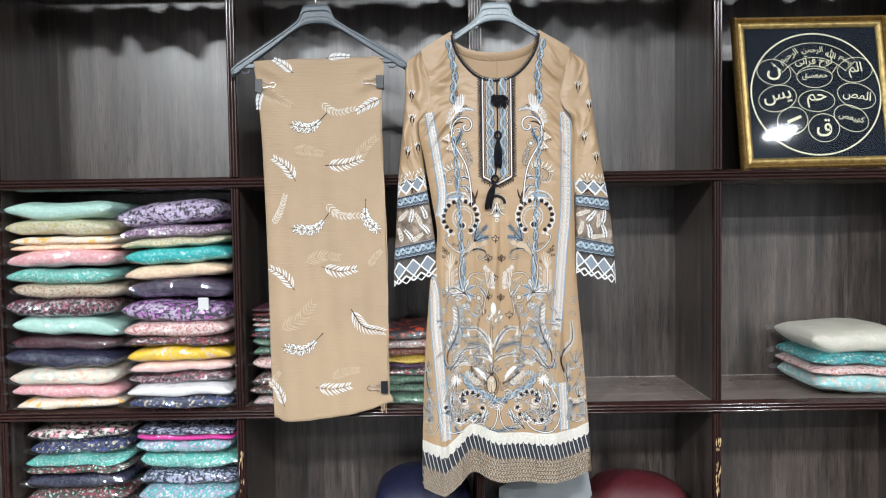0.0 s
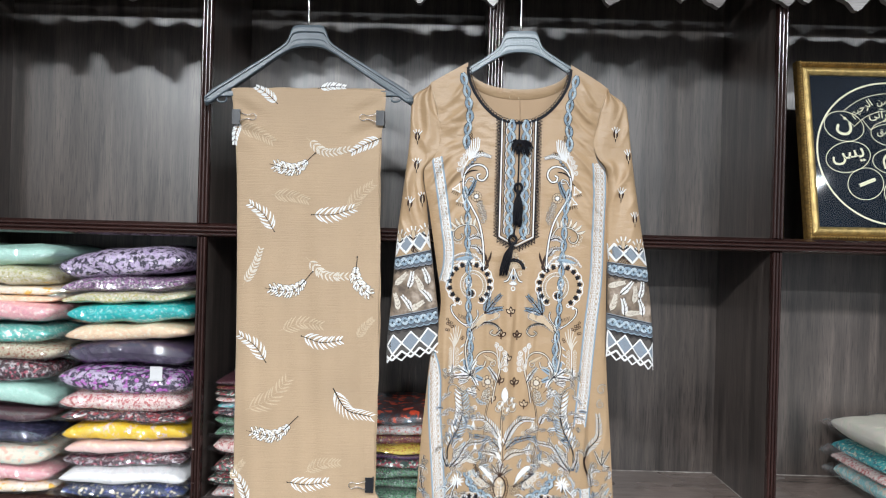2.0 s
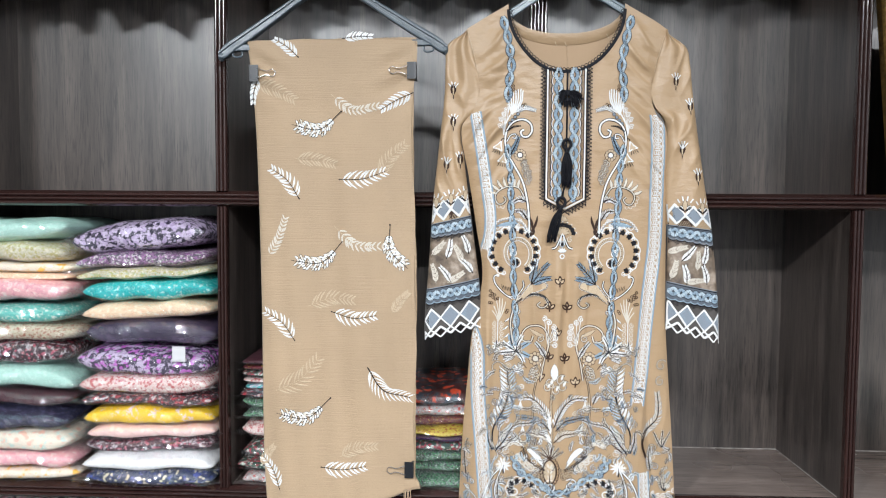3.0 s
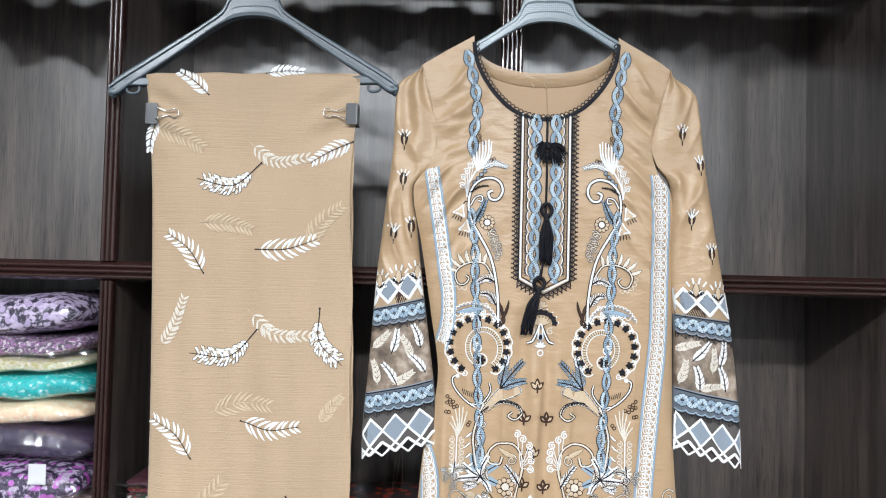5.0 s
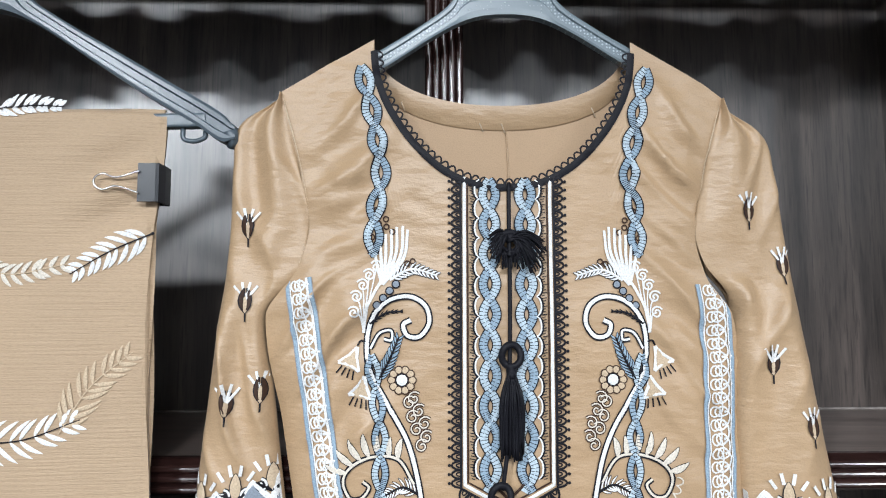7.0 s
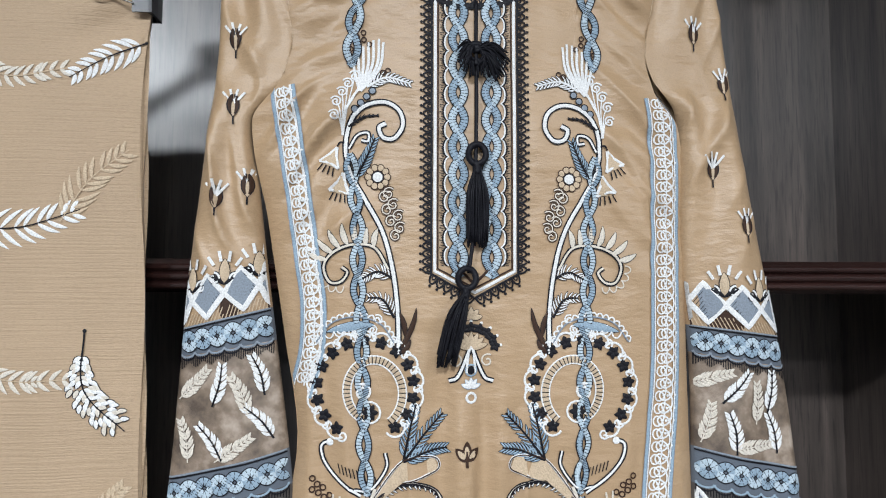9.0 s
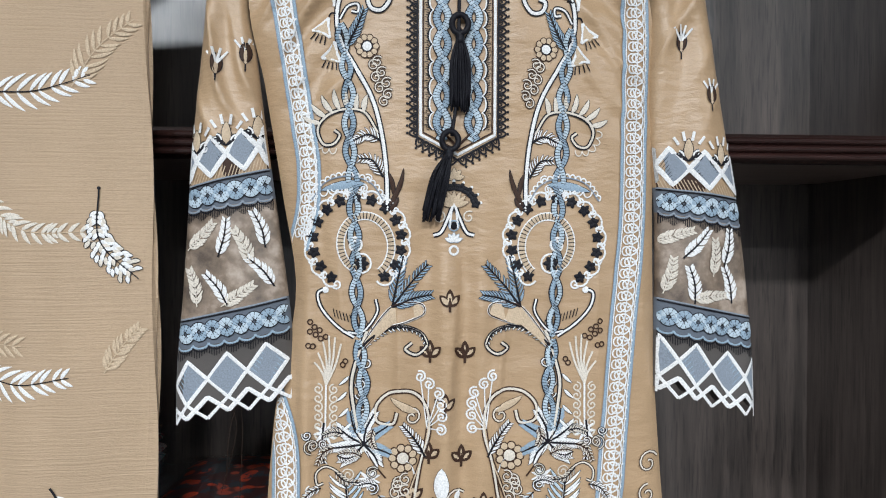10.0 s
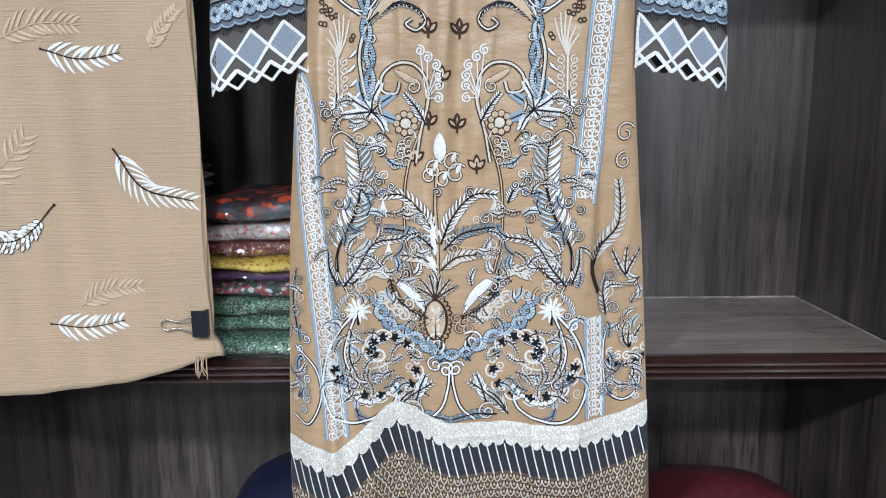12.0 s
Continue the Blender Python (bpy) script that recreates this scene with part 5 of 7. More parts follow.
def garland(s):
    s.braid([(0.1540, 0.9060), (0.1681, 0.9172), (0.1853, 0.9250), (0.2030, 0.9335), (0.2137, 0.9458), (0.2210, 0.9692)], 0.0165, 0.017)
    s.curl((0.1521, 0.9140), 0.014, 2.2, 1.5, 0.0026, WHITE, -1, edge=BLACK)
    s.fern([(0.1521, 0.9040), (0.1464, 0.9173), (0.1541, 0.9266)], 8, 0.007, 0.0024, WHITE, BLACK, 1.0, both=False, side=-1)
    c = (0.2401, 0.9528)
    for j in range(11):
        s.leaf(c, j * math.tau / 11, 0.016, 0.0042, WHITE)
    s.line([c, (0.2404, 0.9351)], 0.0030, BLACK)
    # long looped stalk and beaded crook
    s.cased([c, (0.2634, 0.9264), (0.2775, 0.8951), (0.2817, 0.8559), (0.2656, 0.8266), (0.2371, 0.8205), (0.2058, 0.8331), (0.1978, 0.8592)], 0.0028, WHITE)
    s.cased([c, (0.2521, 0.9232), (0.2564, 0.8979), (0.2440, 0.8711), (0.2229, 0.8658)], 0.0022, WHITE)
    s.fern([(0.2482, 0.9285), (0.2512, 0.8999), (0.2427, 0.8738)], 10, 0.010, 0.0030, WHITE, BLACK, 0.8)
    s.curl((0.2658, 0.9349), 0.0075, 1.0, 1.3, 0.0022, WHITE, edge=BLACK)
    crook = [(0.2180, 0.8955), (0.2275, 0.9034), (0.2223, 0.9155), (0.2031, 0.9196), (0.1847, 0.9091), (0.1764, 0.8850), (0.1862, 0.8593), (0.2134, 0.8482), (0.2405, 0.8535), (0.2608, 0.8710), (0.2680, 0.8898)]
    q = curve(crook, 6)
    for i in range(3, len(q) - 1, 4):
        d = np.array(q[i + 1]) - np.array(q[i - 1])
        a = math.atan2(d[1], d[0])
        for j in range(5):
            s.leaf(q[i], a + j * math.tau / 5, 0.0062, 0.0044, BLACK)
        s.curl((q[i][0] + 0.0072 * math.cos(a), q[i][1] + 0.0072 * math.sin(a)), 0.0050, a + 2.0, 1.25, 0.0019, WHITE, 1)
        s.stroke([(q[i][0] + 0.0088 * math.cos(t), q[i][1] + 0.0088 * math.sin(t)) for t in np.linspace(a - 2.6, a - 0.4, 7)], 0.0018, WHITE)
    s.ring((0.2193, 0.8968), 0.0068, 0.0024, WHITE, 14)
    s.curl((0.2193, 0.8968), 0.0080, 0.0, 1.5, 0.0018, CREAM)
    s.line([(0.1937, 0.8983), (0.2130, 0.8848), (0.2355, 0.8819)], 0.0024, CREAM)
    for k in range(12):
        t = k / 11
        x, z = q[0][0] - 0.018 + 0.055 * t, 0.842 + 0.018 * (2 * t - 1) ** 2
        s.dot((x, z), 0.0030, WHITE)
        s.ring((x, z), 0.0031, 0.001, BLACK, 8)


def foot_leaves(s):
    for b, t, col in (((0.1941, 0.8256), (0.1487, 0.8690), WHITE), ((0.1811, 0.8257), (0.1290, 0.8260), BLUE), ((0.1908, 0.8325), (0.1694, 0.8566), CREAM), ((0.1681, 0.8430), (0.1565, 0.8771), WHITE)):
        s.fern([b, ((b[0] + t[0]) / 2, (b[1] + t[1]) / 2 + 0.003), t], 10, 0.013, 0.0036, col, BLACK, 0.8, edge=BLACK)
    s.curl((0.1694, 0.8306), 0.0115, 1.0, 1.4, 0.0024, CREAM, edge=BROWN)
    s.cased([(0.1551, 0.8224), (0.1389, 0.8397), (0.1313, 0.8637), (0.1295, 0.8840)], 0.0024, WHITE)
    s.curl((0.1334, 0.8853), 0.010, 0.3, 1.4, 0.0024, WHITE, edge=BLACK)


def wing(s):
    b = (0.1756, 0.9825)
    for k, t in enumerate(((0.1339, 0.9569), (0.1378, 0.9660), (0.1441, 0.9737), (0.1517, 0.9795), (0.1605, 0.9839))):
        s.leaf(b, aim(b, t), dist(b, t), 0.0072, WHITE, 0.25, BLACK)
    s.fern([(0.1831, 0.9915), (0.1775, 0.9696), (0.1617, 0.9534), (0.1395, 0.9438)], 12, 0.010, 0.004, BROWN, BLACK, 0.9)
    s.fern([(0.1806, 0.9876), (0.1963, 0.9965), (0.2170, 0.9899)], 11, 0.017, 0.0040, CREAM, WHITE, 0.8)
    for p in ((0.1681, 0.9462), (0.1757, 0.9514), (0.1832, 0.9578), (0.1908, 0.9643)):
        s.curl(p, 0.0078, 1.0, 1.5, 0.0026, CREAM)
    for p in ((0.1351, 0.9438), (0.1439, 0.9385), (0.1529, 0.9437), (0.1395, 0.9320), (0.1490, 0.9306)):
        s.curl(p, 0.0068, 2.0, 1.4, 0.0016, BEIGE, edge=BROWN)


def arms(s):
    s.fern([(0.1182, 1.0277), (0.1309, 1.0558), (0.1545, 1.0804), (0.1804, 1.0802)], 11, 0.018, 0.0050, WHITE, BLACK, 0.75)
    s.fern([(0.1213, 1.0213), (0.1401, 1.0370), (0.1619, 1.0430), (0.1854, 1.0447)], 10, 0.013, 0.0036, BLUE, BLACK, 0.85, edge=BLACK)
    s.fern([(0.1179, 0.9991), (0.1343, 1.0117), (0.1587, 1.0147)], 10, 0.017, 0.0042, CREAM, BROWN, 0.8, edge=BROWN)
    s.fern([(0.1915, 1.0708), (0.1987, 1.0861), (0.2110, 1.0903)], 7, 0.011, 0.0034, WHITE, BLACK, 0.9)
    for top in ((0.1773, 1.0759), (0.1724, 1.0285)):
        for dx in (-0.007, -0.0035, 0.0, 0.0035, 0.007):
            s.line([top, (top[0] + dx * 0.3, top[1] - 0.008), (top[0] + dx, top[1] - 0.019)], 0.0012, WHITE)
    s.curl((0.1325, 1.0225), 0.0085, 0.5, 1.5, 0.0020, BEIGE, edge=BROWN)
    s.curl((0.1308, 1.0339), 0.0070, 2.5, 1.4, 0.0018, CREAM, edge=BLACK)


def flank(s):
    """Growth between the side strip and the side seam."""
    s.fern([(0.2868, 1.0008), (0.2938, 1.0167), (0.3134, 1.0448), (0.3156, 1.0696), (0.3123, 1.0955)], 13, 0.017, 0.0046, CREAM, BLACK, 0.8, edge=GREY)
    s.cased([(0.2940, 0.9686), (0.2857, 0.9944), (0.2877, 1.0135), (0.2985, 1.0261)], 0.0024, BROWN)
    s.curl((0.3191, 1.1455), 0.012, 0.5, 1.2, 0.0018, CREAM, edge=BROWN)
    s.curl((0.3177, 1.1155), 0.010, 1.5, 1.2, 0.0018, CREAM, edge=BROWN)
    for p, r in (((0.3259, 0.9877), 0.017), ((0.3328, 0.9027), 0.016)):
        for j in range(3):
            a = 1.1 + 0.5 * j
            s.fern([p, (p[0] + r * 0.6 * math.cos(a + 0.2), p[1] + r * 0.6 * math.sin(a + 0.2)), (p[0] + r * 2.0 * math.cos(a), p[1] + r * 2.0 * math.sin(a))], 8, 0.008, 0.0032, CREAM, BLACK, 0.8)
    s.fern([(0.3042, 0.9425), (0.3002, 0.9686), (0.3047, 0.9879)], 8, 0.013, 0.0036, WHITE, BLACK, 0.85)
    for k in range(5):
        p = (0.3090 + 0.0100 * k, 0.888 - 0.006 * math.sin(k))
        for j in range(5):
            s.leaf(p, j * math.tau / 5, 0.0045, 0.0032, BLACK)
        s.curl((p[0] + 0.001, p[1] + 0.010), 0.0055, 1.0, 1.3, 0.0018, WHITE)
    s.cased([(0.3076, 0.9327), (0.3009, 0.9029), (0.3068, 0.8558), (0.3267, 0.8406), (0.3435, 0.8555), (0.3460, 0.8892)], 0.0022, WHITE)
    s.scallops([(0.3085, 0.8625), (0.3264, 0.8488), (0.3420, 0.8623)], 0.006, 0.0015, WHITE, 1, 0.8)



def undergrowth(s):
    """Small ferns, curls and outlines that fill the ground of the skirt."""
    rng = random.Random(21)
    for x0, x1, z0, z1, n in ((0.150, 0.272, 0.835, 1.02, 120), (0.205, 0.272, 1.02, 1.19, 46), (0.150, 0.20, 0.98, 1.10, 16), (0.300, 0.342, 0.835, 0.99, 34)):
        for k in range(n):
            x, z, a, L = rng.uniform(x0, x1), rng.uniform(z0, z1), rng.uniform(0, math.tau), rng.uniform(0.014, 0.026)
            pick = rng.random()
            if pick < 0.62:
                col, st = rng.choice(((CREAM, BLACK), (WHITE, BLACK), (CREAM, BROWN), (WHITE, BROWN), (GREY, BLACK), (PALE_BLUE, BLACK)))
                s.fern([(x, z), (x + L * 0.5 * math.cos(a + 0.3), z + L * 0.5 * math.sin(a + 0.3)), (x + L * math.cos(a), z + L * math.sin(a))], 5, 0.0075, 0.0030, col, st, 0.85, stem_w=0.0010, edge=st if rng.random() < 0.3 else None)
            else:
                s.curl((x, z), rng.uniform(0.004, 0.008), a, 1.5, 0.0011, rng.choice((WHITE, CREAM, WHITE)), rng.choice((-1, 1)), edge=rng.choice((BROWN, BLACK, None)))


NAMES = [("embroidered_undergrowth", undergrowth, "small ferns and curls"), ("plaited_braid", rope, "pale blue plaited braid outlined in black"), ("embroidered_bouquet", bouquet, "white plume with beads"), ("embroidered_vine", main_vine, "white and black scrolling vine with bells"),
         ("embroidered_wreath", wreath, "round wreath of curls and black stars"), ("embroidered_leaf_scroll", under_wreath, "blue leaves and horn scroll"), ("embroidered_paisley", paisley, "beige paisley scroll with flower"),
         ("embroidered_bloom", bloom, "white and blue feathery bloom"), ("embroidered_fern", fern_tree, "tall white fern on a dark stem"), ("embroidered_crook", garland, "white beaded crook with blue braid"),
         ("embroidered_foot_leaf", foot_leaves, "white and blue leaves"), ("embroidered_wing", wing, "white wing with brown edge"), ("embroidered_branch", arms, "white and blue leafy branch"),
         ("embroidered_side_fern", flank, "cream fern and rosettes")]
def left_flank(s):
    rng = random.Random(33)
    s.fern([(-0.046, 0.93), (-0.050, 0.965), (-0.044, 1.00)], 9, 0.009, 0.003, CREAM, BLACK, 0.8)
    s.cased([(-0.050, 0.91), (-0.026, 0.885), (-0.020, 0.85), (-0.036, 0.818), (-0.055, 0.825)], 0.0018, WHITE)
    for k in range(8):
        s.curl((rng.uniform(-0.054, -0.034), 0.835 + 0.012 * k), 0.0052, rng.uniform(0, 6), 1.4, 0.0015, WHITE, edge=BLACK)


cluster("embroidered_side_fern", on_kurta, left_flank, "cream fern and looped stalk")
for nm, draw, lab in NAMES:
    low = draw is undergrowth
    cluster(nm, (lambda x, z, l: on_kurta(x, z, l - 0.0004)) if low else on_kurta, draw, lab)
    axis = {arms: 0.1165, wing: 0.122, foot_leaves: 0.128}.get(draw, CENTRE)
    if draw is not flank:
        cluster(nm, lambda x, z, l, axis=axis, low=low: on_kurta(2 * axis - x, z, l - (0.0004 if low else 0.0)), draw, lab)


# -- kurta: the middle of the front --
def bud(at, size=1.0):
    s = Stitching(on_kurta)
    h = 0.0105 * size
    for a, L in ((math.pi / 2, 1.15), (math.pi / 2 + 0.75, 1.0), (math.pi / 2 - 0.75, 1.0)):
        s.leaf((at[0], at[1] - h * 0.55), a, h * L * 1.35, h * 0.78, BROWN, ridge=0.02)
        s.leaf((at[0] + h * 0.25 * math.cos(a), at[1] - h * 0.55 + h * 0.25 * math.sin(a)), a, h * L * 0.85, h * 0.44, BEIGE, ridge=0.1)
    s.stroke([(at[0], at[1] - h * 1.05), (at[0], at[1] + h * 0.2)], 0.0024 * size, BROWN)
    s.make("embroidered_bud", kurta, "small brown bud")


for p in ((0.1259, 1.3038), (0.1077, 1.2563), (0.1404, 1.2553), (0.1215, 1.2076), (0.1067, 1.1614), (0.1373, 1.1580), (0.0917, 1.1233), (0.1578, 1.1142)):
    bud(p)


def pendant(s):
    """The flower motif under the placket."""
    c = (0.1297, 1.3909)
    for a in np.linspace(0.15, math.pi - 0.15, 9):
        p = (c[0] + 0.0205 * math.cos(a), c[1] + 0.0185 * math.sin(a))
        for j in range(5):
            s.leaf(p, a + j * math.tau / 5, 0.0052, 0.0038, BLACK)
        s.dot((p[0] + 0.005 * math.cos(a), p[1] + 0.005 * math.sin(a)), 0.0014, WHITE)
    for a in np.linspace(0.3, math.pi - 0.3, 7):
        s.leaf(c, a, 0.015, 0.0050, BEIGE, 0.0, BROWN)
    for sx in (-1, 1):
        s.cased([(c[0], c[1] + 0.003), (c[0] + sx * 0.006, c[1] - 0.012), (c[0] + sx * 0.012, c[1] - 0.024), (c[0] + sx * 0.019, c[1] - 0.027)], 0.0026, WHITE)
        s.line([(c[0] + sx * 0.002, c[1]), (c[0] + sx * 0.004, c[1] - 0.02)], 0.0022, WHITE)
        s.curl((c[0] + sx * 0.014, c[1] - 0.010), 0.006, 1.0, 1.2, 0.0014, CREAM, sx)
    s.dot((c[0], c[1] - 0.018), 0.0036, BLACK)
    s.ring((c[0], c[1] - 0.018), 0.0048, 0.0015, BLUE)
    for k in range(5):
        s.leaf((c[0], c[1] - 0.033), math.pi / 2 + (k - 2) * 0.6, 0.009, 0.0036, WHITE, 0.0, BLUE)
    s.ring((c[0], c[1] - 0.041), 0.0040, 0.0022, WHITE)
    for k in range(5):
        s.leaf((c[0], c[1] + 0.026), math.pi / 2 + (k - 2) * 0.7, 0.010, 0.005, BEIGE, 0.0, BLACK)


cluster("embroidered_pendant", on_kurta, pendant, "black and white flower pendant")


def tree(s):
    """The flower tree in the middle of the skirt."""
    top = (0.1184, 1.1470)
    s.leaf((top[0], top[1] - 0.030), math.pi / 2, 0.031, 0.014, WHITE, 0.0, BROWN)
    for k in range(7):
        z = top[1] - 0.026 + 0.0032 * k
        for sx in (-1, 1):
            s.leaf((top[0], z), math.pi / 2 - sx * 0.7, 0.0105 * (1 - k * 0.09), 0.0022, WHITE)
    for p, r in (((0.1118, 1.1084), 0.011), ((0.1314, 1.1161), 0.011), ((0.1362, 1.1033), 0.012), ((0.1221, 1.0973), 0.010), ((0.1068, 1.1011), 0.009)):
        s.curl(p, r, 0.7, 1.2, 0.0020, CREAM, edge=BROWN)
        s.leaf(p, 1.2, r, 0.005, WHITE)
    s.cased([(0.1155, 1.1084), (0.1126, 1.0715), (0.1146, 1.0340), (0.1147, 0.9959)], 0.0026, BEIGE, BROWN)
    for b, t in (((0.1119, 1.0151), (0.1111, 1.0560)), ((0.1147, 0.9959), (0.0995, 1.0247))):
        s.leaf(b, aim(b, t), dist(b, t), 0.008, WHITE, 0.1, BLACK)
    h = (0.1116, 0.9427)
    s.patch([(h[0] + 0.0125 * math.cos(a) * (1 if math.sin(a) < 0 else 0.9), h[1] + 0.023 * math.sin(a)) for a in np.linspace(0, math.tau, 20)[:-1]], BEIGE)
    s.stroke([(h[0] + 0.0125 * math.cos(a), h[1] + 0.023 * math.sin(a)) for a in np.linspace(0, math.tau, 25)[:-1]], 0.0030, BROWN, closed=True)
    s.scallops([(h[0] + 0.0150 * math.cos(a), h[1] + 0.026 * math.sin(a)) for a in np.linspace(0, math.tau, 14)], 0.0055, 0.0016, BROWN, -1, 0.7)
    for z in (0.010, 0.0, -0.010):
        for sx in (-1, 1):
            s.leaf((h[0] + sx * 0.0008, h[1] + z - 0.004), math.pi / 2 - sx * 0.35, 0.0105, 0.0050, CREAM)
    s.stroke([(h[0], h[1] + 0.005), (h[0], h[1] - 0.024)], 0.0022, BLACK)
    for a in np.linspace(0.5, math.pi - 0.5, 6):
        s.fern([(h[0], h[1] + 0.024), (h[0] + 0.014 * math.cos(a), h[1] + 0.026 + 0.013 * math.sin(a)), (h[0] + 0.029 * math.cos(a), h[1] + 0.026 + 0.026 * math.sin(a))], 7, 0.008, 0.003, CREAM, BROWN, 0.8, edge=BROWN)
    s.braid([(0.0946, 0.9177), (0.1073, 0.9063), (0.1297, 0.9021), (0.1540, 0.9060)], 0.014, 0.016)
    s.curl((0.1103, 0.8909), 0.010, 1.0, 1.4, 0.002, WHITE, edge=BLACK)


cluster("embroidered_tree", on_kurta, tree, "white and brown flower tree")


# -- placket --
def placket_path(d, top=1.699):
    k, ap = 1.448 + (0.046 - d) * 0.8, 1.421 + (0.046 - d) * 1.55
    m = CENTRE + 0.0005
    return [(m - d, top), (m - d, (top + k) / 2), (m - d, k), (m, ap), (m + d, k), (m + d, (top + k) / 2), (m + d, top)]


def straight(pts, step=0.0022):
    out = []
    for a, b in zip(pts, pts[1:]):
        n = max(1, int(dist(a, b) / step))
        out += [(a[0] + (b[0] - a[0]) * i / n, a[1] + (b[1] - a[1]) * i / n) for i in range(n)]
    return out + [pts[-1]]


def placket(s):
    for a, b in zip(placket_path(0.037), placket_path(0.037)[1:]):
        s.scallops([a, b], 0.0068, 0.0017, BLACK, -1, 1.15, BLACK, BLACK)
    s.stroke(straight(placket_path(0.0375)), 0.0020, BLACK)
    s.stroke(straight(placket_path(0.0345)), 0.0026, WHITE)
    s.stroke(straight(placket_path(0.0320)), 0.0014, BROWN)
    for sx in (-1, 1):
        m = CENTRE + 0.0005
        edge = [(m + sx * 0.0235, 1.697), (m + sx * 0.0235, 1.58), (m + sx * 0.0235, 1.462)]
        s.scallops(edge, 0.0155, 0.0016, BLACK, sx, 0.26)
        s.scallops([(x - sx * 0.001, z) for x, z in edge], 0.0155, 0.0014, WHITE, sx, 0.24)
        s.braid([(m + sx * 0.0145, 1.697), (m + sx * 0.0145, 1.58), (m + sx * 0.0145, 1.452)], 0.0178, 0.024)
        for k in range(110):
            z = 1.696 - k * 0.00215
            s.stroke([(m + sx * 0.0268, z), (m + sx * (0.0300 + 0.001 * math.sin(k * 2.3)), z + 0.0007)], 0.0007, BLACK)
    s.stroke(straight([(CENTRE - 0.0155, 1.462), (CENTRE, 1.446), (CENTRE + 0.016, 1.462)]), 0.0022, BROWN)


cluster("placket_embroidery", on_kurta, placket, "blue plaited placket edged in black scallops")


# -- side strips --
def strip(pts, width):
    s = Stitching(on_kurta)
    pts = sorted(pts, key=lambda p: -p[1])
    q = np.array(curve(pts, 14), float)
    g = np.gradient(q, axis=0)
    nr = np.stack([-g[:, 1], g[:, 0]], 1) / np.hypot(g[:, 0], g[:, 1])[:, None]
    for sgn in (-1, 1):
        e = q + nr * width / 2 * sgn
        s.stroke(e, 0.0036, GREY, ridge=0.1)
        s.stroke(e, 0.0024, BLUE, ridge=0.3, over=0.0002)
        s.stroke(e - nr * 0.0022 * sgn, 0.0010, WHITE, over=0.0003)
    s.loops([tuple(p) for p in (q + nr * width * 0.09)[::7]], width * 0.52, 0.0108, 0.0016, WHITE)
    s.loops([tuple(p) for p in (q - nr * width * 0.13)[::7]], width * 0.40, 0.0108, 0.0014, WHITE)
    s.make("side_strip", kurta, "white looped lace strip edged in pale blue")


strip([(0.3000, 1.6138), (0.3038, 1.5494), (0.3022, 1.4537), (0.3005, 1.3700), (0.2905, 1.269), (0.2840, 1.190), (0.2795, 1.125), (0.2740, 1.070)], 0.0245)
strip([(0.2884, 0.9426), (0.2913, 0.8829), (0.2936, 0.8216)], 0.021)
strip([(-0.034, 1.617), (-0.0212, 1.5400), (-0.0098, 1.4646), (-0.0046, 1.4274), (-0.006, 1.388), (-0.016, 1.352)], 0.019)
strip([(-0.044, 1.222), (-0.0277, 1.1700), (-0.0251, 1.0914), (-0.0152, 0.9711), (-0.0024, 0.8025)], 0.0245)


# -- neckline trim, cord and tassels --
def neck_point(u, inset=0.0):
    z = front_top(u)
    x = k_left(z) * (1 - u) + k_right(z) * u
    return x, z


us = [NECK_L + 0.0008 + (NECK_R - NECK_L - 0.0016) * (0.5 - 0.5 * math.cos(math.pi * i / 120)) for i in range(121)]
neck = [neck_point(u) for u in us]
raw = np.array(neck)
cum = np.concatenate([[0], np.cumsum(np.hypot(*np.diff(raw, axis=0).T))])
smooth_neck = [(float(np.interp(t, cum, raw[:, 0])), float(np.interp(t, cum, raw[:, 1]))) for t in np.linspace(0, cum[-1], 130)]
s = Stitching(on_kurta)
s.stroke(smooth_neck, 0.0060, BLACK, ridge=0.3)
s.scallops([(x, z) for x, z in smooth_neck[::3]], 0.0072, 0.0015, BLACK, 1, 0.95)
s.make("neck_trim", kurta, "black picot trim round the neckline")


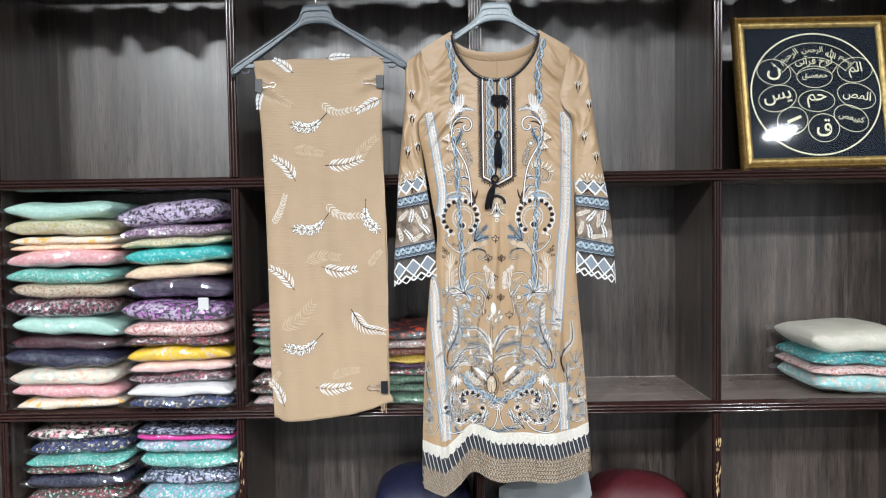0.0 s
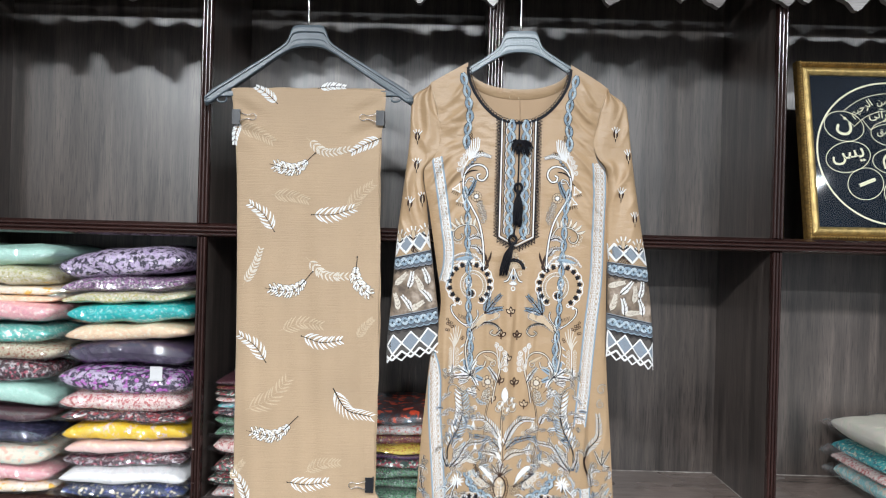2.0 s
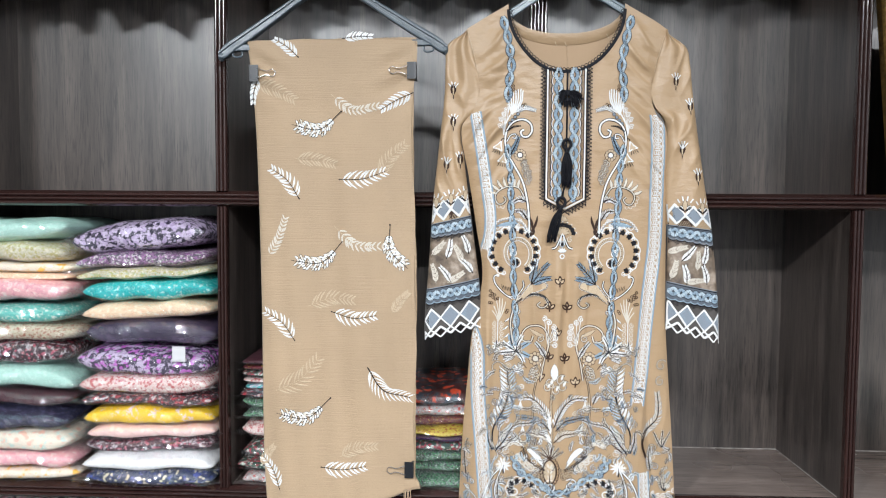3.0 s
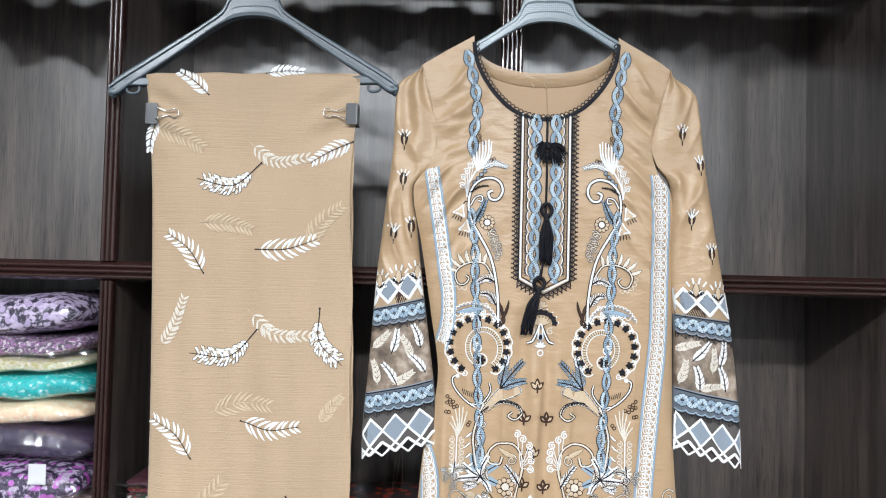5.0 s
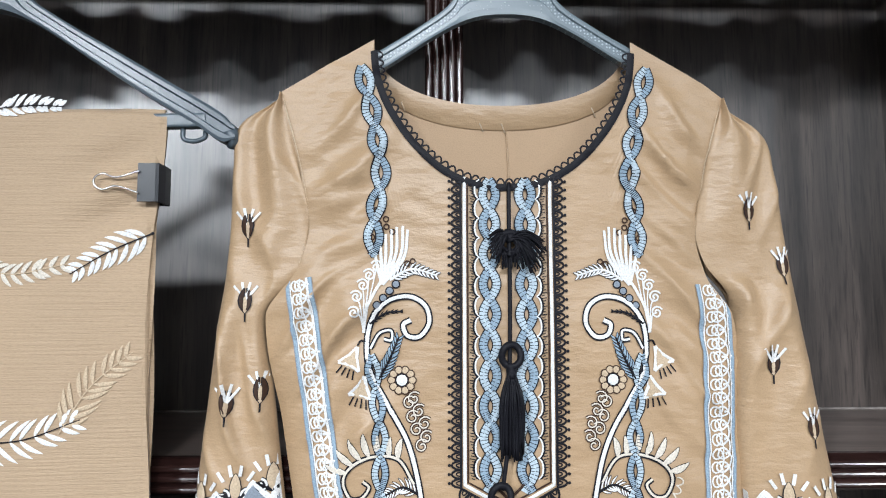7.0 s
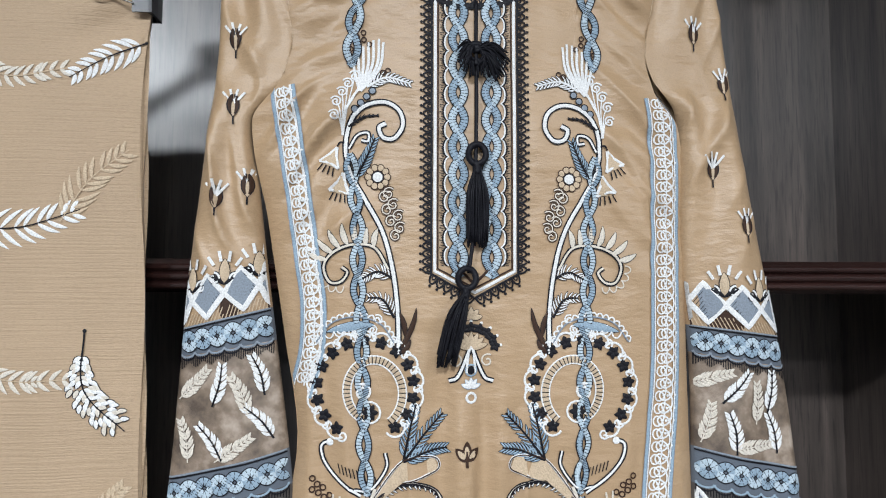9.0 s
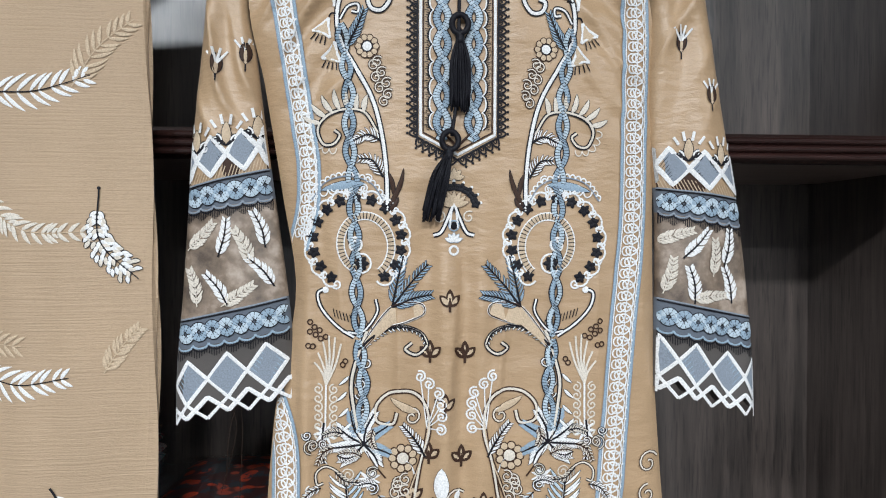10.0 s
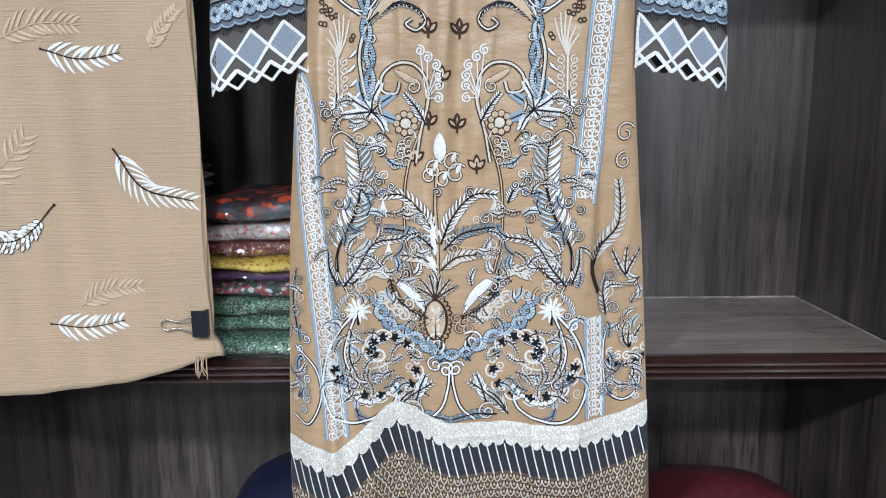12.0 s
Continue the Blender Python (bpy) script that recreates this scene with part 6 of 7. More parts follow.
def tassel(name, top, bottom, ring, spread, strands, seed, fan=False):
    rng = random.Random(seed)
    root = new(name)
    root.parent = kurta
    root["label"] = "black thread tassel"
    y0 = 1.7235
    if ring:
        v, f = tube([(top[0] + 0.0075 * math.cos(a), y0 - 0.001 + 0.001 * math.sin(2 * a), top[1] + 0.0085 * math.sin(a)) for a in np.linspace(0, math.tau, 25)[:-1]], 0.0028, 8, True)
        data_part("ring", v, f, BLACK_T, root)
    vv, ff = [], []
    st = (top[0], top[1] - (0.010 if ring else 0.0))
    for k in range(strands):
        a = rng.uniform(-1, 1)
        e = (bottom[0] + spread * a, bottom[1] + rng.uniform(-0.006, 0.006))
        bulge = 0.5 * spread * a
        if fan:
            t = rng.choice((rng.uniform(-1.1, 0.35), rng.uniform(-1.1, 0.35), rng.uniform(2.7, 4.2)))
            r = rng.uniform(0.014, 0.030) * (1.0 if math.cos(t) > 0 else 0.6)
            e, bulge = (top[0] + r * math.cos(t), top[1] + r * math.sin(t) - r * 0.25), 0.0
        pts = [(st[0] + a * 0.0015, y0 + rng.uniform(-0.003, 0.003), st[1]), ((st[0] + e[0]) / 2 + bulge, y0 - 0.002 + rng.uniform(-0.004, 0.003), (st[1] + e[1]) / 2 + 0.006), (e[0], y0 + rng.uniform(-0.003, 0.003), e[1])]
        v, f = tube(curve(pts, 5), 0.0007, 4)
        ff += [tuple(i + len(vv) for i in q) for q in f]
        vv += v
    data_part("fringe", vv, ff, BLACK_T, root)
    v, f = tube(curve([(st[0], y0, st[1] + 0.004), (st[0] + (bottom[0] - st[0]) * 0.1, y0, st[1] + (bottom[1] - st[1]) * 0.12)], 4), 0.0040, 8)
    data_part("knot", v, f, BLACK_T, root)


v, f = tube(curve([(0.134, 1.7285, 1.694), (0.1335, 1.7245, 1.66), (0.1338, 1.7245, 1.60), (0.133, 1.7245, 1.54), (0.1325, 1.7245, 1.50), (0.127, 1.7245, 1.455)], 8), 0.0017, 8)
data_part("neck_cord", v, f, BLACK_T, kurta, "black braided cord down the placket")
tassel("tassel", (0.1335, 1.648), (0.150, 1.632), False, 0.026, 110, 1, True)
tassel("tassel", (0.1335, 1.645), (0.134, 1.630), True, 0.006, 40, 2)
tassel("tassel", (0.1342, 1.5571), (0.1342, 1.4825), True, 0.009, 70, 3)
tassel("tassel", (0.1254, 1.4507), (0.1081, 1.3815), True, 0.008, 80, 4)

# -- seams and hem --
for k, (nm, pts) in enumerate([("armhole_seam", [(-0.050, 1.766), (-0.037, 1.72), (-0.028, 1.67), (-0.034, 1.63)]), ("armhole_seam", [(0.314, 1.764), (0.301, 1.72), (0.291, 1.67), (0.295, 1.635)])]):
    s = Stitching(on_kurta)
    s.line(pts, 0.0016, BEIGE, per=14)
    s.make(nm, kurta)


def hem_surface(x, z, lift):
    return (x, kurta_y(x, z) - 0.0034 - lift, z)


s = Stitching(hem_surface)
for k in range(42):
    x = -0.060 + k * 0.0104
    if x + 0.008 > 0.362:
        break
    s.stroke([(x, hem_line(x) - 0.026), (x + 0.004, hem_line(x + 0.004) - 0.044), (x + 0.009, hem_line(x + 0.008) - 0.064)], 0.0015, WHITE)
s.make("slanted_thread", kurta, "slanted white threads on the black band")
s = Stitching(hem_surface)
for row in range(6):
    for k in range(56):
        x = -0.060 + (k + 0.5 * (row % 2)) * 0.0078
        if x > 0.357:
            continue
        z = hem_line(x) - 0.065 - row * 0.0098
        s.stroke([(x + 0.0037 * math.cos(a), z - 0.0080 * abs(math.sin(a))) for a in np.linspace(0, math.pi, 9)], 0.0012, CREAM if (row + k) % 3 else BEIGE)
        s.dot((x, z - 0.0025), 0.0019, BEIGE, 6)
        s.stroke([(x - 0.0030, z + 0.001), (x, z - 0.0055), (x + 0.0030, z + 0.001)], 0.0013, BROWN)
s.make("border_scale_pattern", kurta, "cream scale pattern on the hem border")
s = Stitching(lambda x, z, l: hem_surface(x, z, l + 0.0004))
for k in range(70):
    x = -0.060 + k * 0.006
    if x < 0.358:
        s.ring((x, hem_line(x) - 0.017), 0.0022, 0.0010, CREAM, 8)
        s.stroke([(x, hem_line(x) - 0.004), (x + 0.002, hem_line(x) - 0.0075)], 0.0012, CREAM)
s.make("lace_eyelet_trim", kurta)


# -- sleeves --
def on_sleeve(side):
    return lambda u, z, lift: (sleeve_xu(side, z, min(1, max(0, u))), sleeve_y(side, sleeve_xu(side, z, min(1, max(0, u))), z) - 0.0007 - lift, z)


def on_sleeve_xz(side):
    def put(x, z, lift):
        lo, hi = sorted((sleeve_xu(side, z, 0.012), sleeve_xu(side, z, 0.988)))
        x = min(max(x, lo), hi)
        return (x, sleeve_y(side, x, z) - 0.0012 - lift, z)
    return put


def sx(side, u, k, dz=0.0):
    """A point at the share u across the sleeve, dz above its band line k."""
    z = line_z(side, k, u) + dz
    return sleeve_xu(side, z, u), z


for side in "lr":
    # diamonds above the first braid
    s = Stitching(on_sleeve_xz(side))
    shift = 0.0 if side == "l" else 0.22
    cells = [(-0.10 + shift * 0.5 + k * 0.40) for k in range(4)]
    clamp = lambda u: min(0.985, max(0.015, u))
    tri = [sx(side, 0.02, 0), sx(side, 0.5, 0), sx(side, 0.98, 0), sx(side, 0.98, 0, 0.012), sx(side, 0.5, 0, 0.018), sx(side, 0.02, 0, 0.012)]
    s.patch(tri, BROWN)
    for k in range(24):
        u = 0.03 + k * 0.04
        s.stroke([sx(side, u, 0, 0.0), sx(side, clamp(u + 0.05), 0, 0.010)], 0.0008, BEIGE)
    s.make("lattice_ground", sleeves[side], "brown hatched ground")
    for c in cells:
        s = Stitching(on_sleeve_xz(side))
        s.step = 0.0006
        q = [sx(side, clamp(c - 0.20), 0, 0.021), sx(side, clamp(c), 0, 0.039), sx(side, clamp(c + 0.20), 0, 0.021), sx(side, clamp(c), 0, 0.004)]
        s.patch(q, GREY)
        for j in range(9):
            f = (j + 0.5) / 9
            a, b = [[q[m][i] * (1 - f) + q[n][i] * f for i in (0, 1)] for m, n in ((0, 1), (3, 2))]
            s.stroke([a, b], 0.0005, BLACK)
        s.stroke(straight(q + [q[0]]), 0.0046, WHITE)
        s.make("embroidered_diamond", sleeves[side], "white-edged grey diamond")
    # tulips standing on the diamonds
    for c in [cells[0] + 0.2 + 0.4 * k for k in range(3)]:
        if not 0.05 < c < 0.97:
            continue
        s = Stitching(on_sleeve_xz(side))
        s.step = 0.0008
        b = sx(side, c, 0, 0.026)
        for a in (-0.75, -0.25, 0.25, 0.75):
            t = math.pi / 2 + a * 0.9
            p = (b[0] + 0.014 * math.cos(t), b[1] + 0.004 + 0.018 * math.sin(t))
            s.stroke([p, (p[0] + 0.008 * math.cos(t), p[1] + 0.009 * math.sin(t))], 0.0026, WHITE)
        s.leaf((b[0], b[1] + 0.004), math.pi / 2, 0.020, 0.008, BEIGE, 0.0, BLACK)
        for h in (-1, 1):
            s.curl((b[0] + h * 0.0085, b[1] + 0.007), 0.0052, 1.5, 1.2, 0.0019, WHITE, h, edge=BLACK)
            s.leaf((b[0], b[1] + 0.002), math.pi / 2 + h * 0.7, 0.016, 0.004, BLACK, h * 0.4)
        s.make("embroidered_tulip", sleeves[side], "white and black tulip")
    # blue braids with a scalloped fringe
    for top, bot, dn in ((0, 1, 1), (2, 3, 1)):
        s = Stitching(on_sleeve_xz(side))
        mid = lambda u, f: (sleeve_xu(side, line_z(side, top, u) * (1 - f) + line_z(side, bot, u) * f, u), line_z(side, top, u) * (1 - f) + line_z(side, bot, u) * f)
        s.braid([mid(u, 0.52) for u in (0.02, 0.25, 0.5, 0.75, 0.98)], 0.0185, 0.013)
        s.stroke([mid(u, 0.02) for u in np.linspace(0.01, 0.99, 30)], 0.0014, GREY)
        s.stroke([mid(u, 0.08) for u in np.linspace(0.01, 0.99, 30)], 0.0012, BLACK)
        s.scallops([mid(u, 0.92) for u in (0.02, 0.35, 0.65, 0.98)], 0.014, 0.0018, BLUE if top else GREY, -1 if side == "l" else 1, 0.28)
        s.scallops([mid(u, 1.0) for u in (0.02, 0.35, 0.65, 0.98)], 0.014, 0.0012, BLACK, -1 if side == "l" else 1, 0.30)
        for u in np.linspace(0.02, 0.98, 46):
            a = mid(u, 1.08)
            s.stroke([a, (a[0], a[1] - 0.0065 - 0.002 * math.sin(u * 40))], 0.0008, BLACK)
        s.make("sleeve_braid", sleeves[side], "slate-blue plaited braid with black fringe")
    # leaves on the organza
    s = Stitching(on_sleeve_xz(side))
    rng = random.Random(5 if side == "l" else 8)
    for u, f, a, kind in ((0.42, 0.30, 1.35, 0), (0.80, 0.28, 1.9, 0), (0.35, 0.78, 2.2, 0), (0.78, 0.70, 2.3, 0), (0.12, 0.72, 1.8, 1), (0.62, 0.42, 2.0, 1), (0.55, 0.88, 0.6, 1), (0.18, 0.25, 0.8, 1)):
        if side == "r":
            u, a = 1 - u * 0.95, a - 0.5
        z = line_z(side, 1, u) * (1 - f) + line_z(side, 2, u) * f
        c = (sleeve_xu(side, z, u), z)
        b = (c[0] - 0.018 * math.cos(a), c[1] - 0.018 * math.sin(a))
        t = (c[0] + 0.018 * math.cos(a), c[1] + 0.018 * math.sin(a))
        s.fern([b, (c[0] + 0.002, c[1] + 0.001), t], 9, 0.0125, 0.0034, WHITE if not kind else CREAM, BLACK if not kind else CREAM, 0.75, stem_w=0.0017 if not kind else 0.001)
    s.make("organza_leaves", sleeves[side], "white feather leaves with black veins")
    # lattice on the net cuff
    s = Stitching(on_sleeve_xz(side))
    ph = 0.15 if side == "l" else 0.6
    n = 3.0
    du = 1 / n
    for k in range(-1, 5):
        c = (k + 0.5 - ph) * du
        q = [(c - du / 2, 0.026), (c, 0.046), (c + du / 2, 0.026), (c, 0.006)]
        pts = [sx(side, clamp(u), 4, dz - 0.002) for u, dz in q]
        if -0.1 < c < 1.1:
            s.patch(pts, GREY)
            for j in range(6):
                f = (j + 1) / 7
                a = [pts[0][i] * (1 - f) + pts[1][i] * f for i in (0, 1)]
                b = [pts[3][i] * (1 - f) + pts[2][i] * f for i in (0, 1)]
                s.stroke([a, b], 0.0008, BLUE)
            s.stroke(straight(pts + [pts[0]]), 0.0034, WHITE)
    edge = [(sleeve_xu(side, cuff_edge(side, u), u), cuff_edge(side, u) + 0.0015) for u in np.linspace(0.01, 0.99, 60)]
    s.stroke(edge, 0.0042, WHITE)
    for k in range(-1, 5):
        c = (k + 0.5 - ph) * du
        for a, b in (((c, 0.004), (c + du / 2, -0.012)), ((c + du, 0.004), (c + du / 2, -0.012))):
            p = [sx(side, clamp(u), 4, dz) for u, dz in (a, b)]
            s.stroke(straight(p), 0.0030, WHITE)
    s.make("cuff_lattice", sleeves[side], "white zigzag lattice with blue-grey diamonds")
    # sprigs scattered on the plain part
    for u, z in (((0.5, 1.60), (0.25, 1.66), (0.35, 1.52), (0.85, 1.53)) if side == "l" else ((0.42, 1.675), (0.12, 1.63), (0.55, 1.55), (0.20, 1.50))):
        s = Stitching(on_sleeve_xz(side))
        b = (sleeve_xu(side, z, u), z)
        for a in (0.9, 1.35, 1.8, 2.25):
            s.stroke([b, (b[0] + 0.015 * math.cos(a), b[1] + 0.015 * math.sin(a))], 0.0021, WHITE)
        for h in (-1, 1):
            s.leaf((b[0], b[1] - 0.009), math.pi / 2 + h * 0.55, 0.019, 0.0042, BROWN, -h * 0.5, BLACK)
        s.leaf((b[0], b[1] - 0.010), math.pi / 2, 0.014, 0.005, BEIGE, 0.0, BLACK)
        s.stroke([(b[0], b[1] - 0.010), (b[0], b[1] - 0.017)], 0.0014, BLACK)
        s.make("embroidered_sprig", sleeves[side])


# ---- binder clips ----
def binder_clip(x, z, side, label):
    """side: 1 when the clip's back faces +x."""
    root = thing("binder_clip", label, "binder clip", (x, 1.7465, z), "binder clips")
    prof = [(0.0, 0.013), (0.003, 0.0135), (0.0035, 0.0), (0.003, -0.0135), (0.0, -0.013), (-0.014, -0.0128), (-0.014, -0.0115), (-0.001, -0.0112), (0.0012, 0.0), (-0.001, 0.0112), (-0.014, 0.0115), (-0.014, 0.0128)]
    v, f = extruded([(side * p, q) for p, q in prof], -0.0155, 0.0155, "z")
    data_part("body", v, f, BLACK_STEEL, root, smooth=False)
    for yy in (-0.0145, 0.0145):
        pts = [(-side * 0.012, yy, 0.009), (-side * 0.030, yy, 0.0035), (-side * 0.040, yy * 1.05, 0.0065), (-side * 0.0465, yy * 1.05, 0.003), (-side * 0.0465, yy * 1.05, -0.003), (-side * 0.040, yy * 1.05, -0.0065), (-side * 0.030, yy, -0.0035), (-side * 0.012, yy, -0.009)]
        v, f = tube(curve(pts, 5), 0.0009, 6)
        data_part("handle", v, f, STEEL, root, "bright wire handle")


binder_clip(-0.456, 1.689, -1, "black binder clip with wire handles gripping the dupatta edge")
binder_clip(-0.148, 1.694, 1, "black binder clip with wire handles gripping the dupatta edge")
binder_clip(-0.150, 0.937, 1, "black binder clip at the foot of the dupatta")

# ---- packets of folded cloth ----
def pack_colours():
    c = {}
    w, k = (0.78, 0.75, 0.70), (0.02, 0.018, 0.03)
    c["mint"] = printed("mint_cloth", (0.34, 0.62, 0.52), [(0.45, 0.70, 0.60)], 40, 0.3)
    c["sage"] = printed("sage_cloth", (0.48, 0.44, 0.30), [(0.62, 0.56, 0.42), (0.35, 0.30, 0.20)], 55, 0.5)
    c["cream_orange"] = printed("cream_orange_cloth", (0.80, 0.66, 0.50), [(0.85, 0.78, 0.66), (0.85, 0.42, 0.10)], 18, 0.2)
    c["pink"] = printed("pink_cloth", (0.78, 0.34, 0.36), [(0.82, 0.55, 0.52), (0.70, 0.25, 0.30)], 35, 0.4)
    c["green_white"] = printed("green_white_cloth", (0.19, 0.42, 0.35), [(0.60, 0.68, 0.60), (0.10, 0.28, 0.24)], 60, 0.4)
    c["olive"] = printed("olive_cloth", (0.42, 0.36, 0.24), [(0.56, 0.48, 0.34), (0.25, 0.18, 0.12)], 60, 0.4)
    c["plum"] = printed("plum_cloth", (0.055, 0.018, 0.032), [(0.30, 0.10, 0.16), (0.42, 0.38, 0.40)], 38, 0.3)
    c["maroon"] = printed("maroon_cloth", (0.085, 0.022, 0.035), [(0.14, 0.05, 0.06)], 30, 0.3)
    c["navy"] = printed("navy_cloth", (0.022, 0.024, 0.060), [(0.05, 0.05, 0.11), (0.09, 0.09, 0.17)], 30, 0.3)
    c["beige_multi"] = printed("beige_multi_cloth", (0.74, 0.64, 0.50), [(0.80, 0.42, 0.30), (0.45, 0.62, 0.55)], 26, 0.2)
    c["lilac_dark"] = printed("lilac_floral_cloth", (0.035, 0.026, 0.060), [(0.36, 0.26, 0.46), (0.50, 0.40, 0.58)], 34, 0.6)
    c["grey_lace"] = printed("grey_lace_cloth", (0.22, 0.20, 0.22), [(0.60, 0.57, 0.56), (0.08, 0.07, 0.09)], 70, 0.6)
    c["teal"] = printed("teal_cloth", (0.015, 0.36, 0.36), [(0.22, 0.55, 0.52), (0.01, 0.26, 0.27)], 48, 0.4)
    c["peach"] = printed("peach_cloth", (0.82, 0.56, 0.34), [(0.85, 0.70, 0.52), (0.80, 0.46, 0.26)], 40, 0.4)
    c["aubergine"] = printed("aubergine_cloth", (0.045, 0.030, 0.075), [(0.09, 0.06, 0.13)], 25, 0.3)
    c["purple_floral"] = printed("purple_floral_cloth", (0.05, 0.03, 0.08), [(0.40, 0.16, 0.42), (0.45, 0.36, 0.52)], 30, 0.5)
    c["blush"] = printed("blush_cloth", (0.68, 0.50, 0.46), [(0.76, 0.66, 0.60), (0.45, 0.20, 0.20)], 55, 0.45)
    c["dark_mix"] = printed("dark_mixed_cloth", (0.03, 0.032, 0.04), [(0.45, 0.42, 0.42), (0.30, 0.06, 0.08)], 45, 0.35)
    c["yellow"] = printed("yellow_cloth", (0.82, 0.47, 0.04), [(0.84, 0.55, 0.14), (0.72, 0.50, 0.50)], 22, 0.15)
    c["rose"] = printed("rose_cloth", (0.76, 0.46, 0.42), [(0.78, 0.58, 0.52)], 25, 0.3)
    c["white"] = printed("white_cloth", (0.78, 0.78, 0.78), [(0.66, 0.66, 0.68)], 30, 0.3)
    c["navy_gold"] = printed("navy_gold_cloth", (0.030, 0.045, 0.11), [(0.55, 0.47, 0.28), (0.10, 0.14, 0.26)], 36, 0.25)
    c["floral_bright"] = printed("bright_floral_cloth", (0.05, 0.05, 0.06), [(0.72, 0.22, 0.30), (0.75, 0.70, 0.62)], 26, 0.6)
    c["navy_white"] = printed("navy_white_cloth", (0.025, 0.028, 0.07), [(0.50, 0.50, 0.62), (0.30, 0.34, 0.50)], 36, 0.4)
    c["green_dark"] = printed("dark_green_cloth", (0.035, 0.10, 0.075), [(0.45, 0.55, 0.48), (0.30, 0.06, 0.10)], 42, 0.4)
    c["teal_white"] = printed("teal_white_cloth", (0.10, 0.36, 0.35), [(0.62, 0.66, 0.68), (0.30, 0.26, 0.40)], 40, 0.55)
    c["red_ikat"] = printed("red_ikat_cloth", (0.10, 0.030, 0.028), [(0.50, 0.10, 0.035), (0.05, 0.07, 0.09)], 16, 0.4)
    c["grey_red"] = printed("grey_red_cloth", (0.30, 0.25, 0.24), [(0.42, 0.12, 0.10), (0.52, 0.50, 0.48)], 60, 0.5)
    c["wine"] = printed("wine_cloth", (0.16, 0.015, 0.030), [(0.42, 0.28, 0.12)], 90, 0.02)
    c["gold_stripe"] = printed("gold_stripe_cloth", (0.52, 0.38, 0.12), [(0.30, 0.20, 0.06)], 70, 0.4)
    c["violet"] = printed("violet_cloth", (0.09, 0.02, 0.12), [(0.14, 0.04, 0.17)], 40, 0.3)
    c["green_silver"] = printed("silver_green_cloth", (0.05, 0.075, 0.07), [(0.35, 0.40, 0.38), (0.14, 0.22, 0.20)], 110, 0.5)
    c["cream"] = printed("cream_cloth", (0.60, 0.56, 0.46), [(0.70, 0.60, 0.50), (0.55, 0.58, 0.42)], 28, 0.4)
    c["teal_vine"] = printed("teal_vine_cloth", (0.03, 0.26, 0.29), [(0.50, 0.55, 0.40), (0.02, 0.12, 0.18)], 42, 0.3)
    c["aqua"] = printed("aqua_cloth", (0.22, 0.58, 0.60), [(0.55, 0.70, 0.68), (0.62, 0.52, 0.40)], 30, 0.4)
    c["navy_plain"] = printed("plain_navy_cloth", (0.008, 0.011, 0.045), [(0.011, 0.014, 0.055)], 20, 0.3)
    c["maroon_bag"] = printed("maroon_bag_cloth", (0.085, 0.007, 0.012), [(0.10, 0.010, 0.015)], 20, 0.3)
    c["magenta"] = printed("magenta_cloth", (0.60, 0.04, 0.22), [(0.64, 0.08, 0.26)], 30, 0.3)
    return c


CLOTHS = pack_colours()


def pillow(w, d, h, seed, layers=3, bag=False):
    """A soft folded packet: a rounded bundle with fold creases on its front, or the loose creased bag round it with thin pointed ends."""
    rng = random.Random(seed)
    nx, na = (36, 24) if bag else (48, 36)
    ph, droop = rng.uniform(0, 50), [rng.uniform(-0.20, 0.16) * h for _ in range(2)]
    verts, faces = [], []
    for i in range(nx + 1):
        s = -1 + 2 * i / nx
        if bag:
            e = max(0.0, 1 - abs(s) ** 3.6) ** 0.66
            hh = 0.0012 + h / 2 * e
        else:
            e = max(0.0, 1 - abs(s) ** 4.2) ** 0.55
            hh = 0.002 + h / 2 * e
        dd = d / 2 * (0.88 + 0.12 * e)
        end = droop[0 if s < 0 else 1] * abs(s) ** 5
        sag = h * 0.18 * noise.noise((s * 1.6 + ph * 3, 0.3, seed * 0.37))
        for k in range(na):
            a = math.tau * k / na
            c, q = math.cos(a), math.sin(a)
            yy = math.copysign(abs(c) ** 0.62, c) * dd
            zz = math.copysign(abs(q) ** 0.66, q) * hh
            x = s * w / 2
            front = abs(c) ** 3
            if layers > 1 and hh > 0.006:
                yy += math.copysign(0.0045, c) * front * (abs(math.sin(math.pi * layers * (zz / (2 * hh) + 0.5))) ** 0.4 - 1)
            nz = noise.noise((x * 20 + ph, yy * 20, zz * 36 + seed))
            yy += 0.005 * noise.noise((x * 11, seed * 1.7, zz * 26))
            if bag:
                ridge = 1 - 2 * abs(noise.noise((x * 20 + ph + 3 * nz, yy * 24, zz * 50 + x * 14 * droop[0] / h + seed)))
                small = noise.noise((x * 95 + ph, yy * 60, zz * 140 + seed))
                out = 0.0052 * ridge + 0.0026 * small
                yy += math.copysign(out * front, c)
                zz += math.copysign(out * 0.5 * abs(q) * e, q)
                x += 0.010 * abs(s) ** 8 * noise.noise((ph, s * 3, zz * 40)) + 0.006 * s * abs(s) ** 6 * noise.noise((yy * 30, ph, 1.0))
            verts.append((x, yy + 0.004 * nz, zz + sag + end + 0.004 * nz * e))
    for i in range(nx):
        faces += [(i * na + k, i * na + (k + 1) % na, (i + 1) * na + (k + 1) % na, (i + 1) * na + k) for k in range(na)]
    faces += [tuple(range(na - 1, -1, -1)), tuple(range(nx * na, nx * na + na))]
    return verts, faces


pack_seed = [100]


